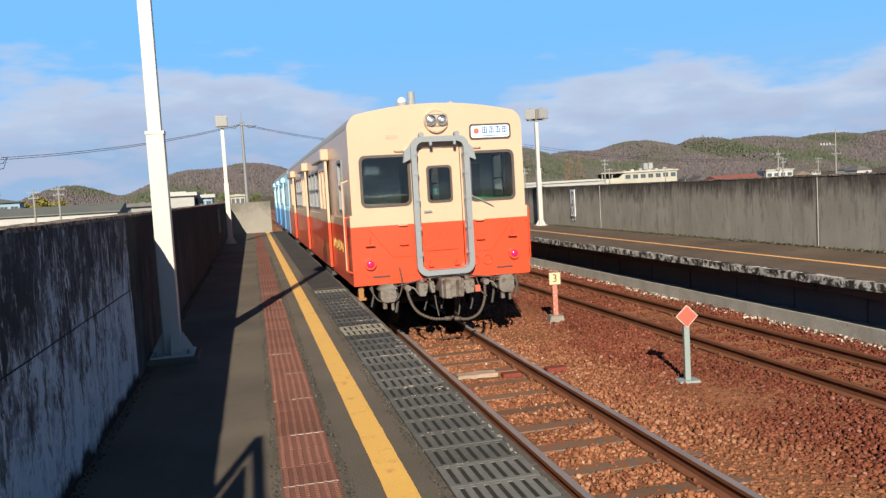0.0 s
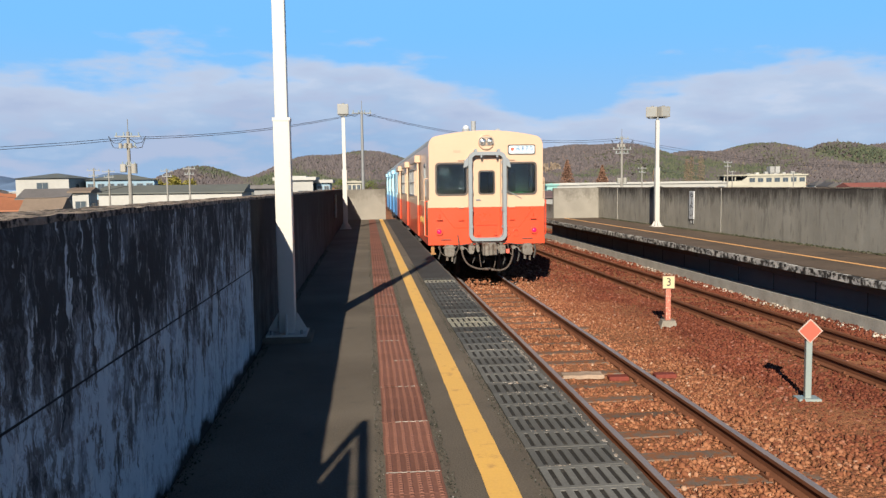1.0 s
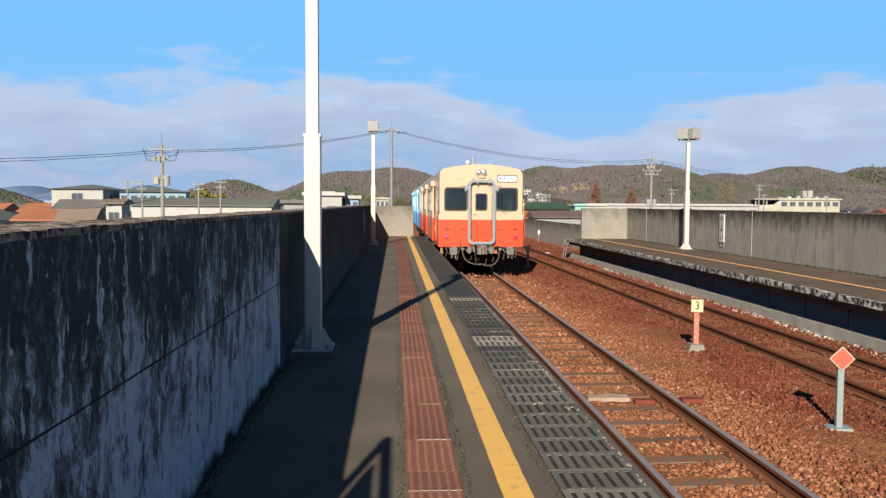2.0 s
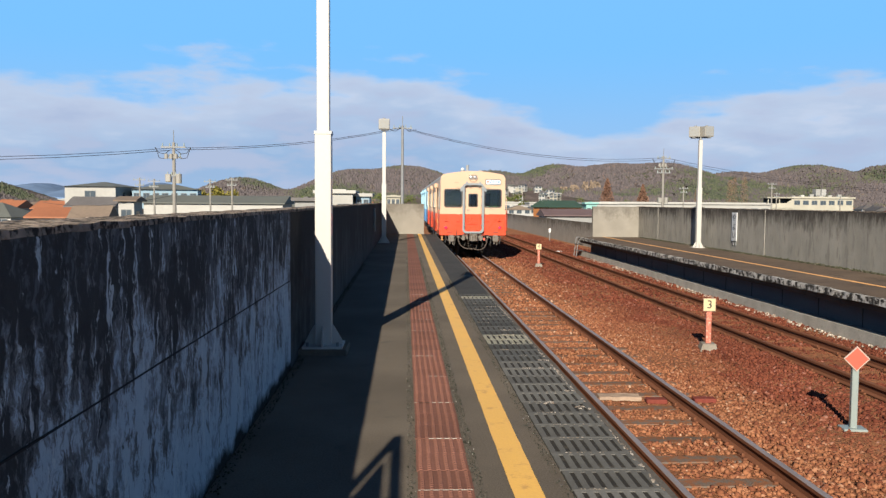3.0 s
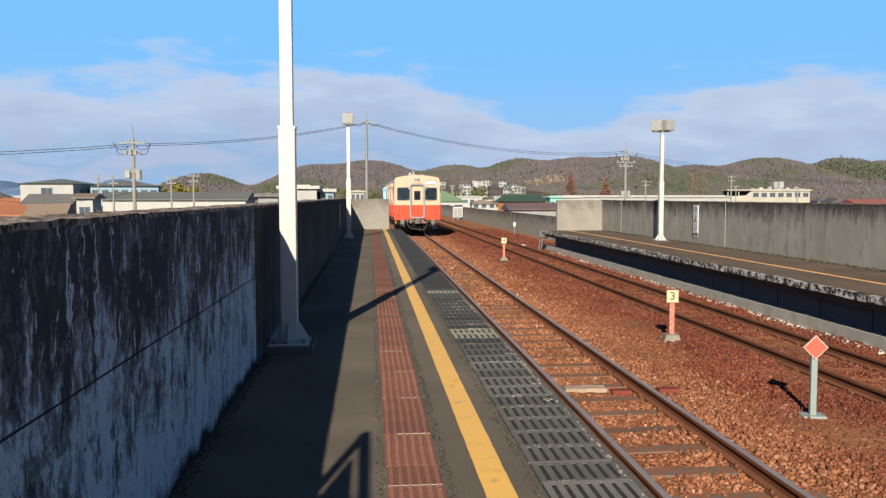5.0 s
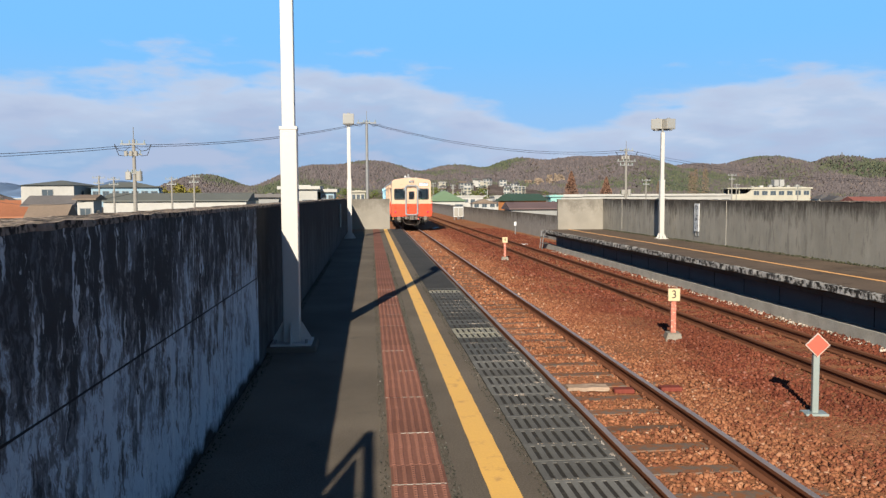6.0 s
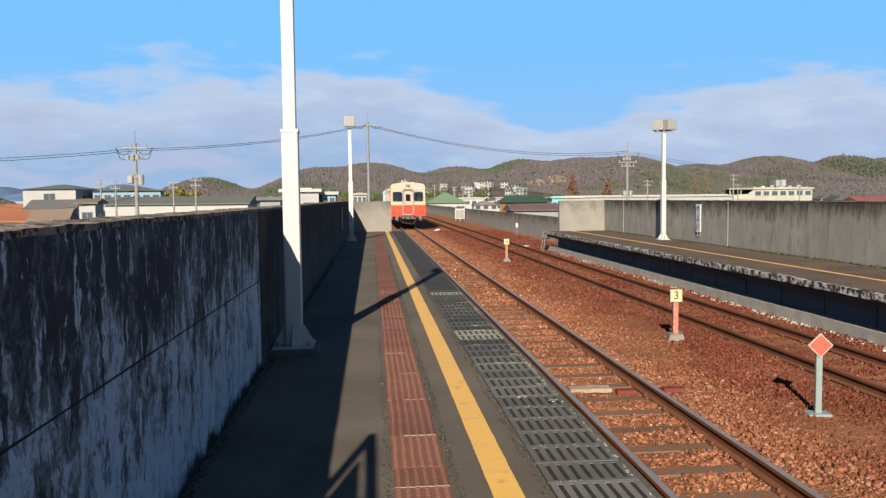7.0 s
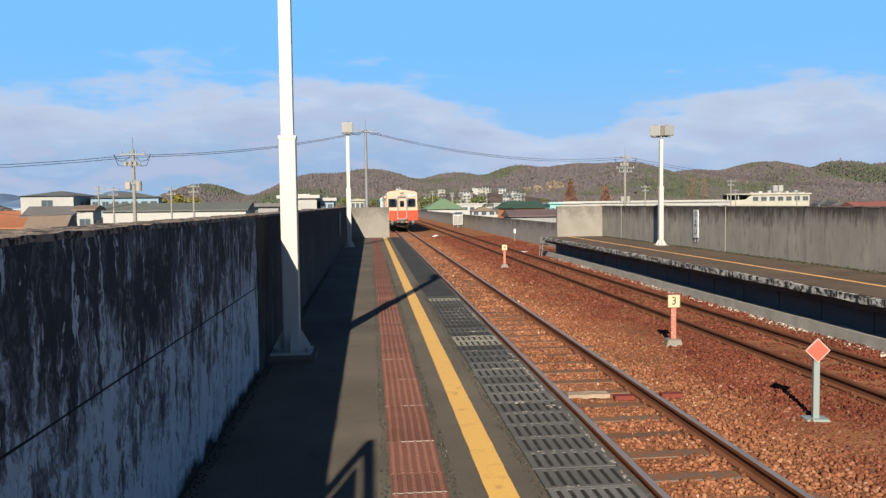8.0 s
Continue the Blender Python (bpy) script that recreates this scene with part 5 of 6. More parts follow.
prism(bm, [(0, 0.692), (0.126, 0.82), (0, 0.945), (-0.126, 0.82)], -0.049, -0.044)
part("red_face", bm, SIGN_RED, pl, "coral red face")

bm = bmesh.new()
box(bm, -0.27, 0.27, -0.10, 0.10, 0, 0.05)
bmesh.ops.subdivide_edges(bm, edges=bm.edges[:], cuts=4, use_grid_fill=True)
for v in bm.verts:
    v.co += noise.noise_vector(v.co * 9) * 0.010 + noise.noise_vector(v.co * 31) * 0.007
pk = tagged(part("plank", bm, WOOD_PALE), "bleached split timber plank lying between the rails", "plank")
pk.matrix_basis = pose(2.79, 10.6, RAIL_Z - 0.16, 0, 0, -4)
for x, y, w, lab in ((3.22, 10.42, 0.13, "short red-brown timber block beside the plank"), (3.86, 10.45, 0.14, "red-brown timber block outside the rail")):
    bm = bmesh.new()
    box(bm, -w, w, -0.08, 0.08, 0, 0.06)
    soften(bm, 0.012, 1)
    tagged(part("timber_block", bm, WOOD_RED), lab, "timber block").matrix_basis = pose(x, y, RAIL_Z - 0.17, 0, 0, -6)
bm = bmesh.new()
box(bm, 4.0, 4.6, 10.40, 10.45, BED_Z, BED_Z + 0.02)
tagged(part("cable_cover", bm, SLEEPER), "narrow pale cable cover lying on the ballast", "cable cover")

# station name board, white with dark vertical writing
nb = thing("name_board", "narrow white station name board fixed flat on the grey parapet", "sign", at=pose(WALL_R, 26.58, 0.0))
bm = bmesh.new()
box(bm, -0.045, -0.012, -0.19, 0.19, 0.29, 1.24)
soften(bm, 0.006, 1)
bd = part("board", bm, WHITE, nb)
for i, ch in enumerate("やよい"):
    lettering("character", ch, 0.30, BLACK, bd, pose(-0.048, 0, 1.05 - i * 0.29, 90, 0, -90))
for y in (-0.10, 0.10):
    bm = bmesh.new()
    box(bm, -0.030, 0.002, y - 0.02, y + 0.02, 0.14, 0.30)
    part("bracket", bm, STEEL, nb)

# steel step frame at the end of the far platform
sf = thing("step_frame", "small dark steel step frame at the platform end", "steps")
for y in (FAR_END + 0.05, FAR_END + 0.55):
    bm = bmesh.new()
    bent(bm, [(8.10, y, BED_Z), (8.20, y, FAR_Z - 0.05), (8.62, y, FAR_Z - 0.05)], 0.022, 6)
    part("side_tube", bm, STEEL, sf)
for z in (-0.75, -0.45):
    bm = bmesh.new()
    box(bm, 8.12, 8.42, FAR_END + 0.03, FAR_END + 0.57, z, z + 0.03)
    part("tread", bm, UNDERGEAR, sf)

# relay cabinets by the low parapet
for dx in (0.0, 0.62):
    cb = thing("relay_cabinet", "white steel lineside cabinet on short legs", "cabinet", "lineside cabinets", pose(9.25 + dx * 0.9, 86.5 + dx * 0.4, BED_Z))
    bm = bmesh.new()
    box(bm, -0.27, 0.27, -0.2, 0.2, 0.3, 1.36)
    soften(bm, 0.02, 1)
    part("body", bm, WHITE, cb)
    bm = bmesh.new()
    prism(bm, [(-0.3, 1.36), (0.3, 1.36), (0.27, 1.41), (-0.27, 1.41)], -0.23, 0.23)
    part("lid", bm, WHITE, cb)
    bm = bmesh.new()
    box(bm, -0.22, 0.22, -0.21, -0.199, 0.36, 1.3)
    part("door", bm, LAMP_BOX, cb)
    for s in (-1, 1):
        bm = bmesh.new()
        box(bm, s * 0.2 - 0.03, s * 0.2 + 0.03, -0.15, 0.15, 0.0, 0.3)
        part("leg", bm, STEEL, cb)
wm = thing("wall_marker", "small white marker plate on a post by the low parapet", "track marker", at=pose(9.45, 52, BED_Z))
bm = bmesh.new()
box(bm, -0.02, 0.02, -0.02, 0.02, 0, 0.9)
part("post", bm, STEEL, wm)
bm = bmesh.new()
box(bm, -0.07, 0.07, -0.03, -0.018, 0.60, 0.86)
part("plate", bm, WHITE, wm)
for x, y in ((5.0, 63), (5.3, 64.5), (7.9, 41)):
    bm = bmesh.new()
    box(bm, -0.16, 0.16, -0.1, 0.1, 0, 0.07)
    soften(bm, 0.02, 1)
    tagged(part("marker_stone", bm, WHITE), "low white painted stone on the ballast", "marker stone").matrix_basis = pose(x, y, BED_Z - 0.01)


# ---- town beyond the walls ----
ROOF_TILE = surface("dark_roof_tiles", (0.075, 0.07, 0.07), 0.7, 3.0, 0.3, 0.3, 0.2, piece=0.3)
ROOF_BROWN = surface("brown_roof", (0.13, 0.098, 0.075), 0.8, 3.0, 0.3, 0.25, 0.2)
ROOF_ORANGE = surface("orange_tile_roof", (0.24, 0.09, 0.042), 0.7, 3.0, 0.3, 0.25, 0.2)
ROOF_PLUM = surface("purple_brown_roof", (0.095, 0.062, 0.062), 0.75, 3.0, 0.3, 0.25, 0.1)
ROOF_RED = surface("dull_red_sheet_roof", (0.17, 0.055, 0.042), 0.75, 3.0, 0.3, 0.25, 0.1)
ROOF_GREEN = surface("green_sheet_roof", (0.030, 0.058, 0.040), 0.6, 2.0, 0.2, 0.25, 0.1)
ROOF_GREEN_PALE = surface("pale_green_roof", (0.115, 0.175, 0.105), 0.6, 2.0, 0.2, 0.2, 0.1)
ROOF_LONG = surface("grey_green_roof", (0.088, 0.094, 0.085), 0.7, 2.0, 0.2, 0.2, 0.1)
WALL_WHITE = surface("white_render", (0.315, 0.31, 0.295), 0.9, 2.0, 0.3, 0.12, 0.05, piece=0.1)
WALL_CREAM = surface("cream_render", (0.285, 0.27, 0.225), 0.9, 2.0, 0.3, 0.15, 0.05, piece=0.15)
WALL_GREYISH = surface("grey_siding", (0.27, 0.27, 0.265), 0.9, 2.0, 0.3, 0.15, 0.05, piece=0.25)
WALL_OCHRE = surface("orange_brown_boards", (0.30, 0.125, 0.05), 0.85, 2.0, 0.3, 0.12, 0.05)
WALL_TEAL = surface("teal_sheet", (0.17, 0.34, 0.32), 0.7, 2.0, 0.3, 0.1, 0.05)
WALL_BLUE = surface("blue_grey_panels", (0.17, 0.26, 0.33), 0.7, 2.0, 0.3, 0.1, 0.05)
PANE_DARK = surface("dark_window_glass", (0.05, 0.065, 0.08), 0.15, 2.0, 0.3, 0.2, 0.0)
G_Z = -7.0


def house(w, d, h, roof, wall_m, roof_m, rows, cols, label, cat="house", name="house", pitch=0.24):
    """A building from its base centre: walls, roof, windows with frames on the face toward the line and on both ends."""
    b = thing(name, label, cat)
    bm = bmesh.new()
    box(bm, -w / 2, w / 2, -d / 2, d / 2, 0, h)
    part("wall", bm, wall_m, b)
    o, k = 0.45, min(w, d) * pitch
    bm = bmesh.new()
    if roof == "flat":
        box(bm, -w / 2 - o, w / 2 + o, -d / 2 - o, d / 2 + o, h, h + 0.45)
        box(bm, -w / 2 + 1, w / 2 - 1, -d / 2 + 1, d / 2 - 1, h + 0.45, h + 0.6)
    elif roof == "gable":
        prism(bm, [(-w / 2 - o, h - 0.1), (w / 2 + o, h - 0.1), (w / 2 + o, h + 0.08), (0, h + k + 0.1), (-w / 2 - o, h + 0.08)], -d / 2 - o, d / 2 + o)
    elif roof == "side":
        prism(bm, [(-d / 2 - o, h - 0.1), (d / 2 + o, h - 0.1), (d / 2 + o, h + 0.08), (0, h + k + 0.1), (-d / 2 - o, h + 0.08)], -w / 2 - o, w / 2 + o, "x")
    else:
        r = min(w, d) / 2
        vs = [bm.verts.new(p) for p in ((-w / 2 - o, -d / 2 - o, h), (w / 2 + o, -d / 2 - o, h), (w / 2 + o, d / 2 + o, h), (-w / 2 - o, d / 2 + o, h))]
        t0 = bm.verts.new((-max(w / 2 - r, 0.4), 0, h + k * 1.2))
        t1 = bm.verts.new((max(w / 2 - r, 0.4), 0, h + k * 1.2))
        for q in ((vs[0], vs[1], t1, t0), (vs[1], vs[2], t1), (vs[2], vs[3], t0, t1), (vs[3], vs[0], t0), (vs[3], vs[2], vs[1], vs[0])):
            bm.faces.new(q)
    part("roof", bm, roof_m, b)
    step = h / rows
    for r in range(rows):
        for c in range(cols):
            x = -w / 2 + (c + 0.5) * w / cols
            ww, wh = min(0.62 * w / cols, 1.9) / 2, min(1.3, step * 0.5)
            z = r * step + step * 0.42
            bm = bmesh.new()
            box(bm, x - ww, x + ww, -d / 2 - 0.03, -d / 2 + 0.02, z, z + wh)
            win = part("window", bm, PANE_DARK, b)
            bm = bmesh.new()
            ring(bm, [(x - ww - 0.06, z - 0.06), (x + ww + 0.06, z - 0.06), (x + ww + 0.06, z + wh + 0.06), (x - ww - 0.06, z + wh + 0.06)], [(x - ww, z), (x + ww, z), (x + ww, z + wh), (x - ww, z + wh)], -d / 2 - 0.07, -d / 2)
            box(bm, x - 0.03, x + 0.03, -d / 2 - 0.06, -d / 2, z, z + wh)
            part("frame", bm, STEEL, win)
        for s in (-1, 1):
            bm = bmesh.new()
            box(bm, s * (w / 2 - 0.02), s * (w / 2 + 0.03), -d * 0.25, -d * 0.25 + 1.4, r * step + step * 0.42, r * step + step * 0.42 + 1.1)
            part("window", bm, PANE_DARK, b)
    return b


def put(b, x, y, turn=0.0):
    b.matrix_basis = pose(x, y, G_Z, 0, 0, turn)
    return b


put(house(9.2, 14, 10.9, "hip", WALL_WHITE, ROOF_LONG, 3, 1, "white school block with a low dark roof", "school", "school_building", 0.09), -58.2, 157, 0)
put(house(12, 9, 10.5, "hip", WALL_BLUE, ROOF_LONG, 3, 7, "long glazed school wing with a dark roof", "school", "school_building", 0.1), -47.0, 160, 10)
put(house(1.9, 3, 8.4, "side", WALL_WHITE, ROOF_BROWN, 2, 1, "narrow white house with a brown gable roof"), -34.4, 101.5, 0)
put(house(3.4, 3, 6.3, "side", WALL_CREAM, ROOF_BROWN, 2, 2, "house with a broad grey-brown roof", pitch=0.5), -33.35, 87, 0)
put(house(4.5, 6, 6.4, "side", WALL_WHITE, ROOF_ORANGE, 2, 2, "house with an orange tiled roof"), -41.6, 98, 0)
put(house(6.4, 6, 7.4, "side", WALL_GREYISH, ROOF_TILE, 2, 3, "grey house with dark tiled roof"), -45.8, 121, 0)
put(house(24, 9, 8.0, "side", WALL_WHITE, ROOF_LONG, 1, 9, "long low white hall with a grey-green roof", "hall", "hall", 0.14), -33.1, 144, -2)
put(house(5.0, 8, 9.6, "flat", WALL_WHITE, WALL_WHITE, 2, 2, "white flat-roofed block with blue-grey panels", "building", "block"), -9.9, 116, 0)
put(house(1.9, 6, 9.2, "flat", WALL_BLUE, WALL_WHITE, 3, 2, "blue-grey glazed wing of the white block", "building", "block"), -6.1, 117, 0)
put(house(2.6, 4, 8.5, "flat", WALL_GREYISH, ROOF_TILE, 2, 3, "grey flat-roofed house among small roofs", "building", "block"), -13.3, 108, 0)
put(house(3.4, 6, 9.6, "flat", WALL_CREAM, WALL_CREAM, 3, 3, "small cream-coloured block of flats", "building", "block"), -3.1, 205)
put(house(9.0, 6.5, 7.5, "side", WALL_OCHRE, ROOF_GREEN, 2, 3, "orange-brown hall with dark green roof", "hall", "hall", 0.22), 35.4, 184, 24)
put(house(9.5, 9, 7.3, "hip", WALL_WHITE, ROOF_GREEN_PALE, 2, 3, "white house with a pale green hipped roof"), 18.4, 200, 3)
put(house(2.8, 3, 8.2, "flat", WALL_TEAL, WALL_TEAL, 2, 2, "teal workshop clad in metal sheet", "building", "block"), 48.8, 208, 0)
put(house(9, 6, 8.2, "flat", WALL_WHITE, WALL_WHITE, 2, 4, "white low block beyond the tracks", "building", "block"), 52.5, 215, 3)
put(house(9, 7, 6.4, "side", WALL_GREYISH, ROOF_PLUM, 1, 3, "low house with a dull purple-brown roof", pitch=0.14), 27.6, 133, 0)
put(house(50, 9, 8.3, "flat", WALL_WHITE, WALL_WHITE, 2, 16, "long low white school wing", "school", "school_building"), 80, 229, -2)
put(house(14, 8, 6.3, "side", WALL_WHITE, ROOF_RED, 2, 3, "low house with a dull red sheet roof", pitch=0.18), 137, 206, 0)

# school with a broad roof slab that runs out over an open gallery
school = put(house(20.0, 12, 10.4, "flat", WALL_CREAM, WALL_CREAM, 3, 7, "cream school building with flat roof and open gallery", "school", "school_building"), 134.5, 256, 0)
bm = bmesh.new()
box(bm, -18.6, -10.45, -6.4, -2.2, 10.4, 10.84)
part("gallery_roof", bm, WALL_CREAM, school)
bm = bmesh.new()
prism(bm, [(-18.2, 7.2), (-10.0, 7.2), (-10.0, 10.3), (-12.0, 8.9), (-18.2, 8.6)], -6.0, -5.8)
box(bm, -18.2, -10.0, -5.8, -2.2, 0, 7.2)
part("gallery_wall", bm, WALL_CREAM, school)
# shade under the slab is painted in: back wall in the dark tile colour
bm = bmesh.new()
box(bm, -18.0, -10.0, -2.6, -2.2, 7.2, 10.4)
part("gallery_back", bm, ROOF_TILE, school)
for x in (-17.9, -14.2):
    bm = bmesh.new()
    box(bm, x - 0.15, x + 0.15, -5.7, -5.4, 8.6, 10.4)
    part("pillar", bm, WALL_CREAM, school)
for i in range(6):
    bm = bmesh.new()
    x = -8.4 + i * 3.1
    box(bm, x, x + 1.1, -2, -0.9, 11.0, 11.3 + 0.25 * (i % 3))
    part("roof_vent", bm, WALL_GREYISH, school)
tank = thing("water_tank", "grey panelled water tank on the school roof", "tank", at=pose(136.3, 256, G_Z + 11.0))
for s_ in (-1, 1):
    bm = bmesh.new()
    box(bm, s_ * 0.15, s_ * 1.75, -1.2, 1.2, 0.4, 2.5)
    soften(bm, 0.05, 1)
    t_ = part("tank_half", bm, WALL_GREYISH, tank)
    bm = bmesh.new()
    for z in (0.9, 1.45, 2.0):
        box(bm, s_ * 0.13, s_ * 1.77, -1.22, 1.22, z, z + 0.05)
    part("panel_rib", bm, STEEL, t_)
    bm = bmesh.new()
    box(bm, s_ * 0.3, s_ * 1.5, -1.0, 1.0, -0.05, 0.4)
    part("stand", bm, STEEL, tank)

# the crowd of small roofs
protos = []
for w, d, h, roof, wm_, rm_, cols, lab in (
        (9, 7, 5.8, "side", WALL_CREAM, ROOF_TILE, 3, "cream two-storey house with dark tiled roof"),
        (8, 8, 6.2, "hip", WALL_WHITE, ROOF_TILE, 2, "white house with dark hipped roof"),
        (10, 7, 5.5, "gable", WALL_GREYISH, ROOF_BROWN, 3, "grey house with brown roof"),
        (7, 7, 6.4, "side", WALL_WHITE, ROOF_ORANGE, 2, "white house with orange roof"),
        (12, 8, 8.2, "flat", WALL_WHITE, WALL_WHITE, 4, "white flat-roofed house among small roofs"),
        (9, 8, 5.6, "hip", WALL_GREYISH, ROOF_LONG, 3, "grey house with grey-green roof")):
    protos.append(house(w, d, h, roof, wm_, rm_, 2, cols, lab))
rng = random.Random(7)
spots = []
tries = 0
while len(spots) < 150 and tries < 9000:
    tries += 1
    y = rng.uniform(75, 620)
    a = rng.choice((rng.uniform(-0.62, -0.02), rng.uniform(-0.62, -0.02), rng.uniform(0.06, 0.30), rng.uniform(0.06, 0.30), rng.uniform(0.3, 0.95)))
    x = a * y
    if abs(x) < 16 or (x > 0 and y < 170) or (x > 95 and y < 300) or (0 < x < 0.24 * y and y < 330) or (x < 0 and y < 125):
        continue
    if any(abs(o.location.x - x) < 15 and abs(o.location.y - y) < 13 for o in bpy.data.objects if o.parent is None and o.location.y > 70):
        continue
    p = rng.choice(protos)
    m = pose(x, y, G_Z, 0, 0, rng.choice((0, 8, -8, 90, 15)))
    if p not in [q for q, _ in spots]:
        p.matrix_basis = m
    else:
        copy_thing(p, m)
    spots.append((p, m))


# ---- the shape of the hills ----
BUMPS = [(-560, 1000, 40, 90, 170), (-194, 960, 34, 60, 150), (-65, 980, 45, 75, 180), (0, 1010, 52, 99, 190), (110, 1040, 48, 88, 190),
         (190, 1010, 55, 75, 190), (260, 990, 56, 107, 180), (317, 970, 56, 89, 180), (430, 1040, 49, 108, 190), (512, 1000, 57, 91, 190),
         (618, 1010, 58, 50, 190), (707, 1010, 56, 148, 190), (820, 1000, 56, 90, 190), (930, 1000, 57, 110, 190), (1060, 1000, 52, 110, 190), (95, 690, 19, 75, 90), (20, 720, 9, 60, 70), (210, 720, 8, 60, 70)]


def hill_height(gx, gy, bumps):
    z = np.zeros_like(gx)
    for cx, cy, h, sx, sy in bumps:
        z = np.log(np.exp(z / 6.0) + np.exp(h * np.exp(-((gx - cx) / sx) ** 2 - ((gy - cy) / sy) ** 2) / 6.0) - 1) * 6.0
    return z


# small houses climb the foot of the hill in the gap between the walls
tall = []
for w, d, h, roof, wm_, rm_, rows, cols, lab in (
        (6, 5.5, 5.4, "hip", WALL_WHITE, ROOF_TILE, 2, 2, "white house with a dark hipped roof on the slope"),
        (6.5, 6, 6.6, "flat", WALL_CREAM, WALL_GREYISH, 3, 2, "small pale apartment block on the slope"),
        (6, 5, 5.0, "side", WALL_GREYISH, ROOF_BROWN, 2, 2, "grey house with brown roof on the slope"),
        (5, 5, 4.8, "gable", WALL_WHITE, ROOF_LONG, 2, 2, "narrow white gabled house on the slope")):
    tall.append(house(w, d, h, roof, wm_, rm_, rows, cols, lab))
taken = []
while len(taken) < 96:
    y = rng.uniform(340, 670)
    x = rng.uniform(0.07, 0.20) * y
    if any(abs(x - a) < 7 and abs(y - b) < 7 for a, b in taken) and rng.random() < 0.97:
        continue
    z = G_Z - 0.6 + float(hill_height(np.array([x]), np.array([y]), BUMPS)[0])
    m = pose(x, y, max(z, G_Z), 0, 0, rng.choice((0, 10, -12, 80, 20, -35)))
    if len(taken) < 4:
        tall[len(taken)].matrix_basis = m
    else:
        copy_thing(tall[len(taken) % 4], m)
    taken.append((x, y))


# ---- utility poles and wires ----
def utility_pole(x, y, top, arms, label, extra=False, steel=False, cans=True, low=3.8):
    p = thing("utility_pole", label, "utility pole", "utility poles", pose(x, y, G_Z))
    h = top - G_Z
    bm = bmesh.new()
    rod(bm, (0, 0, 0), (0, 0, h), 0.19, 0.11, 12)
    part("pole", bm, STEEL if steel else CONCRETE, p)
    for k, (dz, w) in enumerate(arms):
        bm = bmesh.new()
        box(bm, -w, w, -0.17, -0.08, h - dz, h - dz + 0.1)
        arm = part("crossarm", bm, STEEL, p)
        for i in range(4):
            bm = bmesh.new()
            xx = -w + 0.12 + i * (2 * w - 0.24) / 3
            rod(bm, (xx, -0.12, h - dz + 0.1), (xx, -0.12, h - dz + 0.34), 0.06, 0.04, 8)
            part("insulator", bm, POST_GREY, arm)
    if extra:
        if cans:
            bm = bmesh.new()
            rod(bm, (0.36, -0.1, h - low - 0.7), (0.36, -0.1, h - low), 0.22, n=14)
            part("transformer", bm, LAMP_BOX, p, "pale grey transformer can")
            bm = bmesh.new()
            box(bm, -0.58, -0.18, -0.3, 0.1, h - low - 0.62, h - low - 0.02)
            soften(bm, 0.05, 1)
            part("transformer", bm, LAMP_BOX, p, "pale grey transformer box")
            for dx in (-0.5, -0.15, 0.2):
                bm = bmesh.new()
                rod(bm, (dx, -0.18, h - 1.2), (dx, -0.18, h - 0.85), 0.13, n=10)
                part("switch_can", bm, LAMP_BOX, p, "pale grey switch can")
        for s in (-1, 1):
            for drop in ((0.55, 0.9) if cans else (0.25,)):
                bm = bmesh.new()
                bent(bm, [(s * 0.2, -0.2, h - drop), (s * 0.6, -0.2, h - drop - 0.3), (s * 1.0, -0.2, h - drop - 0.24), (s * 1.3, -0.2, h - 0.35)], 0.022, 5)
                part("jumper_cable", bm, CABLE, p)
        bm = bmesh.new()
        rod(bm, (0, 0, h), (0, 0, h + 0.9), 0.03, n=6)
        part("tip", bm, STEEL, p)
    return p


utility_pole(-17.05, 60.0, 5.75, [(0.40, 0.9), (1.15, 0.6), (2.5, 0.55)], "grey concrete utility pole with transformers and crossarms", True, low=2.3)
utility_pole(-0.3, 75.0, 8.6, [(0.3, 0.9)], "slim grey steel utility pole with one crossarm", True, True, False)
utility_pole(29.4, 90.0, 6.9, [(0.3, 0.8), (1.5, 1.1), (1.95, 0.8)], "concrete utility pole with broad crossarms", True, low=4.7)
for x, y, top in ((-39.3, 120, 4.8), (-37.2, 120, 4.6), (-29, 120, 4.6), (-25.8, 120, 4.9), (56.7, 160, 4.9), (75.1, 160, 5.9), (118, 158, 4.2), (137, 170, 4.0), (98, 175, 3.6), (-12.5, 170, 3.6), (20.5, 260, 6.0), (25, 240, 5.0), (100, 210, 4.6), (31, 300, 6)):
    utility_pole(x, y, top, [(0.4, 0.9), (1.2, 0.7)], "thin concrete utility pole among the roofs")


utility_pole(110.9, 150.0, 5.8, [(0.9, 1.5), (1.7, 0.9)], "concrete utility pole with two crossarms beyond the parapet", True)
mast = utility_pole(125.4, 150.0, 9.8, [(5.6, 1.2)], "tall concrete utility pole with a long side arm")
bm = bmesh.new()
box(bm, -3.9, 0.1, -0.2, -0.05, 13.2, 13.4)
rod(bm, (-1.6, -0.1, 13.3), (-0.1, -0.1, 11.6), 0.07, n=6)
arm = part("side_arm", bm, STEEL, mast)
for i in range(4):
    bm = bmesh.new()
    rod(bm, (-3.8 + i * 0.75, -0.12, 13.4), (-3.8 + i * 0.75, -0.12, 13.75), 0.11, 0.07, 8)
    part("insulator", bm, WHITE, arm)


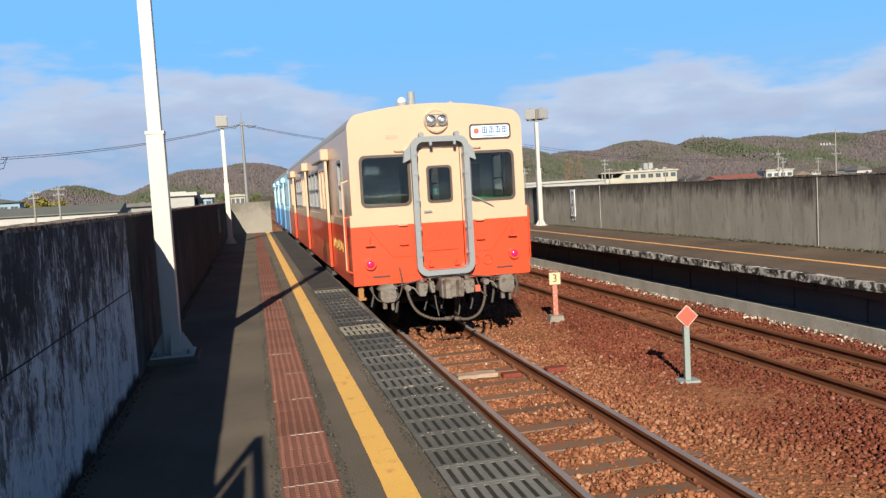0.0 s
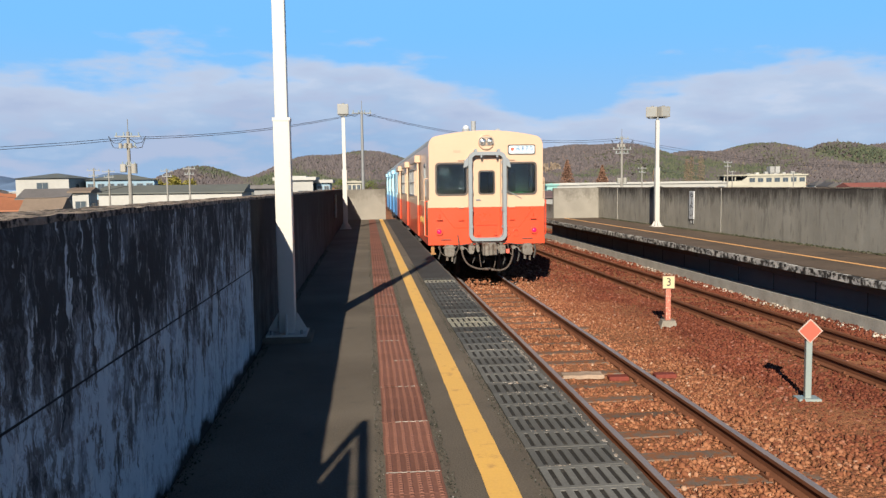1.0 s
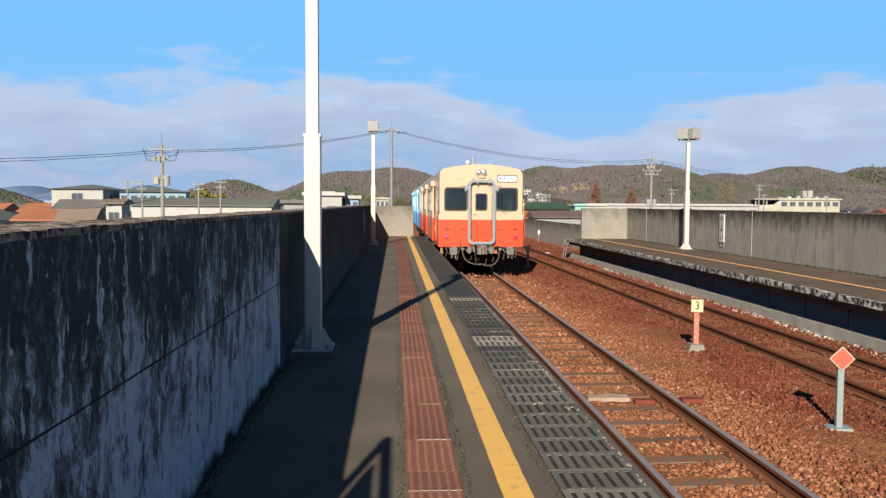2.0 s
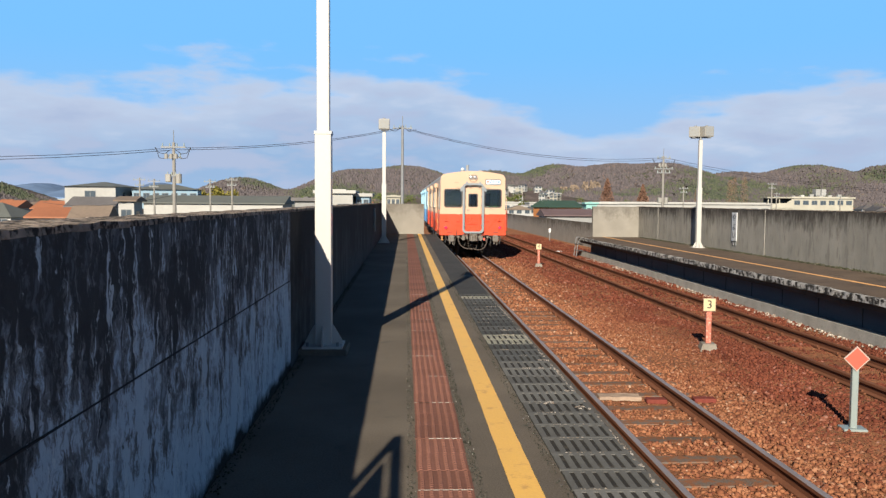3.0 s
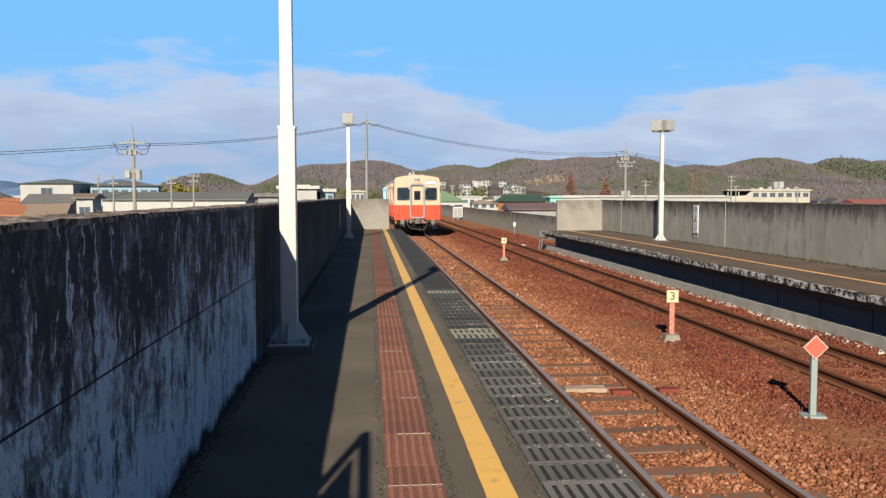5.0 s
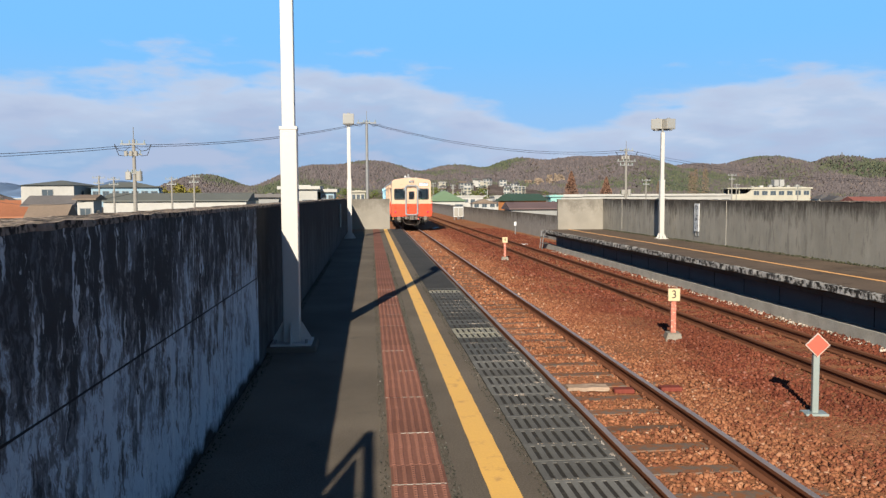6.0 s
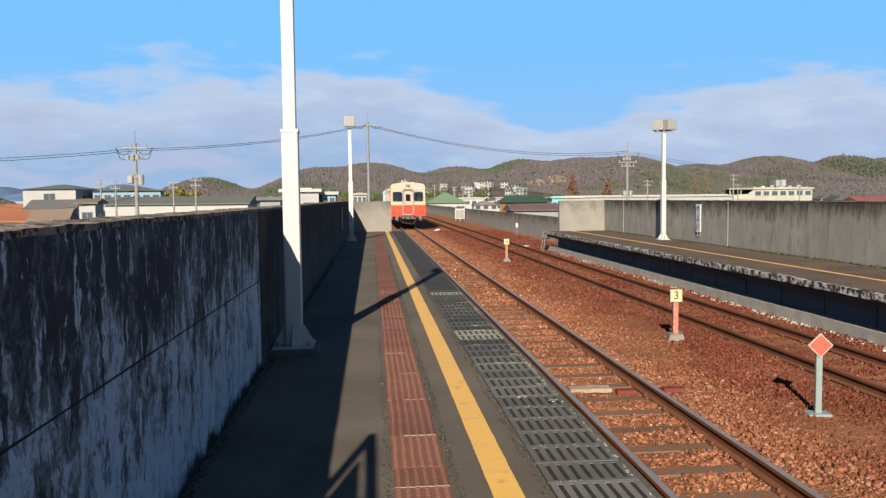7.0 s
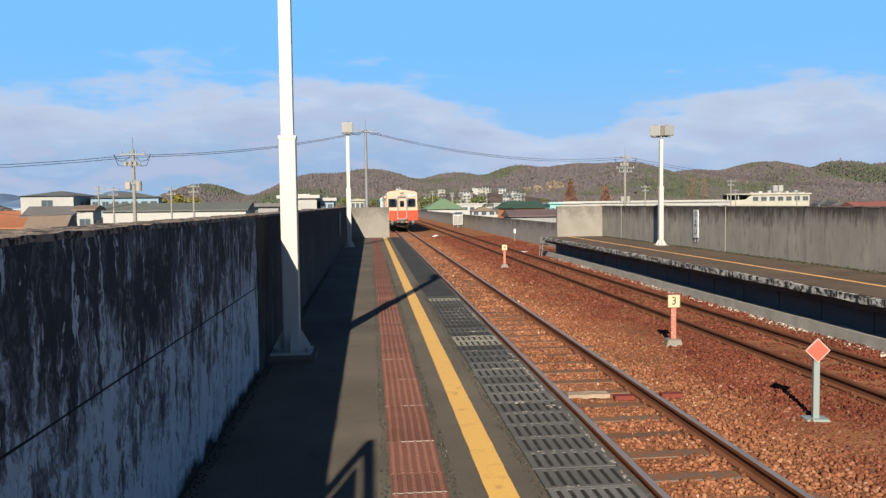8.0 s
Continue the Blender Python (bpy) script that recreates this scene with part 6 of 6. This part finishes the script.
def wire(pts, sag, r, label):
    line = []
    for (a, b), s in zip(zip(pts, pts[1:]), sag):
        a, b = Vector(a), Vector(b)
        line += [a.lerp(b, i / 12) - Vector((0, 0, 4 * s * i / 12 * (1 - i / 12))) for i in range(0 if not line else 1, 13)]
    bm = bmesh.new()
    rings = []
    for k, q in enumerate(line):
        d = (line[min(k + 1, len(line) - 1)] - line[max(k - 1, 0)]).normalized()
        u = d.cross(Vector((0, 0, 1))).normalized()
        v = u.cross(d)
        rings.append([bm.verts.new(q + (u * math.cos(a) + v * math.sin(a)) * r) for a in (0, 2.09, 4.19)])
    for p, q in zip(rings, rings[1:]):
        for i in range(3):
            bm.faces.new((p[i], p[(i + 1) % 3], q[(i + 1) % 3], q[i]))
    return tagged(part("power_line", bm, CABLE), label, "cable")


for dz, dy in ((0.0, 0.0), (-0.22, 0.4)):
    wire([(-60, 40 + dy, 6.0 + dz * 1.5), (-17.05, 60 + dy, 5.35 + dz * 0.5), (-0.3, 75 + dy, 8.45 + dz * 0.3), (29.4, 90 + dy, 6.75 + dz), (90, 118 + dy, 4.0 + dz)], (1.6, 0.5, 1.2, 1.5), 0.021, "black overhead power line slung between utility poles")
wire([(-40, 90, 1.2), (-17.05, 60, 1.9)], (0.6,), 0.02, "thin black service cable")
wire([(29.4, 90, 4.6), (73, 160, 1.8)], (0.5,), 0.025, "thin black cable running down to the school")

# pylon on the ridge
bm = bmesh.new()
for s in (-1, 1):
    for q in (-1, 1):
        rod(bm, (s * 2.5, q * 2.5, 0), (s * 0.4, q * 0.4, 26), 0.25, n=4)
for z in (8, 14, 19, 23):
    box(bm, -4 + z * 0.08, 4 - z * 0.08, -0.2, 0.2, z, z + 0.4)
tagged(part("pylon", bm, STEEL), "grey lattice pylon on the wooded ridge", "pylon").matrix_basis = pose(615, 990, 30)

# ---- wooded hills ----
def wooded(name, low, mid, green, g_at):
    m, n, l, b = nodes_of(name)
    v = stretched(n, l, 1, 1, 1)
    crowns = n.new("ShaderNodeTexVoronoi")
    l.new(v, crowns.inputs["Vector"])
    crowns.inputs["Scale"].default_value = 0.21
    per = n.new("ShaderNodeSeparateColor")
    l.new(crowns.outputs["Color"], per.inputs[0])
    fine = tex(n, l, "Noise", v, 0.55, 6.0, 0.65)
    big = tex(n, l, "Noise", v, 0.0075, 5.0)
    k = calc(n, l, "ADD", calc(n, l, "MULTIPLY", per.outputs[0], 0.12), big)
    brown = blend(n, l, per.outputs[1], low, mid)
    c = blend(n, l, ramp(n, l, k, [(g_at, (0, 0, 0)), (g_at + 0.10, (1, 1, 1))]), brown, green)
    sc = n.new("ShaderNodeVectorMath")
    sc.operation = "SCALE"
    l.new(c, sc.inputs[0])
    l.new(calc(n, l, "ADD", calc(n, l, "MULTIPLY", fine, 0.9), 0.6), sc.inputs["Scale"])
    l.new(sc.outputs[0], b.inputs["Base Color"])
    b.inputs["Roughness"].default_value = 1.0
    b.inputs["Specular IOR Level"].default_value = 0.0
    lift(n, l, b, fine, 0.25, 1.0)
    return m


def hills(name, bumps, x0, x1, y0, y1, step, rough, material, label):
    nx, ny = int((x1 - x0) / step) + 1, int((y1 - y0) / step) + 1
    xs, ys = np.linspace(x0, x1, nx), np.linspace(y0, y1, ny)
    gx, gy = np.meshgrid(xs, ys)
    z = hill_height(gx, gy, bumps)
    flat = np.clip(z / 8.0, 0, 1)
    jit = np.array([[noise.noise((x * 0.14, y * 0.14, 0)) * 0.7 + noise.noise((x * 0.012, y * 0.012, 4)) * 0.8 for x in xs] for y in ys])
    jit += np.random.default_rng(3).uniform(-0.2, 0.2, jit.shape)
    z = z + jit * rough * flat - 7.5
    co = np.stack([gx, gy, z], -1).reshape(-1, 3)
    i = np.arange((ny - 1) * nx).reshape(ny - 1, nx)[:, :-1].reshape(-1)
    f = np.stack([i, i + 1, i + nx + 1, i + nx], -1)
    me = bpy.data.meshes.new(name)
    me.from_pydata(co.tolist(), [], f.tolist())
    me.materials.append(material)
    return tagged(new(name, me), label, "hills", kind="structure")


WOODS = wooded("bare_winter_woods", (0.066, 0.054, 0.052), (0.090, 0.074, 0.070), (0.050, 0.058, 0.036), 0.555)
hills("wooded_hill", BUMPS, -760, 1140, 560, 1090, 6.0, 2.0, WOODS, "low hills covered in bare brown and evergreen woods")


def canopy(name, count, material, label):
    """Tree crowns, a few metres wide each, crowded over the slopes that face the line."""
    r = np.random.default_rng(11)
    px, py = r.uniform(-700, 1060, count * 2), r.uniform(690, 1030, count * 2)
    pz = hill_height(px, py, BUMPS)
    ok = (pz > 1.5 + r.uniform(0, 2, count * 2) + np.where((px > 40) & (px < 150) & (py < 720), 14.0, 0.0)) & (np.abs(px / py) < 1.05)
    px, py, pz = px[ok][:count], py[ok][:count], pz[ok][:count]
    k = len(px)
    base = np.array([(1, 0, -0.5), (0.31, 0.95, -0.5), (-0.81, 0.59, -0.5), (-0.81, -0.59, -0.5), (0.31, -0.95, -0.5), (0, 0, 0.8)])
    tri = np.array([(i, (i + 1) % 5, 5) for i in range(5)])
    v = base[None] * r.uniform(0.75, 1.25, (k, 6, 1)) * (r.uniform(1.2, 2.6, (k, 1, 1)) * r.uniform(0.8, 1.25, (k, 1, 3)))
    a = r.uniform(0, 6.28, k)
    x = v[:, :, 0] * np.cos(a)[:, None] - v[:, :, 1] * np.sin(a)[:, None]
    y = v[:, :, 0] * np.sin(a)[:, None] + v[:, :, 1] * np.cos(a)[:, None]
    co = np.stack([x + px[:, None], y + py[:, None], v[:, :, 2] + (pz - 7.5 + r.uniform(0.0, 1.6, k))[:, None]], -1).reshape(-1, 3)
    f = (tri[None] + (np.arange(k) * 6)[:, None, None]).reshape(-1, 3)
    me = bpy.data.meshes.new(name)
    me.from_pydata(co.tolist(), [], f.tolist())
    me.materials.append(material)
    return tagged(new(name, me), label, "woods", kind="stuff")


def crown_colours(name):
    """Bare brown crowns with stands of evergreens among them; the browns hold some blue as painted haze."""
    m, n, l, b = nodes_of(name)
    g = n.new("ShaderNodeNewGeometry")
    one = g.outputs["Random Per Island"]
    big = tex(n, l, "Noise", stretched(n, l, 1, 1, 2.0), 0.0085, 4.0, 0.6)
    brown = ramp(n, l, one, [(0.0, (0.068, 0.060, 0.063)), (0.5, (0.086, 0.075, 0.078)), (0.9, (0.102, 0.088, 0.090)), (1.0, (0.118, 0.090, 0.078))])
    green = ramp(n, l, one, [(0.0, (0.042, 0.052, 0.038)), (0.6, (0.060, 0.070, 0.046)), (1.0, (0.082, 0.086, 0.055))])
    k = calc(n, l, "ADD", big, calc(n, l, "MULTIPLY", calc(n, l, "SUBTRACT", one, 0.5), 0.10))
    l.new(blend(n, l, ramp(n, l, k, [(0.51, (0, 0, 0)), (0.57, (1, 1, 1))]), brown, green), b.inputs["Base Color"])
    b.inputs["Roughness"].default_value = 1.0
    b.inputs["Specular IOR Level"].default_value = 0.0
    return m


canopy("hill_woods", 74000, crown_colours("winter_crowns"), "dense bare brown and evergreen tree crowns on the hills")
# pale cut rock on the slope
ROCK = surface("pale_ochre_rock", (0.19, 0.145, 0.108), 0.95, 0.6, 0.12, 0.35, 0.5, dist=0.4, dirt=(0.10, 0.08, 0.065), dirt_at=0.5)
for i, (x, y, w, h) in enumerate(((176, 820, 9, 5), (186, 816, 6, 9), (196, 822, 7, 8), (166, 826, 6, 4), (202, 830, 5, 5))):
    bm = bmesh.new()
    box(bm, -w / 2, w / 2, -3, 3, -4, h)
    bmesh.ops.subdivide_edges(bm, edges=bm.edges[:], cuts=5, use_grid_fill=True)
    for v in bm.verts:
        v.co += noise.noise_vector(v.co * 0.35 + Vector((i * 9, 0, 0))) * 2.4
        v.co.x *= 1.0 - 0.035 * max(v.co.z, 0)
    z = float(hill_height(np.array([float(x)]), np.array([float(y)]), BUMPS)[0]) - 7.5
    tagged(part("rock_face", bm, ROCK), "pale ochre rock face cut into the wooded slope", "rock", "rock faces").matrix_basis = pose(x, y, z)
# distance haze is painted as the blue base colour of these mountains
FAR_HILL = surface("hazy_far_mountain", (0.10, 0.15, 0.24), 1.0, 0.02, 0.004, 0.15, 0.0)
hills("far_mountain", [(-1480, 3900, 84, 160, 400), (-1180, 3900, 92, 170, 400), (-1750, 3900, 86, 200, 400), (-860, 4000, 70, 180, 400), (-2050, 3900, 90, 200, 400)], -2400, -500, 3400, 4200, 25, 4.0, FAR_HILL, "distant mountains behind the town, haze painted as blue")


# ---- trees ----
def tree(x, y, h, w, leaf_m, bark_m, conical, label, leaves=900, seed=1):
    r = random.Random(seed)
    t = thing("tree", label, "tree", at=pose(x, y, G_Z, 0, 0, seed * 40))
    bm = bmesh.new()
    rod(bm, (0, 0, 0), (0, 0, h * 0.95), w * 0.06, 0.03, 8)
    limbs = []
    for i in range(26):
        z = h * (0.2 + 0.72 * i / 26)
        reach = w * (1 - i / 27) if conical else w * math.sin(math.pi * (0.15 + 0.8 * i / 26))
        a = r.uniform(0, 6.28)
        tip = (math.cos(a) * reach * 0.9, math.sin(a) * reach * 0.9, z + reach * (0.45 if conical else 0.3))
        rod(bm, (0, 0, z), tip, w * 0.02, 0.015, 5)
        limbs.append(((0, 0, z), tip))
    part("trunk", bm, bark_m, t)
    verts, faces = [], []
    for i in range(leaves):
        a, b = r.choice(limbs)
        k = r.uniform(0.25, 1.08)
        c = Vector(a).lerp(Vector(b), k) + Vector((r.gauss(0, 1), r.gauss(0, 1), r.gauss(0, 1))) * w * 0.11
        s = w * r.uniform(0.035, 0.085)
        if conical:
            up, turn, out = r.random(), r.uniform(0, 6.283), r.random() ** 0.6
            reach = w * (1 - up) ** 0.85 * out + 0.1 if conical == "cone" else w * (0.45 + 0.55 * math.sin(math.pi * min(0.2 + up * 0.8, 1))) * out
            c = Vector((math.cos(turn) * reach, math.sin(turn) * reach, h * (0.22 + 0.78 * up)))
            s = r.uniform(0.12, 0.34) if conical == "cone" else r.uniform(0.05, 0.16)
        u, v = Vector((r.gauss(0, 1), r.gauss(0, 1), r.gauss(0, 1))).normalized(), Vector((r.gauss(0, 1), r.gauss(0, 1), r.gauss(0, 1))).normalized()
        n0 = len(verts)
        verts += [c - u * s, c + v * s, c + u * s, c - v * s * 0.7]
        faces.append((n0, n0 + 1, n0 + 2, n0 + 3))
    me = bpy.data.meshes.new("crown")
    me.from_pydata([tuple(v) for v in verts], [], faces)
    me.materials.append(leaf_m)
    cr = new("crown", me)
    cr.parent = t
    return t


LEAF_RUST = islands("rusty_needles", [(0.0, (0.12, 0.062, 0.042)), (1.0, (0.20, 0.115, 0.080))])
LEAF_GREEN = islands("evergreen_leaves", [(0.0, (0.035, 0.055, 0.014)), (1.0, (0.12, 0.14, 0.035))])
LEAF_GOLD = islands("olive_gold_leaves", [(0.0, (0.09, 0.085, 0.015)), (1.0, (0.20, 0.17, 0.04))])
BARK = surface("grey_brown_bark", (0.12, 0.09, 0.07), 0.9, 8.0, 1.0, 0.3, 0.3)
for i, (x, y, h, w) in enumerate(((76.9, 300, 17.8, 4.6), (90.7, 300, 15.6, 4.0))):
    tree(x, y, h, w, LEAF_RUST, BARK, "cone", "tall conical tree with rust-brown winter needles", 3600, i + 1)
LEAF_PALE = islands("pale_bare_twigs", [(0.0, (0.13, 0.085, 0.058)), (1.0, (0.22, 0.15, 0.105))])
for i, (x, y, h, w) in enumerate(((124.6, 300, 17.6, 1.5), (127.2, 302, 18.6, 1.6), (130.2, 300, 18.8, 1.8), (113.2, 304, 14.0, 1.3))):
    tree(x, y, h, w, LEAF_PALE, BARK, "poplar", "tall bare poplar with pale brown upright twigs", 2200, i + 1)
for i, (x, y, h, w) in enumerate(((-58, 250, 12.8, 5.2), (-63.2, 250, 11.8, 4.6), (-54, 252, 11.9, 4.4))):
    tree(x, y, h, w, LEAF_GOLD, BARK, False, "broad olive-gold evergreen tree behind the halls", 2600, i + 11)
for i, (x, y, h, w) in enumerate(((64.9, 230, 10.2, 2.4), (68.5, 232, 8.8, 2.0), (23, 330, 12, 6), (35, 420, 13, 7), (60, 430, 13, 7), (150, 300, 9, 5), (160, 300, 8.5, 5), (-9, 300, 12, 5), (-20, 330, 12, 6), (108, 245, 8.6, 3))):
    tree(x, y, h, w, LEAF_GREEN, BARK, False, "dark green rounded evergreen tree", 900, i + 21)
for i in range(14):
    tree(-70 + i * 22 + rng.uniform(-6, 6), rng.uniform(520, 640), rng.uniform(9, 14), rng.uniform(5, 8), LEAF_RUST if i % 3 else LEAF_GREEN, BARK, False, "bare brown winter tree among far houses", 500, i + 41)


# ---- what moves: both railcars run away along the near track ----
RUN = [(0.0, 12.6), (0.5, 16.1), (1.0, 19.6), (1.5, 23.25), (2.0, 27.0), (3.5, 38.3), (4.0, 42.0), (4.5, 45.8), (6.0, 57.2), (6.5, 61.0), (7.0, 65.0), (7.5, 69.0), (8.0, 73.0)]


def motions():
    walk(red_car, [(t, pose(TRACK_A, y, RAIL_Z)) for t, y in RUN])
    walk(blue_car, [(t, pose(TRACK_A, y + LEN + 0.5, RAIL_Z)) for t, y in RUN])


motions()
